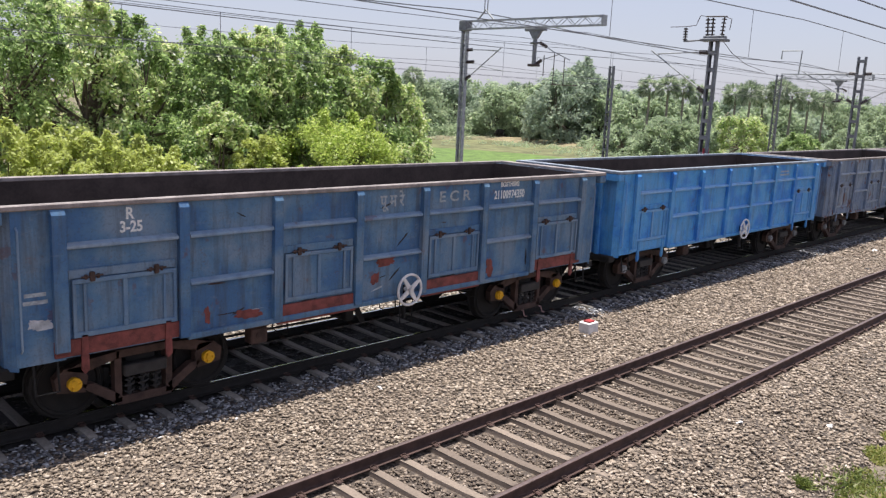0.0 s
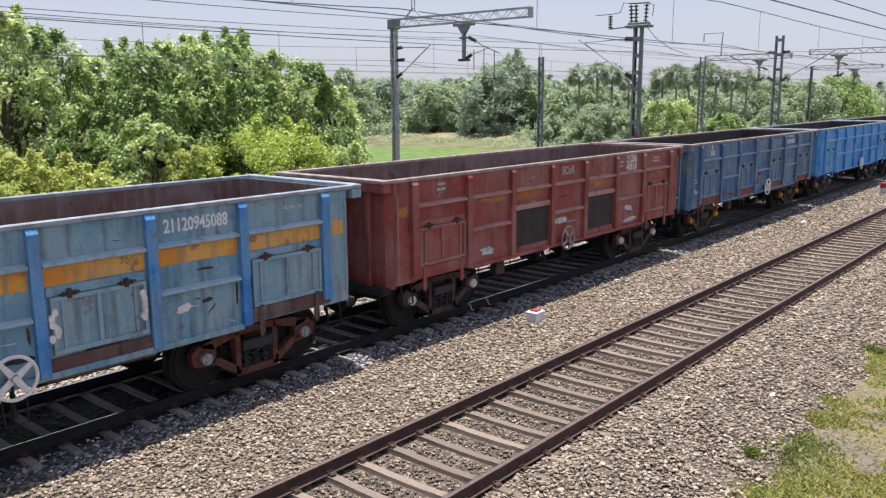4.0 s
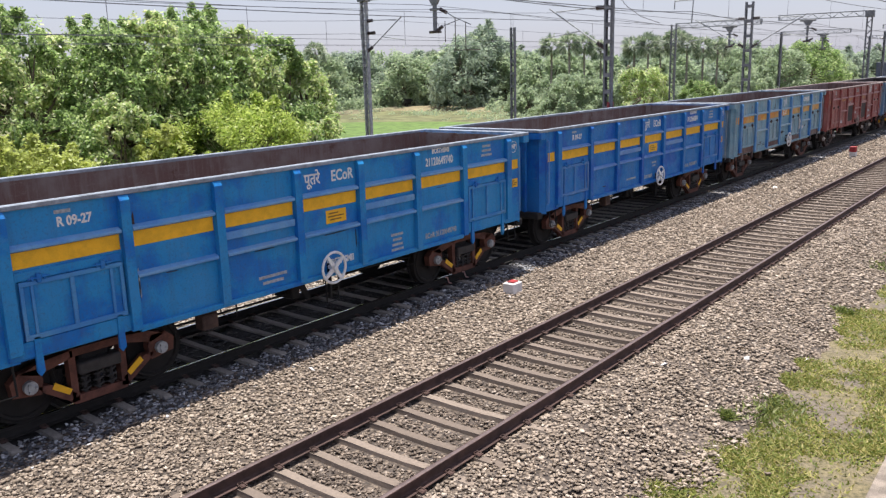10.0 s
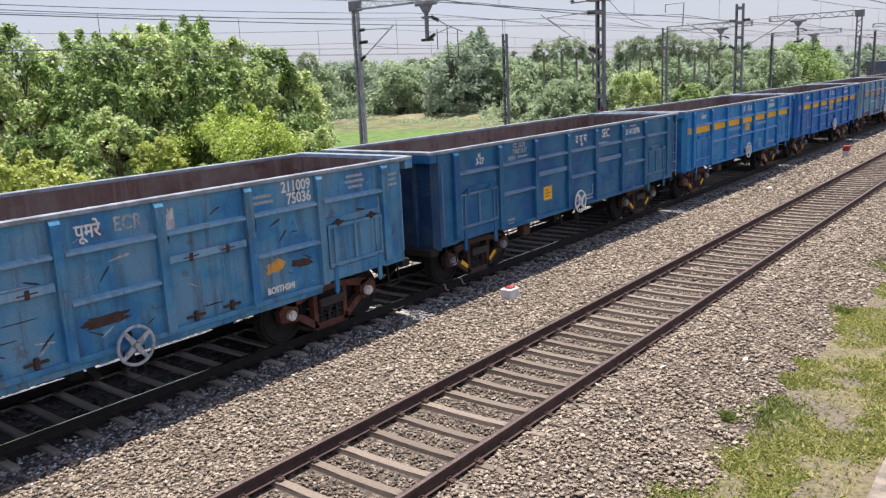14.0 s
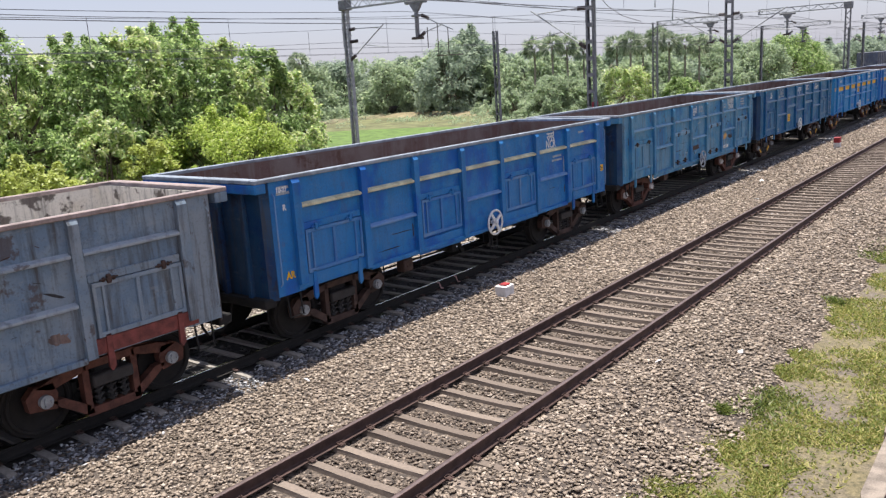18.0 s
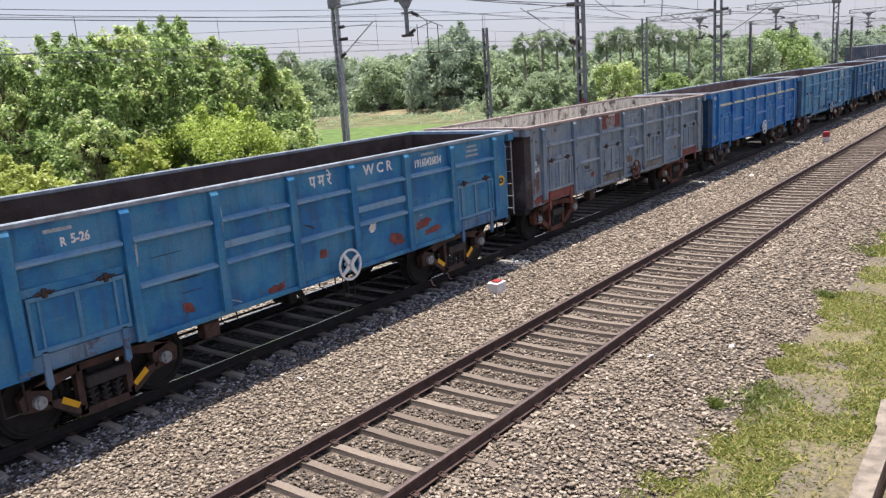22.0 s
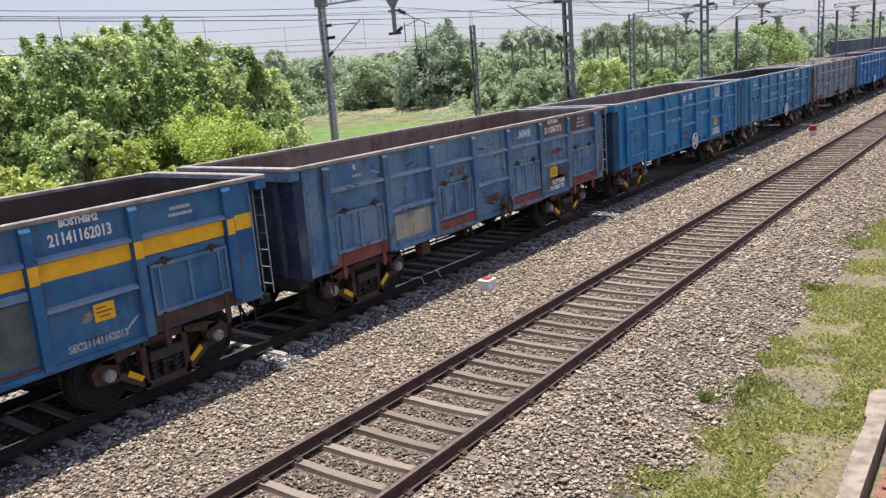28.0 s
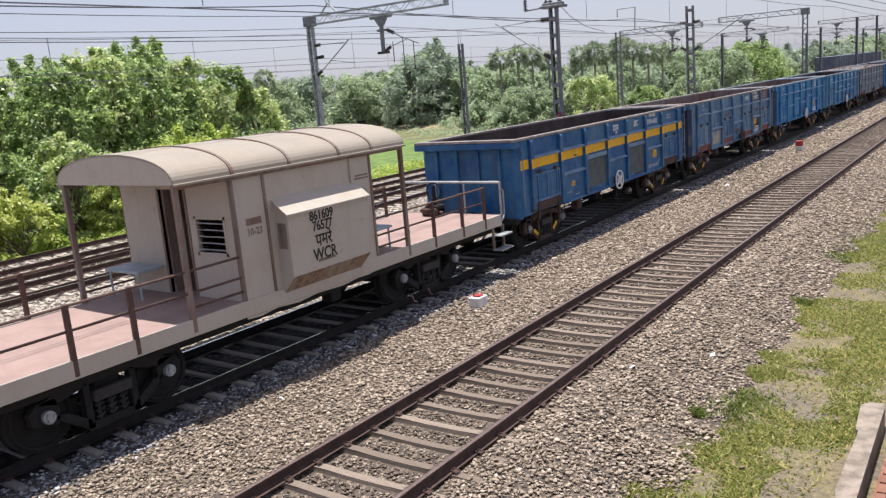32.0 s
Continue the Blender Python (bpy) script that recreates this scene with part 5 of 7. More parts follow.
ALL, ENDS = (1, 3, 5, 7), (1, 7)
SPECS = [
    dict(n=-4, paint=P_BRIGHT, doors=ENDS, label="blue steel open wagon, empty and weathered"),
    dict(n=-3, paint=P_SLATE, doors=ALL, label="slate blue steel open wagon, empty and rusting"),
    dict(n=-2, paint=P_GREYB, doors=ALL, label="grey-blue steel open wagon with rust stains, empty", inside=M_INDARK),
    dict(n=-1, paint=P_SKY, doors=ENDS, label="sky blue steel open wagon with clean paint, empty", inside=M_INDARK, bars=((6, 0, 2.8, 0.7, 2),), coping=M_COPBLUE),
    dict(n=0, scars=16, paint=P_SLATE, doors=ALL, label="dark slate blue open wagon with red oxide patches, empty", inside=M_INDARK, sill=M_REDOX, caps=M_YELLOW, wheel=M_WHITEW,
         text=((1, "R", 0.1, 2.90, 0.16), (1, "3-25", 0.12, 2.72, 0.15), (4, "पू म रे", 0, 2.80, 0.22, M_FAINT), (5, "E C R", 0, 2.80, 0.2, M_FAINT, 1.3), (6, "BOSTHSM2", 0, 2.965, 0.10, M_WHITE), (6, "21100974350", 0, 2.755, 0.165, M_WHITE, 0.75)),
         bars=((0, 0, 1.95, 0.3, 2),),
         patches=((4, -0.1, 1.75, 0.3, 0.1, M_REDOX), (4, -0.35, 1.45, 0.1, 0.14, M_REDOX), (2, 0.3, 1.22, 0.3, 0.08, M_REDOX), (1, -0.3, 1.8, 0.06, 0.16, M_REDOX), (1, 0.35, 1.8, 0.07, 0.18, M_REDOX), (0, 0.05, 1.55, 0.18, 0.09, M_WPATCH), (2, -0.4, 1.3, 0.06, 0.14, M_REDOX), (6, -0.5, 1.3, 0.14, 0.2, M_REDOX))),
    dict(n=1, ladder=True, scars=18, wheel_x=-0.2, paint=P_RED, doors=ENDS, label="red-brown open wagon with black repair plates, empty", dark=(3, 5), flat=(3, 5), plate=M_DKPLATE, coping=M_COPRED, caps=M_WHITEW, wheel=M_COPRED, bogie=M_BOGIE2,
         text=((4, "ECoR", 0, 2.82, 0.2, M_FAINT), (6, "21206", 0.12, 2.90, 0.2, M_WHITE), (6, "40518", 0.12, 2.68, 0.2, M_WHITE)),
         bars=((1, 0, 2.9, 0.3, 2), (6, -0.52, 2.84, 0.35, 2), (7, 0, 2.85, 0.5, 2)),
         patches=((6, 0.1, 1.22, 0.45, 0.07, M_WPATCH), (5, -0.1, 1.30, 0.2, 0.1, M_WPATCH), (5, -0.25, 1.62, 0.12, 0.07, M_WPATCH), (4, -0.3, 1.62, 0.3, 0.1, M_WPATCH), (6, 0, 1.55, 0.25, 0.09, M_WPATCH), (8, -0.15, 1.5, 0.05, 0.2, M_WPATCH), (2, -0.1, 1.3, 0.3, 0.09, M_WPATCH), (3, -0.1, 2.4, 0.75, 0.10, M_OCHRED), (2, 0.1, 2.42, 0.55, 0.08, M_OCHRED), (5, 0, 2.4, 0.75, 0.10, M_OCHRED), (7, 0, 2.42, 0.5, 0.06, M_OCHRED), (0, 0, 2.45, 0.2, 0.1, M_OCHRED))),
    dict(n=2, scars=26, paint=P_PALE, posts=P_PALEPOST, doors=ALL, label="pale blue open wagon with a faded ochre stripe, weathered and empty", stripe=(M_OCHRE, "ochre"), coping=M_COPBLUE, wheel=M_WHITEW, bogie=M_BOGIE, sill=M_SILL2,
         text=((4, "पूतरे", 0, 2.82, 0.22), (4, "ECoR", 0, 2.38, 0.2), (6, "21120945088", 0, 2.80, 0.2, M_WHITE, 0.72)),
         bars=((7, 0.2, 2.85, 0.4, 1),), patches=((6, -0.3, 1.55, 0.14, 0.08, M_WHITEW), (6, 0.1, 1.6, 0.1, 0.05, M_GRIME), (4, -0.3, 1.55, 0.3, 0.06, M_GRIME), (4, 0.5, 1.35, 0.2, 0.05, M_GRIME)), rags=((5, 0.62, 1.75), (5, -0.64, 1.72))),
    dict(n=3, both=True, hinges=P_ROYAL, ladder=True, paint=P_ROYAL, doors=ENDS, label="royal blue open wagon with yellow stripe blocks, newly painted", stripe=(M_YELLOW, "block"), coping=M_COPBLUE, bogie=M_BOGIE, marks=True, roundel=True,
         flat=(3, 5), text=((1, "R 09-27", 0.15, 2.78, 0.13), (4, "पूतरे", -0.38, 2.80, 0.2), (4, "ECoR", 0.35, 2.80, 0.2), (6, "BOSTHSMI", 0.05, 2.965, 0.10), (6, "19120640874", 0, 2.755, 0.165, M_WHITE, 0.72), (6, "ECoR 19120640874", 0, 1.24, 0.11, M_FAINT), (4, "BOSTHSMI", -0.2, 1.22, 0.10, M_FAINT)),
         bars=((7, 0.05, 2.92, 0.4, 3), (1, 0.0, 2.92, 0.3, 1), (4, 0.2, 1.62, 0.3, 2), (3, 0.2, 1.3, 0.6, 1)), plates=((4, 0.1, 2.08, 0.6, 0.24), (8, 0.0, 1.85, 0.3, 0.2))),
    dict(n=4, wheel_x=-0.12, both=True, hinges=P_ROYAL, paint=P_AZROYAL, doors=ENDS, label="royal blue open wagon with yellow stripe blocks and pale coping", stripe=(M_YELLOW, "block"), coping=M_COPBLUE, bogie=M_BOGIE, marks=True, roundel=True, flat=(3, 5),
         text=((1, "R 09-27", 0.15, 2.78, 0.13), (4, "पूतरे", -0.38, 2.80, 0.2), (4, "ECoR", 0.35, 2.80, 0.2), (6, "BOSTHSMII", 0.05, 2.97, 0.10), (6, "21120649740", 0, 2.755, 0.165, M_WHITE, 0.72), (6, "ECoR 21120649740", 0, 1.24, 0.11, M_FAINT), (4, "BOSTHSMII", 0.2, 1.24, 0.12)),
         bars=((7, 0.05, 2.92, 0.4, 3), (1, 0.0, 2.92, 0.3, 1), (5, 0.2, 1.45, 0.35, 4), (3, 0.2, 1.3, 0.6, 2)), plates=((4, 0.15, 2.08, 0.5, 0.24), (8, 0.0, 1.95, 0.32, 0.2))),
    dict(n=5, end=P_ENDBLUE, ladder=True, hinges=P_NAVY, paint=P_NAVY, doors=ENDS, label="mid blue open wagon with a yellow notice square, empty", flat=(3, 5), coping=M_COPBLUE, marks=True, wheel_x=-0.36,
         text=((2, "CC  58.78", 0.1, 2.93, 0.11, M_FAINT), (2, "TARE 24.17", 0.12, 2.79, 0.11, M_FAINT), (2, "AREA", -0.22, 2.65, 0.11, M_FAINT), (1, "N", 0.1, 2.85, 0.1), (1, "3-27", 0.12, 2.72, 0.14), (4, "द पू म", 0, 2.80, 0.23), (5, "SEC", -0.15, 2.84, 0.24), (6, "21141128798", 0, 2.755, 0.165, M_WHITE, 0.75)),
         bars=((2, 0.25, 2.66, 0.5, 1), (6, 0, 2.92, 0.5, 1), (2, -0.3, 1.2, 0.3, 2), (4, 0.45, 1.25, 0.4, 2)), plates=((3, -0.2, 1.6, 0.4, 0.34),), patches=((6, 0.1, 1.08, 0.06, 0.04, M_WHITEW), (6, -0.3, 1.87, 0.25, 0.04, M_WPATCH), (5, -0.3, 2.58, 0.4, 0.04, M_WPATCH))),
    dict(n=6, end=P_ENDBLUE, latches=True, low=0.13, scars=34, paint=P_FADED, doors=ENDS, label="faded blue open wagon with pale dust runs and rust, empty", flat=(3, 5), coping=M_COPBLUE, bogie=M_BOGIE, wheel=M_SCRAPE, wheel_x=0.1, caps=M_WHITEW,
         text=((4, "पूमरे", -0.3, 2.78, 0.2), (4, "ECR", 0.3, 2.80, 0.21, M_SCRAPE), (6, "211009", 0.3, 2.90, 0.19), (6, "75036", 0.35, 2.69, 0.19), (6, "BOSTHSMI", -0.2, 1.2, 0.11)),
         bars=((6, -0.45, 2.82, 0.5, 2), (7, 0.1, 2.9, 0.5, 3), (8, 0, 2.8, 0.3, 3)), patches=((4, -0.2, 1.5, 0.5, 0.08, M_RUSTY), (6, -0.3, 1.6, 0.22, 0.14, M_OCHRE), (6, 0.3, 1.55, 0.3, 0.08, M_RUSTY), (5, -0.6, 2.7, 0.08, 0.28, M_WPATCH))),
    dict(n=7, end=P_ENDBLUE, hinges=P_BRIGHT, paint=P_BRIGHT, doors=ALL, label="bright blue open wagon with white and yellow upper ribs, empty", riband=True, coping=M_COPBLUE, marks=False, wheel_x=0.25, bogie=M_BOGIE2,
         text=((6, "उमरे", 0, 2.88, 0.2), (6, "NCR", 0, 2.68, 0.2), (0, "AR", 0.05, 1.36, 0.13, M_YELLOW), (0, "10-27", 0.02, 2.86, 0.09), (0, "R", 0.05, 2.55, 0.1)), bars=((6, 0.3, 2.35, 0.5, 2), (7, 0, 2.85, 0.4, 1), (0, 0.05, 2.9, 0.3, 2)), plates=((8, 0, 1.72, 0.3, 0.18),)),
    dict(n=8, wheel_x=-0.12, end=P_ENDRUST, mid=M_SILL3, scars=26, paint=P_WORN, doors=ALL, label="heavily worn grey-blue open wagon, rust streaked, empty", inside=M_INPALE, bogie=M_BOGIE, sill=M_REDOX, wheel=M_BOGIE, coping=M_COPRED,
         text=((0, "R", -0.02, 2.12, 0.12), (0, "4-24", 0.0, 1.95, 0.12), (3, "BOSTHSMI", 0.1, 2.985, 0.075), (3, "191403", 0.0, 2.82, 0.18, M_FAINT), (3, "18487", 0.0, 2.65, 0.18, M_FAINT), (4, "द पू म", 0, 2.80, 0.22, M_FAINT), (5, "SEC", -0.2, 2.80, 0.22, M_FAINT)),
         rects=((3, 0.0, 2.81, 1.30, 0.38, M_REDOX),), patches=((5, 0.35, 1.72, 0.16, 0.12, M_REDOX), (2, 0.35, 1.42, 0.12, 0.10, M_REDOX), (2, 0.0, 1.66, 0.22, 0.06, P_ENDRUST), (7, -0.3, 1.72, 0.3, 0.26, P_BLOOM), (7, 0.4, 1.75, 0.25, 0.25, P_BLOOM), (4, -0.3, 1.55, 0.3, 0.12, P_BLOOM), (1, 0.2, 1.78, 0.26, 0.1, P_BLOOM), (0, -0.05, 1.62, 0.16, 0.34, P_BLOOM), (0, 0.0, 1.18, 0.2, 0.14, M_REDOX), (6, 0.4, 1.45, 0.16, 0.1, P_BLOOM))),
    dict(n=9, ladder=True, oval=True, scars=12, both=True, paint=P_AZURE, doors=ENDS, label="azure blue open wagon with red lead patches, empty", flat=(3, 5), marks=True, coping=M_COPBLUE, inside=M_INDARK, wheel_x=0.4, sill=P_PATCHY,
         text=((1, "R", -0.05, 2.72, 0.12), (1, "5-26", 0.2, 2.74, 0.13), (4, "प म रे", 0, 2.82, 0.22), (5, "W C R", 0, 2.84, 0.2, M_WHITE, 1.05), (6, "19160426834", 0, 2.755, 0.165, M_WHITE, 0.75)),
         bars=((1, -0.1, 2.9, 0.4, 1), (6, 0, 2.93, 0.5, 1), (7, 0, 2.9, 0.5, 3)), plates=(), patches=((6, -0.3, 1.5, 0.3, 0.12, M_REDOX), (6, 0.0, 1.3, 0.3, 0.09, M_REDOX), (5, 0.4, 1.35, 0.25, 0.15, M_REDOX), (4, -0.1, 1.5, 0.1, 0.12, M_REDOX), (2, 0.1, 1.3, 0.12, 0.1, M_REDOX), (5, -0.3, 1.72, 0.14, 0.1, M_WHITEW), (3, 0.3, 1.15, 0.2, 0.1, M_REDOX))),
    dict(n=10, end=P_ENDBLUE, latches=True, hinges=P_NAVY, ladder=True, paint=P_CERUL, doors=ENDS, label="cerulean blue open wagon with a torn yellow notice, empty", flat=(3, 5), marks=True, coping=M_COPBLUE, wheel_x=0.35, wheel=M_WHITEW, bogie=M_BOGIE,
         text=((1, "R", 0.0, 2.85, 0.1), (4, "दपूम", -0.35, 2.80, 0.2), (4, "SEC", 0.35, 2.82, 0.2), (6, "211410", 0.3, 2.90, 0.2), (6, "60067", 0.32, 2.69, 0.2), (6, "21141060067", 0.1, 1.32, 0.13), (6, "BOSTHSMI SEC", 0.15, 1.18, 0.11)),
         bars=((6, -0.5, 2.8, 0.4, 1), (7, 0, 2.9, 0.5, 3), (8, 0, 2.75, 0.3, 4)), plates=((6, 0.1, 1.62, 0.34, 0.26), (8, -0.05, 1.42, 0.1, 0.4)), patches=((4, -0.2, 1.55, 0.3, 0.06, M_REDOX), (4, -0.2, 1.35, 0.25, 0.06, M_REDOX), (3, 0.3, 1.2, 0.2, 0.06, M_REDOX))),
    dict(n=11, ladder=True, scars=26, end=P_ENDNAVY, paint=P_PATCHY, doors=ALL, label="patchy blue and rust-brown open wagon with a pale plate, empty", marks=True, coping=M_COPING, inside=M_INSIDE, sill=M_REDOX,
         text=((1, "R", 0.0, 2.88, 0.1), (5, "NWR", 0.1, 2.80, 0.2), (6, "BOSTHSMI", 0, 2.965, 0.10), (6, "21110867772", 0, 2.755, 0.165, M_WHITE, 0.75), (6, "BOSTHSMI", 0.2, 1.33, 0.13), (6, "21110867772", 0.1, 1.18, 0.12)),
         bars=((1, 0.05, 2.72, 0.3, 1), (7, 0, 2.9, 0.5, 3)), rects=((2, 0.05, 1.46, 1.2, 0.5, M_PALEPL), (6, 0.0, 2.81, 1.38, 0.44, P_MAROON), (7, 0.0, 2.80, 1.5, 0.44, P_MAROON)), wheel=M_BOGIE2, plates=((6, -0.05, 1.62, 0.4, 0.26),),
         patches=((6, -0.05, 1.36, 0.7, 0.16, P_ENDRUST), (6, 0.1, 2.16, 0.4, 0.09, P_MAROON), (7, 0.76, 1.75, 0.06, 0.42, M_BOGIE), (6, 0.38, 1.5, 0.34, 0.3, P_ENDRUST), (4, 0.0, 1.45, 0.4, 0.15, P_MAROON), (8, -0.1, 2.0, 0.12, 0.1, M_WHITEW), (8, -0.15, 2.45, 0.12, 0.14, M_RUSTY), (8, 0.1, 1.5, 0.12, 0.4, P_MAROON), (3, 0.2, 2.3, 0.4, 0.1, P_MAROON))),
    dict(n=12, scars=12, ladder=True, paint=P_STEELB, doors=ENDS, label="steel blue open wagon with one broad yellow band, empty", stripe=(M_YELLOW, "band"), dark=(3, 5), flat=(3, 5), plate=M_GRPLATE, inside=M_INDARK, marks=True, coping=M_COPING, wheel=M_WHITEW, wheel_x=-0.22, sill=M_BOGIE2, bogie=M_BOGIE2,
         text=((4, "दपूम", 0, 2.80, 0.22), (5, "SEC", 0.1, 2.80, 0.19), (6, "BOSTHSM2", 0, 2.965, 0.10), (6, "21141162013", 0, 2.755, 0.165, M_WHITE, 0.75), (6, "SEC21141162013", 0, 1.22, 0.11, M_FAINT)),
         bars=((7, 0, 2.85, 0.5, 2), (2, 0.2, 2.3, 0.2, 1)), plates=((6, 0.15, 1.62, 0.32, 0.26), (2, 0.0, 1.5, 0.2, 0.14)), patches=((6, -0.12, 1.6, 0.1, 0.08, M_CONC), (5, 0.3, 1.15, 0.5, 0.04, M_BOGIE), (3, 0.2, 1.9, 0.4, 0.04, M_BOGIE), (8, -0.15, 1.75, 0.06, 0.25, M_REDOX))),
]
TRAIN = [(s["n"], wagon(s)) for s in SPECS]


# ---- brake van ----
def brake_van():
    root = tagged(new("brake_van"), "cream guard's brake van with open pink decks and a curved roof", "brake van")
    W = 1.53
    # local x runs from the van's front buffer line backwards (negative)
    part("deck", Geo().box(-13.5, -0.25, -W + 0.02, W - 0.02, 1.27, 1.32, 0.005), M_DECK, root)
    for s in (-1, 1):
        part("deck_edge", Geo().box(-13.5, -0.25, *sorted((s * (W - 0.02), s * (W + 0.03))), 1.05, 1.325, 0.008), M_VAN, root)
    for x in (-13.5, -0.25):
        part("end_sill", Geo().box(x - 0.04, x + 0.04, -W, W, 1.0, 1.316, 0.008), M_VANTRIM, root)
    part("underframe", Geo().box(-13.4, -0.3, -1.3, 1.3, 0.86, 1.05), M_BLACK, root)
    part("air_reservoir", Geo().tube((-6.9, -0.5, 0.74), (-6.0, -0.5, 0.74), 0.17, 12).box(-6.2, -5.9, -1.2, -0.9, 0.62, 0.9, 0.03), M_BLACK, root)
    # cabin walls: near and far sides, two end walls with a doorway and a barred window
    x0, x1 = -8.62, -5.05
    z0, z1 = 1.10, 3.46
    for s in (-1, 1):
        y = sorted((s * W, s * (W - 0.05)))
        part("cabin_wall", Geo().box(x0, x1, *y, z0, z1, 0.006), M_VAN, root)
        for x in (x0 + 0.03, -7.9, x1 - 0.6, x1 - 0.03):
            part("wall_batten", Geo().box(x - 0.03, x + 0.03, *sorted((s * W, s * (W + 0.02))), z0, z1, 0.004), M_VANTRIM, root)
        # lookout bay with a sloping hood
        o = [(W, 2.90), (W + 0.30, 2.68), (W + 0.30, 1.55), (W, 1.22)]
        bay = part("lookout_bay", Geo().extrude([(s * a, b) for a, b in o], "x", -7.72, -5.62), M_VAN, root)
        part("hood", Geo().extrude([(s * a, b) for a, b in [(W, 2.93), (W + 0.36, 2.66), (W + 0.36, 2.62), (W, 2.89)]], "x", -7.78, -5.56), M_VAN, bay)
        for x in (-7.725, -5.615):
            part("side_window", Geo().box(x - 0.012, x + 0.012, *sorted((s * (W + 0.05), s * (W + 0.25))), 2.05, 2.5), M_VANTRIM, bay)
        part("grab_rail", Geo().path([(-5.5, s * (W + 0.01), 1.9), (-5.5, s * (W + 0.07), 1.95), (-5.5, s * (W + 0.07), 2.45), (-5.5, s * (W + 0.01), 2.5)], 0.015, 6), M_VANTRIM, root)
    for x in (x0, x1):
        e = -1 if x == x0 else 1
        xa, xb = sorted((x, x - e * 0.05))
        part("end_wall", Geo().box(xa, xb, 0.40, W - 0.05, z0, z1), M_VAN, root)
        part("door_lintel", Geo().box(xa, xb, -0.33, 0.40, 3.22, z1), M_VAN, root)
        for yy in (-0.36, 0.40):
            part("door_post", Geo().box(xa - 0.015, xb + 0.015, yy, yy + 0.06, 1.33, 3.24, 0.006), M_VANTRIM, root)
        part("corner_post", Geo().box(xa - 0.012, xb + 0.012, -W - 0.012, -W + 0.05, z0, z1, 0.006), M_VANTRIM, root)
        wall = part("end_wall", Geo().box(xa, xb, -W + 0.05, -0.33, z0, 2.12), M_VAN, root)
        part("wall_panel", Geo().box(xa, xb, -W + 0.05, -1.26, 2.12, 2.72), M_VAN, wall)
        part("wall_panel", Geo().box(xa, xb, -0.54, -0.33, 2.12, 2.72), M_VAN, wall)
        part("wall_panel", Geo().box(xa, xb, -W + 0.05, -0.33, 2.72, z1), M_VAN, wall)
        fr = Geo()
        for k in range(5):
            fr.tube((x - e * 0.02, -1.255, 2.18 + 0.115 * k), (x - e * 0.02, -0.545, 2.18 + 0.115 * k), 0.014, 6)
        part("window_bars", fr, M_GALV, wall)
        part("window_frame", Geo().box(xa - 0.01, xb + 0.01, -1.30, -1.25, 2.08, 2.76).box(xa - 0.01, xb + 0.01, -0.55, -0.50, 2.08, 2.76).box(xa - 0.01, xb + 0.01, -1.30, -0.50, 2.08, 2.13).box(xa - 0.01, xb + 0.01, -1.30, -0.50, 2.71, 2.76), M_VAN, wall)
        d = part("open_door", Geo().box(*sorted((x - e * 0.06, x - e * 0.72)), 0.36, 0.40, 1.32, 3.2, 0.005), M_VANTRIM, root, "dark door standing open inside")
        ya, yc = (-1.45, -0.45) if e > 0 else (0.45, 1.45)
        b = part("bench", Geo().box(*sorted((x + e * 0.05, x + e * 0.62)), ya, yc, 1.80, 1.85, 0.01), M_BENCH, root, "pale blue-grey metal bench on the open deck")
        for yy in (ya + 0.07, yc - 0.07):
            part("leg", Geo().tube((x + e * 0.56, yy, 1.32), (x + e * 0.56, yy, 1.8), 0.022, 6), M_BENCH, b)
    part("inner_partition", Geo().box(-6.9, -6.85, -1.45, 1.45, 1.32, 3.4), M_VANTRIM, root)
    # roof
    def arc(off, n=30):
        return [(-(W + 0.08 + off) * math.cos(math.pi * k / n), 3.46 + (0.50 + off) * math.sin(math.pi * k / n) ** 0.85) for k in range(n + 1)]
    out = arc(0.0) + arc(-0.035)[::-1]
    part("roof", Geo().extrude(out, "x", -9.75, -4.0), M_ROOF, root, smooth=False)
    rim = [(u, z) for u, z in arc(-0.036)]
    for x in (-9.75, -4.0):
        part("roof_end", Geo().extrude(rim, "x", x - 0.0 if x < -5 else x - 0.03, x + 0.03 if x < -5 else x), M_VAN, root)
    for x in (-8.6, -7.3, -6.0, -5.05):
        part("roof_rib", Geo().extrude(arc(0.02) + arc(-0.005)[::-1], "x", x - 0.03, x + 0.03), M_VANTRIM, root)
    for s in (-1, 1):
        part("gutter", Geo().box(-9.75, -4.0, *sorted((s * (W + 0.05), s * (W + 0.12))), 3.435, 3.475, 0.006), M_ROOF, root, "pale lip along the roof edge")
        part("eaves_strip", Geo().box(-9.72, -4.03, *sorted((s * (W + 0.03), s * (W + 0.05))), 3.38, 3.47, 0.004), M_VANTRIM, root)
        part("skirt_plate", Geo().extrude([(-8.60, 1.10), (-8.60, 1.0), (-8.3, 0.98), (-7.9, 1.02), (-7.4, 0.98), (-6.9, 1.02), (-6.2, 0.99), (-5.75, 1.03), (-5.4, 1.02), (-5.07, 1.06), (-5.07, 1.10)], "y", *sorted((s * (W - 0.012), s * (W - 0.002)))), M_VAN, root)
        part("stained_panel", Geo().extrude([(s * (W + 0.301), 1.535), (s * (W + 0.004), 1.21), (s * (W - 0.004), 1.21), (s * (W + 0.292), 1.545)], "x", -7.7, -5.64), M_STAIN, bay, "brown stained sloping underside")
        part("wall_step", Geo().box(-5.70, -5.62, *sorted((s * W, s * (W + 0.045))), 2.9, 3.40, 0.004), M_VAN, root)
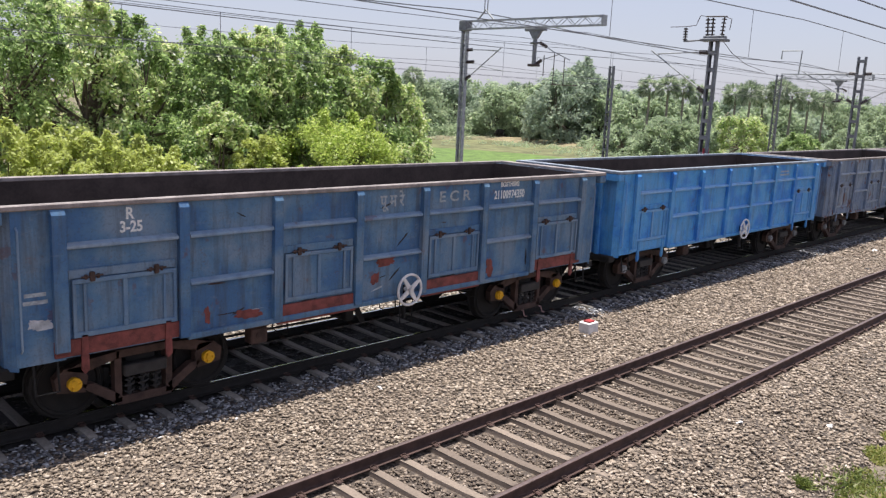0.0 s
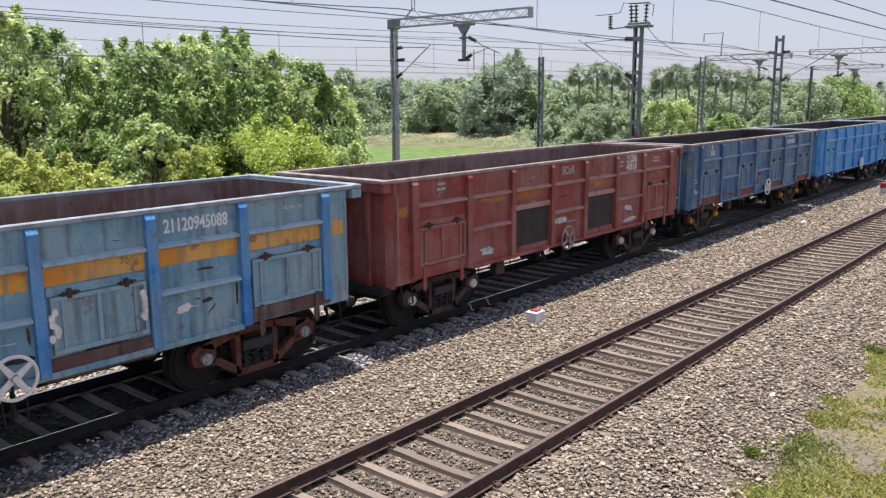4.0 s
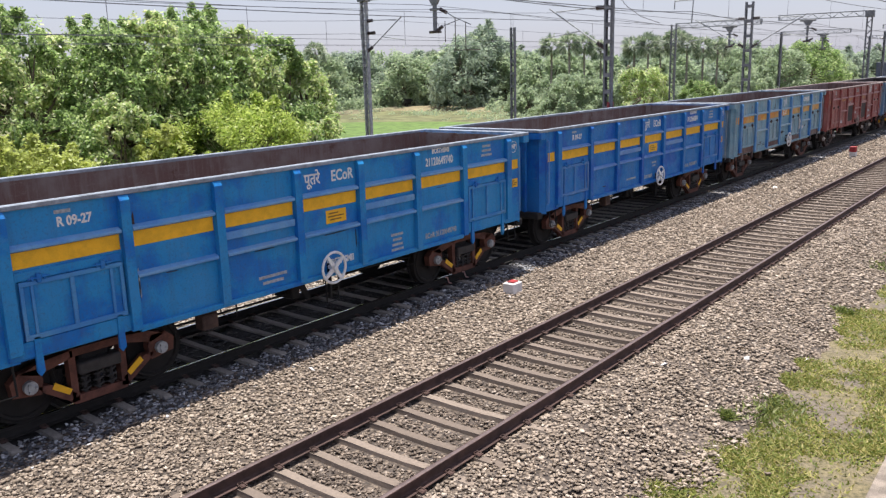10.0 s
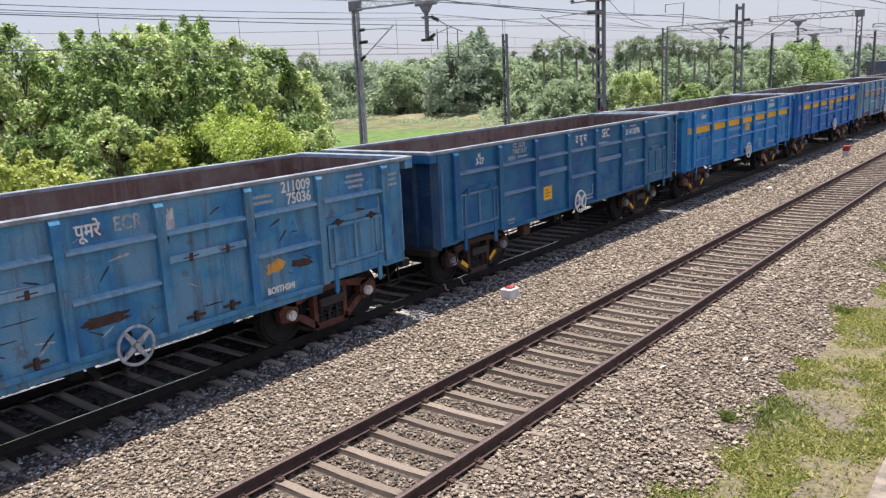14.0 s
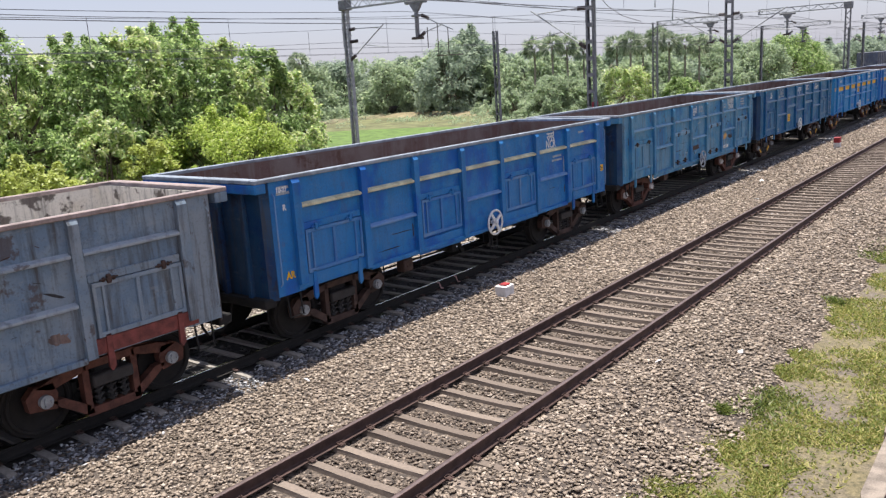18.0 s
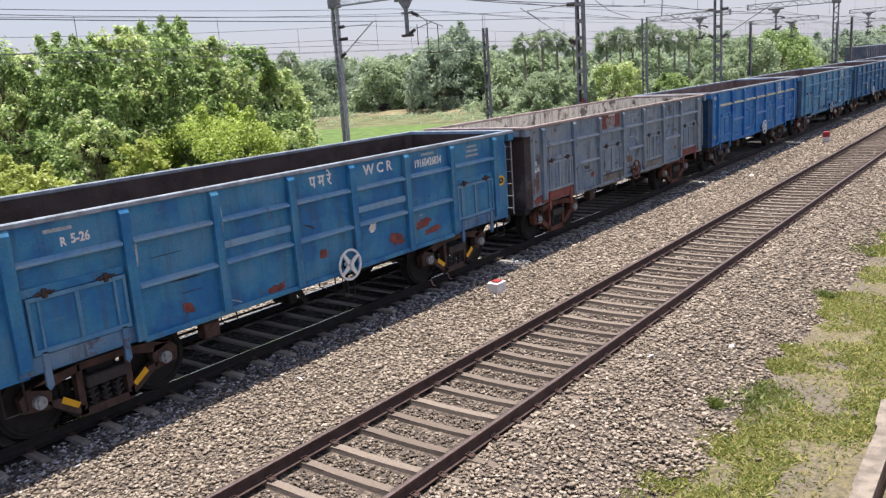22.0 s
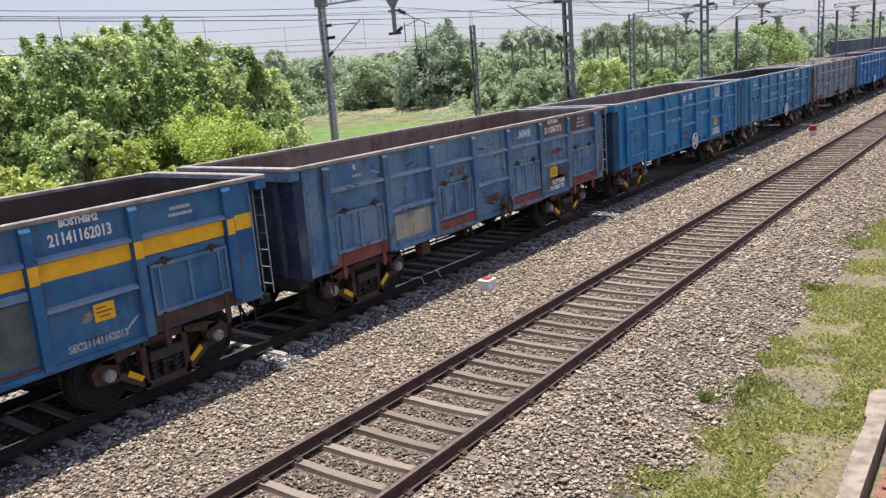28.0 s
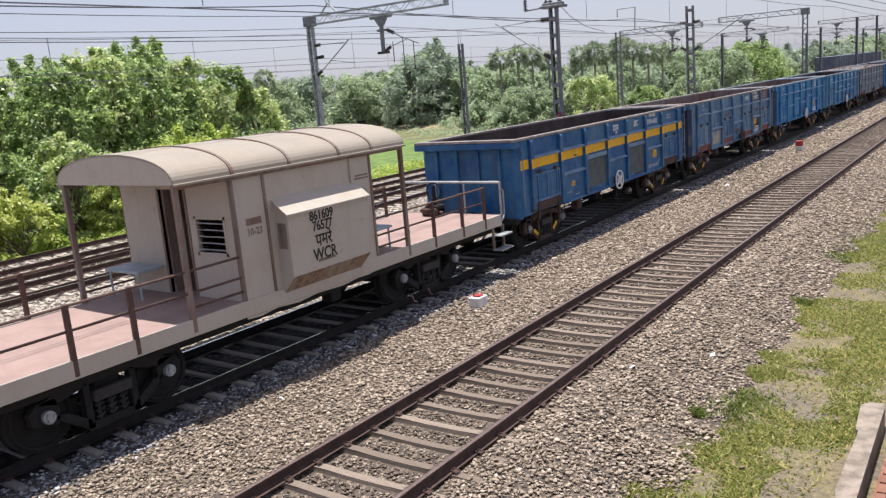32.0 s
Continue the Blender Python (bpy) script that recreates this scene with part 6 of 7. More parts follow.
    # railings
    for s in (-1, 1):
        for x in (-9.68, -4.05):
            part("roof_post", Geo().box(x - 0.045, x + 0.045, *sorted((s * (W + 0.035), s * (W - 0.05))), 1.1, 3.45, 0.01), M_VANTRIM, root)
        for xs in ((-0.99, -1.96, -3.09), (-10.72, -11.71, -13.0)):
            for x in xs:
                part("railing_post", Geo().box(x - 0.04, x + 0.04, *sorted((s * (W + 0.035), s * (W - 0.03))), 1.08, 2.12, 0.008), M_POSTB, root)
        for a, b in ((-0.95, -5.05), (-8.62, -13.5)):
            for z in (2.09, 1.74):
                part("railing_bar", Geo().tube((a, s * W, z), (b, s * W, z), 0.022, 8), M_POSTB, root)
            lo = (-4.05, -5.05) if a > -5 else (-8.62, -9.68)
            part("railing_bar", Geo().tube((lo[0], s * W, 1.5), (lo[1], s * W, 1.5), 0.022, 8), M_POSTB, root)
        for x in (-0.42, -13.35):
            st = part("step", Geo().box(x - 0.28, x + 0.28, *sorted((s * (W + 0.02), s * (W + 0.26))), 0.84, 0.88, 0.006), M_GALV, root)
            part("step", Geo().box(x - 0.28, x + 0.28, *sorted((s * (W + 0.02), s * (W + 0.26))), 0.48, 0.52, 0.006), M_GALV, root)
            for dx in (-0.235, 0.235):
                part("step_hanger", Geo().box(x + dx - 0.025, x + dx + 0.025, *sorted((s * (W - 0.02), s * (W + 0.03))), 0.46, 1.06), M_VANTRIM, root)
            part("hand_rail", Geo().path([(x + 0.2, s * (W + 0.02), 1.15), (x + 0.34, s * (W + 0.02), 1.3), (x + 0.34, s * (W + 0.02), 1.9), (x + 0.22, s * (W + 0.02), 1.98)], 0.02, 6), M_GALV, root)
    for x in (-0.20, -13.55):
        part("end_railing", Geo().tube((x, -W, 2.12), (x, W, 2.12), 0.035, 8).tube((x, -W, 1.3), (x, -W, 2.12), 0.03, 8).tube((x, W, 1.3), (x, W, 2.12), 0.03, 8).tube((x, 0.45, 1.3), (x, 0.45, 2.12), 0.025, 8).tube((x, -0.45, 1.3), (x, -0.45, 2.12), 0.025, 8), M_GALV, root)
        part("coupler", Geo().box(x - 0.4, x + 0.4, -0.13, 0.13, 0.9, 1.15, 0.03), M_BLACK, root)
    part("handbrake_stand", Geo().tube((-0.62, 0.2, 1.32), (-0.62, 0.2, 2.1), 0.05, 8).ring((-0.62, 0.2, 1.95), "x", 0.22, 0.02, 20, 6).box(-0.8, -0.45, 0.0, 0.4, 1.32, 1.6, 0.02), M_BLACK, root)
    part("gear_case", Geo().box(-0.85, -0.45, 0.0, 0.5, 1.32, 1.55, 0.05).tube((-0.8, 0.25, 1.62), (-0.35, 0.25, 1.62), 0.07, 10).tube((-0.7, -0.1, 1.4), (-0.7, 0.6, 1.45), 0.05, 8), M_BOGIE2, root, "rusty handbrake gear case")
    for x in (-2.95, -11.05):
        b = bogie(root, x, M_BLACK, False, M_GALV)
        b.location.x = x
    y = -W - 0.306
    for body, z, h in (("861609", 2.50, 0.175), ("76577", 2.31, 0.175), ("पमरे", 2.05, 0.23), ("WCR", 1.79, 0.22)):
        write(root, body, -6.88, y, z + 0.015, h, M_BLACKTX, 0.85)
    write(root, "10-23", -8.2, -W - 0.004, 2.45, 0.12, M_VANTRIM, 0.9)
    bars(root, -8.2, -W, 2.63, 0.34, 1, 0.12, 0.1, M_VANTRIM)
    bars(root, -5.35, -W, 3.02, 0.42, 2, 0.035, 0.06, M_VANTRIM)
    for k in range(8):
        a = k * math.tau / 8
        g = Geo().path([(-5.35 + 0.14 * math.cos(a + u), -W - 0.003, 2.62 + 0.14 * math.sin(a + u)) for u in (-0.26, 0, 0.26)], 0.009, 5)
        part("roundel_mark", g, M_VANTRIM, root)
    bars(root, -5.35, -W, 2.62, 0.18, 1, 0.05, 0.1, M_VANTRIM)
    bars(root, -6.85, -W - 0.302, 1.70, 0.5, 1, 0.05, 0.1, M_VANTRIM)
    return root


TRAIN.append((13, brake_van()))
# ---- overhead line masts ----
def lattice(root, x, y, z1, w=0.30, material=None, z0=-1.1, step=0.42, plates=False):
    """Lattice mast: two channels joined by diagonal lacing, or by flat batten plates."""
    material = material or M_GREYSTEEL
    for s in (-1, 1):
        yy = y + s * w / 2
        g = Geo().box(x - 0.09, x + 0.09, yy - 0.012, yy + 0.012, z0, z1)
        for e in (-1, 1):
            g.box(x + e * 0.09 - 0.008, x + e * 0.09 + 0.008, *sorted((yy, yy - s * 0.07)), z0, z1)
        part("channel", g, material, root)
    if plates:
        for z in np.arange(z0 + 0.4, z1, step):
            part("batten", Geo().box(x - 0.106, x + 0.106, y - w / 2 + 0.004, y + w / 2 - 0.004, z, z + 0.15), material, root)
        return
    g, z, k = Geo(), z0 + 0.3, 1
    while z + step < z1:
        for xx in (-0.10, 0.10):
            g.tube((x + xx, y - k * w / 2, z), (x + xx, y + k * w / 2, z + step), 0.024, 4, None, False)
        z, k = z + step, -k
    tagged(part("lacing", g, material, root), kind="stuff")


def i_mast(root, x, y, z1, w=0.26, material=None):
    g = Geo().box(x - w / 2, x + w / 2, y - 0.11, y - 0.09, -1.1, z1).box(x - w / 2, x + w / 2, y + 0.09, y + 0.11, -1.1, z1).box(x - 0.012, x + 0.012, y - 0.09, y + 0.09, -1.1, z1)
    for z in np.arange(0, z1 - 0.2, 0.7):
        g.box(x - w / 2, x + w / 2, y - 0.112, y + 0.112, z, z + 0.06)
    part("upright", g, material or M_GREYSTEEL, root)


def insulator(root, p, q):
    p, q = Vector(p), Vector(q)
    g = Geo().tube(p, q, 0.03, 8)
    for k in range(5):
        c = p.lerp(q, (k + 0.5) / 5)
        d = (q - p).normalized() * 0.02
        g.tube(c - d, c + d, 0.085, 10)
    part("insulator", g, M_INSUL, root)


def cantilever(root, x, y, side, z, reach):
    """Tubular bracket that holds the wires over a track on the given side of a post."""
    tip = y + side * reach
    insulator(root, (x, y + side * 0.12, z + 1.15), (x, y + side * 0.55, z + 1.17))
    insulator(root, (x, y + side * 0.12, z - 0.35), (x, y + side * 0.5, z - 0.12))
    part("bracket_tube", Geo().tube((x, y + side * 0.5, z - 0.12), (x, tip, z + 1.25), 0.03, 6), M_GALV, root)
    part("stay_tube", Geo().tube((x, y + side * 0.55, z + 1.17), (x, tip - side * 0.3, z + 1.12), 0.022, 6), M_GALV, root)
    part("steady_arm", Geo().tube((x, y + side * (reach * 0.45), z + 0.35), (x, tip + side * 0.3, z + 0.12), 0.018, 6), M_GALV, root)


def boom(root, x, y0, y1, z):
    """Horizontal lattice boom."""
    g = Geo()
    for s in (-0.14, 0.14):
        g.box(x + s - 0.025, x + s + 0.025, min(y0, y1), max(y0, y1), z + 0.17, z + 0.23).box(x + s - 0.025, x + s + 0.025, min(y0, y1), max(y0, y1), z - 0.23, z - 0.17)
    n = max(4, int(abs(y1 - y0) / 0.5))
    ys = np.linspace(y0, y1, n + 1)
    for k in range(n):
        for s in (-0.14, 0.14):
            g.tube((x + s, ys[k], z - 0.2 if k % 2 else z + 0.2), (x + s, ys[k + 1], z + 0.2 if k % 2 else z - 0.2), 0.016, 4, None, False)
    g.box(x - 0.17, x + 0.17, y1 - 0.04, y1 + 0.04, z - 0.23, z + 0.23)
    part("boom", g, M_GALV, root)


def drop_post(root, x, y, z):
    """Short post hung under a boom, with a saddle, a collar and two angled insulators."""
    part("drop_bracket", Geo().box(x - 0.1, x + 0.1, y - 0.62, y + 0.62, z - 0.38, z - 0.24, 0.02).extrude([(y - 0.36, z - 0.38), (y + 0.36, z - 0.38), (y + 0.13, z - 0.72), (y - 0.13, z - 0.72)], "x", x - 0.07, x + 0.07), M_GREYSTEEL, root)
    part("drop_post", Geo().box(x - 0.07, x + 0.07, y - 0.08, y + 0.08, z - 2.0, z - 0.7, 0.01), M_GREYSTEEL, root)
    part("drop_collar", Geo().box(x - 0.10, x + 0.10, y - 0.34, y + 0.24, z - 0.98, z - 0.88, 0.02), M_GREYSTEEL, root)
    part("drop_foot", Geo().box(x - 0.12, x + 0.12, y - 0.30, y + 0.30, z - 2.02, z - 1.9, 0.02), M_INSUL, root)
    insulator(root, (x, y - 0.30, z - 0.92), (x, y - 0.72, z - 1.12))
    insulator(root, (x, y - 0.12, z - 1.92), (x, y - 0.46, z - 1.72))


def hanger_frame(root, x, y, z):
    """Tube with hanging rods and a cross bar beside a drop post."""
    part("hanger_tube", Geo().path([(x, y - 0.72, z - 1.12), (x, y - 1.1, z - 1.32), (x, y - 2.1, z - 1.72)], 0.025, 6).tube((x, y - 0.46, z - 1.72), (x, y - 1.5, z - 1.45), 0.02, 6), M_GALV, root)
    for dy, top, low in ((0.6, 1.5, 2.45), (1.2, 1.38, 2.8), (1.8, 1.6, 2.85)):
        part("hanger_rod", Geo().tube((x, y - dy, z - top), (x, y - dy, z - low), 0.022, 6), M_INSUL, root)
    part("cross_bar", Geo().tube((x, y - 1.1, z - 2.84), (x, y - 2.6, z - 2.86), 0.02, 6), M_INSUL, root)


def mast(label):
    return tagged(new("overhead_line_mast"), label, "line mast", "overhead line masts")


m1 = mast("grey lattice mast with a long boom over two siding tracks")
lattice(m1, 31.1, 29.6, 8.45, 0.36, M_GALV)
part("mast_head", Geo().box(30.85, 31.35, 29.35, 29.85, 8.0, 8.5, 0.03), M_GREYSTEEL, m1)
boom(m1, 31.1, 29.4, 21.2, 8.28)
drop_post(m1, 31.1, 25.0, 8.28)
hanger_frame(m1, 31.1, 25.0, 8.28)
part("top_bracket", Geo().path([(31.1, 28.8, 8.5), (31.1, 28.25, 9.0), (31.1, 27.7, 8.5)], 0.05, 6).path([(31.1, 28.35, 8.98), (31.1, 28.35, 9.9)], 0.03, 6).path([(31.1, 28.15, 8.98), (31.1, 28.15, 9.9)], 0.03, 6), M_GALV, m1)
insulator(m1, (31.1, 29.4, 6.45), (31.1, 28.9, 6.47))
cantilever(m1, 31.1, 29.6, -1, 5.9, 2.5)

m2 = mast("tall grey twin-channel mast with switch gear on top")
lattice(m2, 28.75, 14.7, 7.1, 0.32, M_GREYSTEEL, -0.6, 0.62, True)
part("platform", Geo().box(28.5, 29.0, 14.22, 15.18, 7.1, 7.2, 0.02).box(28.6, 28.9, 14.3, 15.1, 7.2, 7.3, 0.02), M_GREYSTEEL, m2)
for dy in (-0.26, 0.12, 0.30):
    insulator(m2, (28.75, 14.7 + dy, 7.28), (28.75, 14.7 + dy * 1.15, 7.95))
part("switch_blade", Geo().tube((28.75, 14.30, 7.98), (28.75, 15.12, 8.0), 0.025, 6).path([(28.75, 14.40, 7.98), (28.75, 14.12, 7.88), (28.75, 14.16, 7.5)], 0.014, 5), M_INSUL, m2)
part("arm", Geo().tube((28.75, 15.1, 7.16), (28.75, 15.95, 7.12), 0.03, 6), M_GREYSTEEL, m2)
insulator(m2, (28.75, 15.9, 7.14), (28.75, 15.9, 7.62))
part("horn", Geo().path([(28.75, 16.55, 7.66), (28.75, 15.9, 7.66), (28.75, 15.5, 7.70), (28.75, 15.35, 8.05), (28.75, 15.1, 8.0)], 0.014, 5), M_INSUL, m2)
part("jumper", Geo().path([(28.75, 14.45, 7.2), (29.6, 14.4, 6.75), (31.5, 14.7, 6.45), (34.0, 15.0, 6.28)], 0.012, 5), M_INSUL, m2)
cantilever(m2, 28.75, 14.7, 1, 5.55, 2.6)
for dx in (0.55,):
    part("earth_pipe", Geo().tube((28.75 + dx, 14.9, -0.6), (28.75 + dx, 14.9, 7.2), 0.03, 6), M_GALV, m2)
part("danger_plate", Geo().box(28.5, 29.0, 14.58, 14.595, 2.9, 3.2), M_REDP, m2)

mB = mast("plain twin-channel mast without bracket")
lattice(mB, 45.0, 29.8, 7.06, 0.34, M_GREYSTEEL, -1.1, 0.8, True)
m3 = mast("grey mast with a boom over the sidings, farther on")
lattice(m3, 71.5, 30.2, 7.9, 0.5)
boom(m3, 71.5, 30.0, 22.6, 7.75)
drop_post(m3, 71.5, 25.2, 7.75)
part("top_bracket", Geo().path([(71.5, 28.6, 7.9), (71.5, 28.5, 9.9), (71.5, 30.2, 9.9), (71.5, 30.2, 9.2)], 0.06, 6), M_GALV, m3)
mD = mast("dark twin-channel mast with a bracket over the track")
lattice(mD, 44.5, 14.7, 7.6, 0.40, M_GREYSTEEL, -0.6, 0.75, True)
cantilever(mD, 44.5, 14.7, 1, 5.6, 2.9)
cantilever(mD, 44.5, 14.7, -1, 5.6, 2.9)
mE = mast("grey lattice mast with a boom reaching back over the sidings")
lattice(mE, 73.0, 14.7, 8.1, 0.42)
part("mast_head", Geo().box(72.7, 73.3, 14.4, 15.0, 7.7, 8.25, 0.03), M_GREYSTEEL, mE)
boom(mE, 73.0, 14.9, 21.6, 8.0)
drop_post(mE, 73.0, 19.3, 8.0)
for x, y, z in ((102.6, 30.0, 7.8), (108.0, 20.0, 7.5), (98.5, 14.7, 7.9), (113.0, 14.7, 8.4), (140, 20.0, 7.6), (150, 30, 8), (150, 14.7, 8), (190, 20, 8), (190, 14.7, 8), (16.0, -14.0, 8.0)):
    mm = mast("distant grey overhead line mast")
    i_mast(mm, x, y, z, 0.42)
    if y > 25:
        boom(mm, x, y - 0.2, y - 7.5, z - 0.2)
        drop_post(mm, x, y - 4.6, z - 0.2)
    elif y > 0:
        cantilever(mm, x, y, 1, 5.6, 2.6)
        if x > 105 and y < 15:
            boom(mm, x, y + 0.2, y + 6.5, z - 0.2)
            drop_post(mm, x, y + 4.4, z - 0.2)


# ---- wires along the tracks ----
def wire(y, z, sag, r, x0=-30.0, x1=330.0, span=40.0, phase=31.1, dropper=None):
    root = tagged(new("overhead_wire"), "thin grey overhead wire along the tracks", "overhead wire", "overhead wires")
    g = Geo()
    xs = np.arange(x0, x1, 4.0)
    pts = []
    for x in xs:
        u = ((x - phase) / span) % 1.0
        pts.append((x, y, z - 4 * sag * u * (1 - u)))
    g.path(pts, r, 4)
    part("cable", g, M_WIRE, root)
    if dropper:
        d = Geo()
        for p in pts[::2]:
            d.tube((p[0], y, dropper), p, 0.008, 4, None, False)
        tagged(part("dropper_wire", d, M_WIRE, root), kind="stuff")
    return root


for y, zc, zm in ((17.3, 5.55, 6.75), (22.5, 5.6, 7.2), (27.1, 5.75, 7.0)):
    wire(y, zc, 0.03, 0.008)
    wire(y, zm, 0.45, 0.010, dropper=zc)
wire(24.9, 7.55, 0.35, 0.014)
wire(28.25, 8.9, 0.5, 0.03)
wire(21.3, 7.7, 0.4, 0.014)
wire(29.4, 6.45, 0.3, 0.012)
wire(15.0, 6.3, 0.3, 0.012)
wire(12.07, 7.95, 0.25, 0.018, dropper=6.35)
wire(12.07, 6.35, 0.05, 0.014)
for x in (-12.0, 140.0):
    mm = mast("grey overhead line mast beside the empty track")
    i_mast(mm, x, 3.4, 8.0, 0.3)
    part("bracket_tube", Geo().tube((x, 3.4, 6.9), (x, 6.7, 6.9), 0.03, 6).tube((x, 3.4, 7.35), (x, 6.7, 7.35), 0.03, 6), M_GALV, mm)
wire(6.6, 6.9, 0.3, 0.018, span=152.0, phase=-12.0)
wire(6.6, 7.35, 0.35, 0.018, span=152.0, phase=-12.0)


# ---- trees and bushes ----
def leaf_cloud(name, clusters, per, size, seed):
    """Small bent leaves around cluster centres (x, y, z, radius)."""
    rng = np.random.default_rng(seed)
    c = np.repeat(np.array(clusters), per, 0)
    n = len(c)
    d = rng.normal(size=(n, 3))
    d /= np.linalg.norm(d, axis=1)[:, None]
    d[:, 2] = np.where(d[:, 2] < 0, d[:, 2] * 0.7, d[:, 2])
    p = c[:, :3] + d * (c[:, 3] * rng.uniform(0.25, 1.25, n) ** 0.7)[:, None]
    up = 0.8 * rng.normal(size=(n, 3)) + 0.35 * d
    up[:, 2] += 0.7
    a = np.cross(up, rng.normal(size=(n, 3)))
    a /= np.linalg.norm(a, axis=1)[:, None] + 1e-9
    a[:, 2] -= 0.25
    b = np.cross(up, a)
    b /= np.linalg.norm(b, axis=1)[:, None] + 1e-9
    s = (size * rng.uniform(0.55, 1.4, n))[:, None]
    v = np.stack([p, p + a * s * 0.45 + b * s * 0.26, p + a * s, p + a * s * 0.45 - b * s * 0.26], 1)
    return raw_mesh(name, v.reshape(-1, 3), np.arange(n * 4).reshape(-1, 4))


def limb(g, p, q, r0, r1, rng, n=4):
    pts = [Vector(p).lerp(Vector(q), k / n) + Vector((rng.uniform(-1, 1), rng.uniform(-1, 1), 0)) * 0.06 * (Vector(q) - Vector(p)).length * (0 < k < n) for k in range(n + 1)]
    for k in range(n):
        g.tube(pts[k], pts[k + 1], r0 + (r1 - r0) * k / n, 7, r0 + (r1 - r0) * (k + 1) / n, False)


def tree(x, y, top, spread, material, label, seed, low=0.3, n=60, per=70, leaf=0.26, ground_z=-1.0, kind="tree", lump_size=0.35, reach=(0.09, 0.19), sprigs=0.16):
    rng = random.Random(seed)
    root = tagged(new(kind), label, kind, "trees beyond the tracks")
    h = top - ground_z
    g = Geo()
    base = Vector((x, y, ground_z - 0.1))
    fork = base + Vector((rng.uniform(-0.3, 0.3), rng.uniform(-0.3, 0.3), h * (0.35 if kind == "tree" else 0.12)))
    limb(g, base, fork, 0.05 * h * 0.6, 0.035 * h * 0.6, rng)
    clusters = []
    for k in range(n):
        for _ in range(20):
            a, u = rng.uniform(0, math.tau), rng.uniform(-1, 1)
            rr = rng.uniform(0.45, 1.0) ** 0.4
            zz = low + (1 - low) * (u + 1) / 2
            uu = (zz - low) / (1 - low)
            wide = max(0.12, 1 - uu ** (2.4 if kind == "tree" else 3.6)) ** 0.5 * (0.8 + 0.2 * min(1, uu * 3))
            px, py = x + spread * rr * wide * math.cos(a), y + spread * rr * wide * math.sin(a)
            pz = ground_z + h * zz
            lump = noise.noise((px * lump_size, py * lump_size, pz * lump_size + seed))
            if lump > -0.12:
                break
        clusters.append((px, py, pz - 0.25, spread * rng.uniform(*reach)))
    for c in rng.sample(clusters, int(len(clusters) * sprigs)):
        if c[2] > ground_z + 0.55 * h:
            dx, dy = rng.uniform(-0.12, 0.12) * spread, rng.uniform(-0.12, 0.12) * spread
            for m in range(1, 4):
                clusters.append((c[0] + dx * m / 3, c[1] + dy * m / 3, c[2] + spread * (0.05 + 0.065 * m), spread * 0.08 * (1.15 - 0.2 * m)))
    for c in clusters[:n:5]:
        q = fork.lerp(Vector((c[0], c[1], c[2])), 0.8)
        limb(g, fork, q, 0.03 * h * 0.42, 0.010 * h * 0.3, rng, 3)
    part("trunk", g, M_BARK, root)
    part("crown", leaf_cloud("crown", clusters, per, leaf, seed), material, root)
    return root


def at(az, d):
    a = radians(az)
    return d * math.sin(a), d * math.cos(a)


k = 0
for az, d, top, sp, mat in ((13, 44, 8.6, 3.6, M_LEAF), (17.5, 43, 8.8, 3.4, M_LEAF2), (21.5, 42, 8.3, 3.0, M_LEAF), (24.8, 43, 7.6, 2.6, M_LEAF2), (27.2, 47, 6.6, 2.6, M_LEAF), (30, 43, 7.0, 2.7, M_LEAF2),
                            (32.6, 44, 7.4, 2.8, M_LEAF), (35.5, 44, 7.0, 2.7, M_LEAF2), (38, 45, 6.9, 2.5, M_LEAF), (40.3, 46, 6.7, 2.4, M_LEAF2), (42, 48, 5.3, 2.1, M_LEAF),
                            (19, 52, 9.6, 4.0, M_LEAF2), (29, 54, 7.6, 3.6, M_LEAF2), (35, 55, 8.6, 3.6, M_LEAF2), (8, 46, 8.8, 4, M_LEAF), (2, 48, 9, 4, M_LEAF2), (-6, 50, 9, 4.2, M_LEAF)):
    x, y = at(az, d)
    k += 1
    tree(x, y, top, sp, mat, "dense leafy green broadleaf tree beside the line", 100 + k, 0.08, 190, 72, 0.215)
for az, d, top, sp, mat, lab in ((29.9, 39.5, 3.8, 1.9, M_LEAF, "dark round leafy bush"), (26.3, 40, 3.4, 2.0, M_LEAF2, "dark leafy bush"), (26.2, 36.5, 1.8, 1.7, M_LEAF4, "pale yellow-green feathery bush"),
                                 (34.0, 38.5, 2.0, 1.3, M_LEAF3, "bright green low bush"), (32.4, 39, 2.7, 1.3, M_LEAF4, "yellow-green bush"), (20.5, 37.5, 2.7, 2.2, M_LEAF4, "pale yellow-green feathery bush"), (23.8, 37, 2.4, 2.0, M_LEAF4, "pale yellow-green feathery bush"),
                                 (16.5, 37.5, 2.9, 2.2, M_LEAF4, "pale yellow-green feathery bush"), (36, 37.5, 1.4, 1.2, M_LEAF3, "bright green low bush"), (28.5, 36.8, 0.9, 1.0, M_LEAF3, "bright green low bush"), (43, 43.5, 2.3, 1.3, M_LEAF, "dark leafy bush"), (12, 38, 3.2, 2.2, M_LEAF3, "bright green bush")):
    x, y = at(az, d)
    k += 1
    tree(x, y, top, sp, mat, lab + " beyond the sidings", 200 + k, 0.02, 90, 80, 0.19, kind="bush")

x, y = at(37.5, 40.5)
tree(x, y, 3.0, 3.9, M_LEAF3, "large rounded light green bush beyond the sidings", 260, 0.02, 330, 110, 0.15, kind="bush", sprigs=0.05)

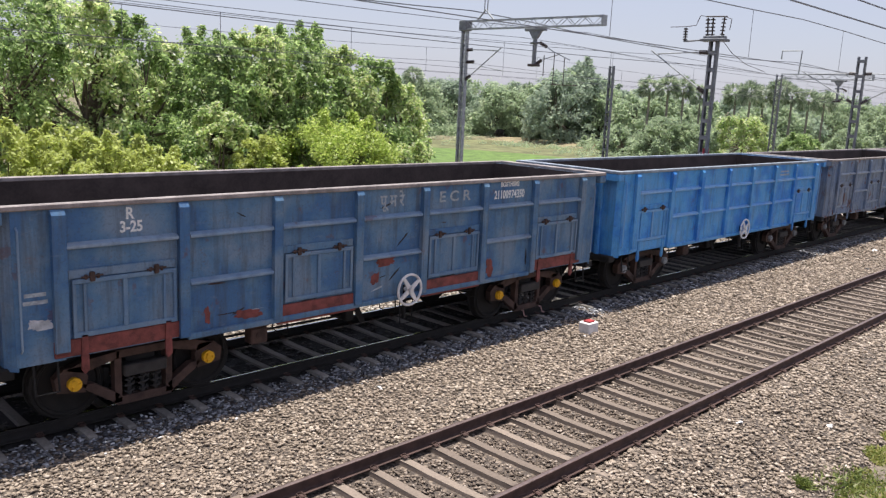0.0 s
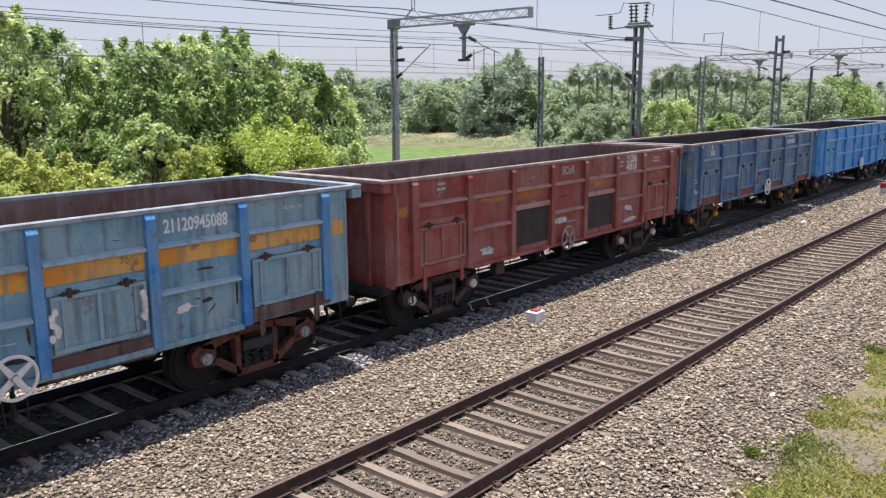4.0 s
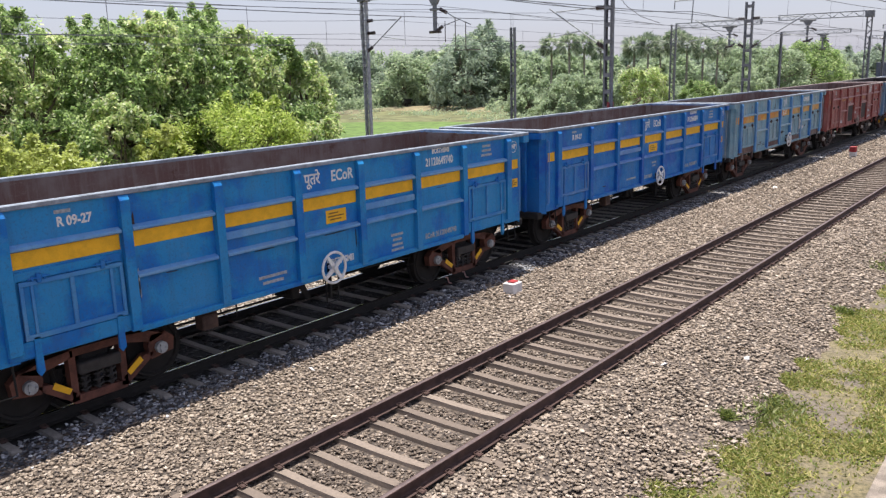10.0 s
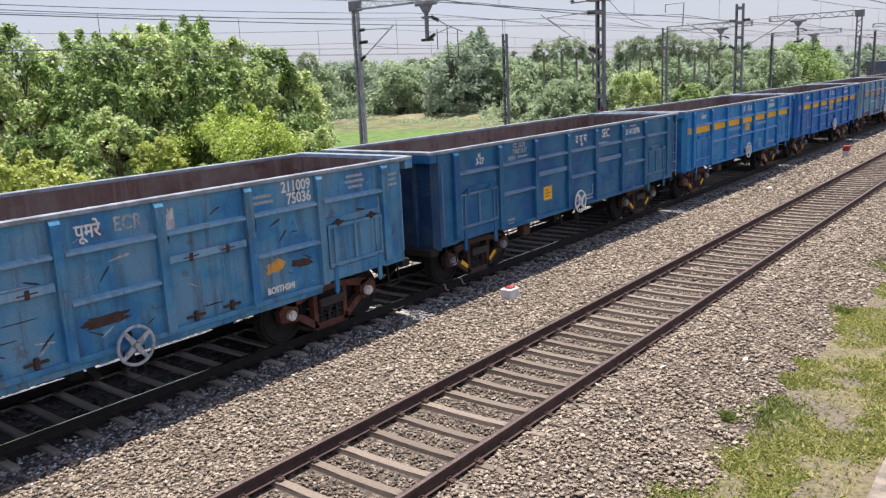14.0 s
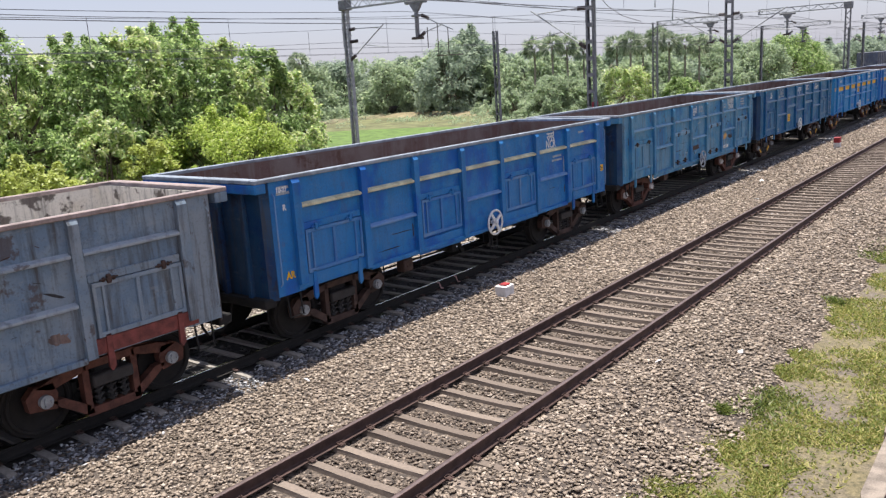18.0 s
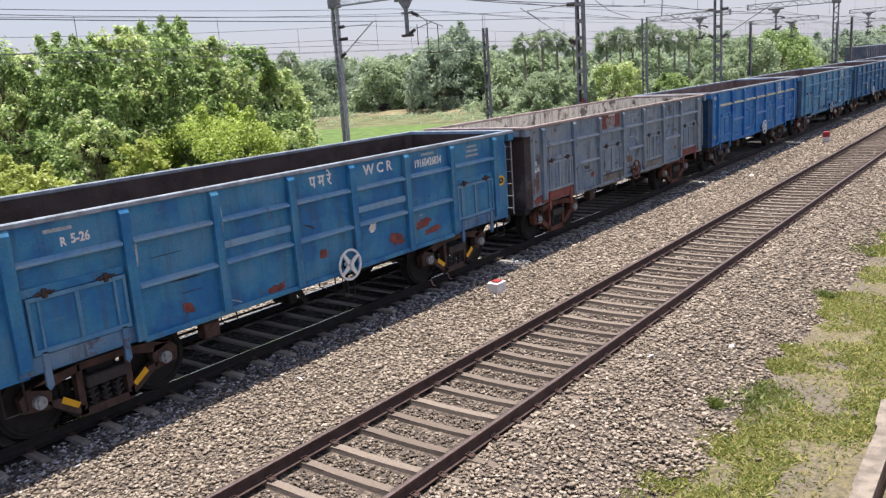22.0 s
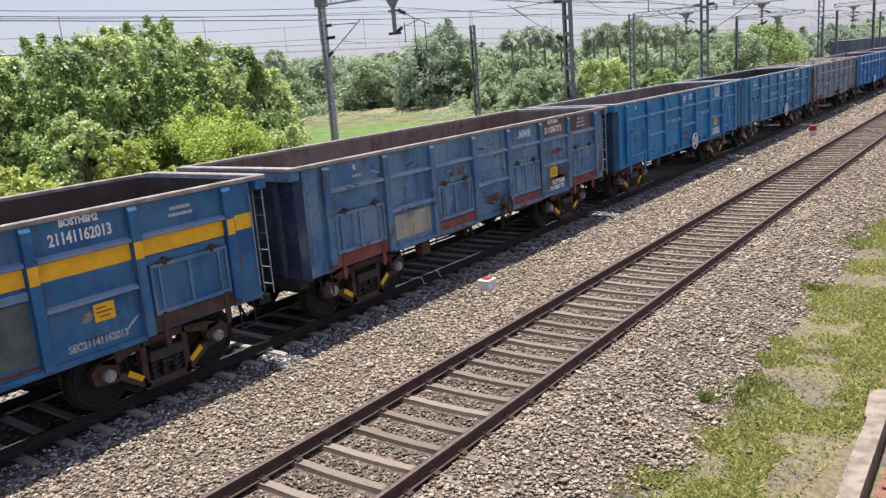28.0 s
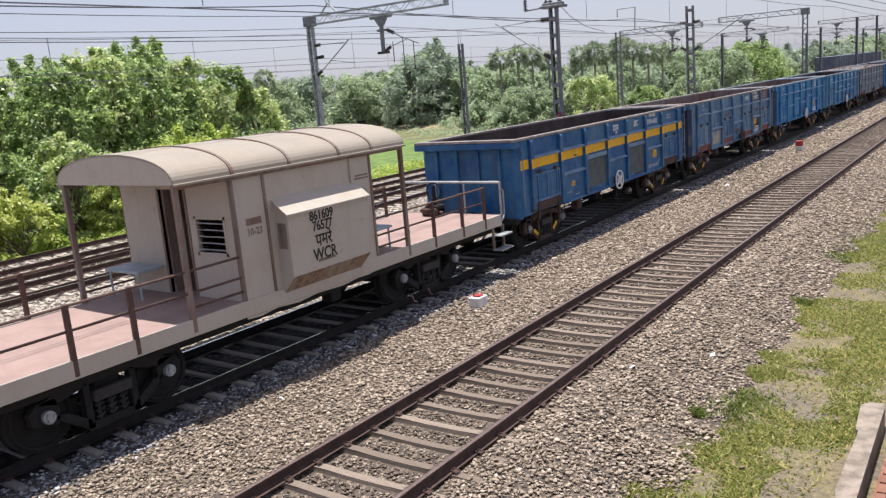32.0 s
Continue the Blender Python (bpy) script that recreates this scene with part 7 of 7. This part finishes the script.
# weeds along the edge of the far siding
rng = np.random.default_rng(12)
n = 26000
wx, wy = rng.uniform(2, 46, n), 30.0 + rng.gamma(2.0, 0.9, n)
tall = 0.35 + 0.5 * np.array([noise.noise((a * 0.4, b * 0.4, 1.0)) for a, b in zip(wx, wy)])
verts = np.stack([wx, wy, -0.95 + np.clip(tall, 0.1, 1.2) * rng.uniform(0, 1.6, n)], 1)
cl = np.c_[verts, np.full(n, 0.16)]
tagged(part("roadside_weeds", leaf_cloud("roadside_weeds", cl, 2, 0.16, 21), M_LEAF3), "thick green weeds along the siding", "weeds", kind="stuff")

# far trees behind the field: a skyline that rises and falls with the bearing
SKYLINE = ((40, 0.030), (44, 0.026), (46, 0.025), (49, 0.026), (50.8, 0.020), (52.2, 0.034), (54.2, 0.046), (55.8, 0.034), (57.5, 0.020), (60, 0.022), (63, 0.018), (66, 0.017),
           (68, 0.020), (70, 0.026), (72, 0.024), (75, 0.018), (77, 0.011), (79, 0.011), (82, 0.013), (90, 0.014))
rng2 = random.Random(4)
for i in range(50):
    az = 41.5 + i * 0.92 + rng2.uniform(-0.3, 0.3)
    back = i % 3 == 0
    d = rng2.uniform(140, 165) if back else rng2.uniform(112, 132)
    d = max(d, rng2.uniform(38, 52) / math.cos(radians(az)))
    el = float(np.interp(az, [a for a, e in SKYLINE], [e for a, e in SKYLINE])) - (rng2.uniform(0.0, 0.003) if i % 2 else rng2.uniform(0.004, 0.012))
    x, y = at(az, d)
    k += 1
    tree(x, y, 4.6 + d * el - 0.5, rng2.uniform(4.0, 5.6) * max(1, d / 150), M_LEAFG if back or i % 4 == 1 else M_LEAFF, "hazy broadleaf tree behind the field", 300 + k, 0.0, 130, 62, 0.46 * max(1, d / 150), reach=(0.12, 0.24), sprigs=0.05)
x, y = at(54.1, 118)
tree(x, y, 4.6 + 118 * 0.0455, 5.4, M_LEAFG, "tall spreading hazy tree above the woods", 297, 0.1, 170, 66, 0.44, reach=(0.10, 0.2), sprigs=0.05)
x, y = at(75.4, 148)
tree(x, y, 4.6 + 148 * 0.0165, 6.4, M_LEAF2, "broad dark green tree beyond the sidings", 298, 0.0, 190, 70, 0.40, reach=(0.10, 0.2), sprigs=0.03)
for i in range(44):
    az = 43 + i * 0.94 + rng2.uniform(-0.3, 0.3)
    d = rng2.uniform(106, 116)
    d = max(d, rng2.uniform(37, 42) / math.cos(radians(az)), 84 / math.cos(radians(az)) if az < 56 else 0)
    x, y = at(az, d)
    k += 1
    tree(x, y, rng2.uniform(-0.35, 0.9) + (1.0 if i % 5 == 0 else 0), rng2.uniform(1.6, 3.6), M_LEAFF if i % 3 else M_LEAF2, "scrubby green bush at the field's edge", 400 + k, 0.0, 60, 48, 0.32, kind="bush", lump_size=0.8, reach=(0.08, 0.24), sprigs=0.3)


for az, d, top, sp, mat, kd in ((65.2, 95, 4.7, 3.3, M_LEAF, "tree"), (68.8, 104, 2.3, 2.5, M_LEAF2, "bush"), (60.3, 92, 3.6, 3.0, M_LEAFF, "bush"), (62.3, 94, 3.0, 2.6, M_LEAFF, "bush"), (57.6, 96, 2.2, 2.6, M_LEAFF, "bush"), (72, 104, 3.4, 3.0, M_LEAFF, "bush")):
    x, y = at(az, d)
    k += 1
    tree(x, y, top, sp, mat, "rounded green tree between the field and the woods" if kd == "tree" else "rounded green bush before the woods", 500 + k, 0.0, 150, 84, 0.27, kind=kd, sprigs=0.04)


M_PALMBARK = dull("palm_bark", (0.26, 0.235, 0.20), 0.95, 0, 0.3, 5, 0.5)


def palm(x, y, top, seed):
    rng = random.Random(seed)
    root = tagged(new("palm_tree"), "tall fan palm with a grey-green crown above the trees", "palm", "palms")
    g = Geo()
    g.tube((x - 0.2, y, -1.2), (x + 0.05, y, top * 0.5), 0.17, 8, 0.14, False)
    g.tube((x + 0.05, y, top * 0.5), (x, y, top - 1.2), 0.14, 8, 0.12, False)
    part("trunk", g, M_PALMBARK, root)
    f = Geo()
    c = Vector((x, y, top - 1.2))
    for i in range(64):
        a, e = rng.uniform(0, math.tau), math.asin(rng.uniform(-0.75, 1.0))
        d = Vector((math.cos(a) * math.cos(e), math.sin(a) * math.cos(e), math.sin(e)))
        side = d.cross(Vector((0, 0, 1))).normalized()
        up = side.cross(d)
        roll = rng.uniform(-1.4, 1.4)
        side, up = side * math.cos(roll) + up * math.sin(roll), up * math.cos(roll) - side * math.sin(roll)
        m = c + d * rng.uniform(0.55, 1.0)
        for j in range(-4, 5):
            t = j * 0.27
            w = d * math.cos(t) + side * math.sin(t)
            e1 = m + w * rng.uniform(0.8, 1.15) - Vector((0, 0, 0.15))
            f.add([m, m + w * 0.5 + up * 0.05 + side * 0.08, e1, m + w * 0.5 - side * 0.08], [(0, 1, 2, 3)])
    part("crown", f, M_PALM, root)


for i, (az, d, el) in enumerate(((59.1, 106, 0.033), (60.3, 104, 0.036), (61.3, 107, 0.0345), (62.4, 114, 0.026), (64.6, 106, 0.030), (65.5, 105, 0.0315), (66.3, 108, 0.028), (67.2, 106, 0.036), (68.0, 110, 0.030), (69.0, 112, 0.026), (69.9, 114, 0.024), (43.0, 112, 0.033), (51.0, 126, 0.020))):
    x, y = at(az, d)
    palm(x, y, 4.6 + d * el, 50 + i)

rng = np.random.default_rng(31)
n = 11000
az, dd = np.radians(rng.uniform(42, 84, n)), rng.uniform(96, 128, n)
hx, hy = dd * np.sin(az), dd * np.cos(az)
hy = np.where(hy < 80, np.where(np.degrees(az) > 57.5, np.maximum(hy, 40 + rng.uniform(0, 8, n)), 80 + rng.uniform(0, 6, n)), hy)
lift = np.array([1.2 + 1.6 * noise.noise((a * 0.12, b * 0.12, 4.0)) for a, b in zip(hx, hy)])
cl = np.c_[hx, hy, -0.9 + np.clip(lift, 0.2, 3.0) * rng.uniform(0, 1, n), np.full(n, 0.7)]
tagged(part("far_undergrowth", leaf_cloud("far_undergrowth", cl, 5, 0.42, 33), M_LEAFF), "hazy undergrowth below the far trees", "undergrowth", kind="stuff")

rng = np.random.default_rng(41)
n = 1500
sx, sy = rng.uniform(68.5, 92, n), rng.uniform(40, 82, n)
keep = np.array([noise.noise((a * 0.16, b * 0.16, 9.0)) for a, b in zip(sx, sy)]) > 0.12
cl = np.c_[sx[keep], sy[keep], rng.uniform(-0.9, -0.55, keep.sum()), np.full(keep.sum(), 0.4)]
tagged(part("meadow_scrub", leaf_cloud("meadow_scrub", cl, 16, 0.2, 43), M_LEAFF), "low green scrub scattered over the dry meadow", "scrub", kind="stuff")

# grazing animal on the bank
cow = tagged(new("buffalo"), "dark grazing buffalo standing on the dry bank", "animal")
cx, cy = 88.9, 76.6
cz = -0.93
part("body", Geo().tube((cx - 0.8, cy, cz + 1.0), (cx + 0.8, cy, cz + 1.05), 0.42, 12, 0.40), M_HIDE, cow)
part("head", Geo().tube((cx - 0.75, cy, cz + 1.1), (cx - 1.35, cy, cz + 0.75), 0.22, 8, 0.13), M_HIDE, cow)
for dx in (-0.6, 0.6):
    for dy in (-0.2, 0.2):
        part("leg", Geo().tube((cx + dx, cy + dy, cz - 0.1), (cx + dx, cy + dy, cz + 0.8), 0.09, 6, 0.13), M_HIDE, cow)

# standing wagons on a far siding
M_FARW = paint("paint_far_blue", (0.05, 0.06, 0.085), 0.3)
for i in range(4):
    w = tagged(new("open_wagon"), "grey-blue open wagon standing far off on a siding", "freight wagon", "standing wagons")
    x0, yc = 150 + i * 13.6, 27.1
    b = part("body", Geo().box(x0, x0 + 12.9, yc - 1.55, yc + 1.55, 1.0, 3.75, 0.03), M_FARW, w)
    for p in POSTS:
        part("side_post", Geo().box(x0 + 6.45 + p - 0.09, x0 + 6.45 + p + 0.09, yc - 1.62, yc - 1.55, 1.1, 3.65), M_FARW, w)
    for e in (2.2, 4.2, 8.7, 10.7):
        part("wheelset", Geo().tube((x0 + e, yc - 1.0, 0.5), (x0 + e, yc + 1.0, 0.5), 0.5, 16), M_WHEEL, w)
    part("underframe", Geo().box(x0 + 0.2, x0 + 12.7, yc - 1.2, yc + 1.2, 0.7, 1.0), M_BLACK, w)


# ---- the train rolls away along the track ----
def motions():
    ts = [0.5 * i for i in range(65)]
    for n, root in TRAIN:
        off = -6.54 if n < 13 else 0.0
        walk(root, [(t, pose(x - PITCH * n + off, TRAIN_Y, 0)) for t, x in zip(ts, FRONT)])
    steps = [i * 0.125 for i in range(257)]
    run = np.interp(steps, ts, FRONT)
    turn = [(t, math.degrees((s - FRONT[0]) / 0.5)) for t, s in zip(steps, run)]
    for wheel, e in WHEELS:
        walk(wheel, [(t, pose(e, 0, 0.50, 0, a % 360.0, 0)) for t, a in turn])


motions()
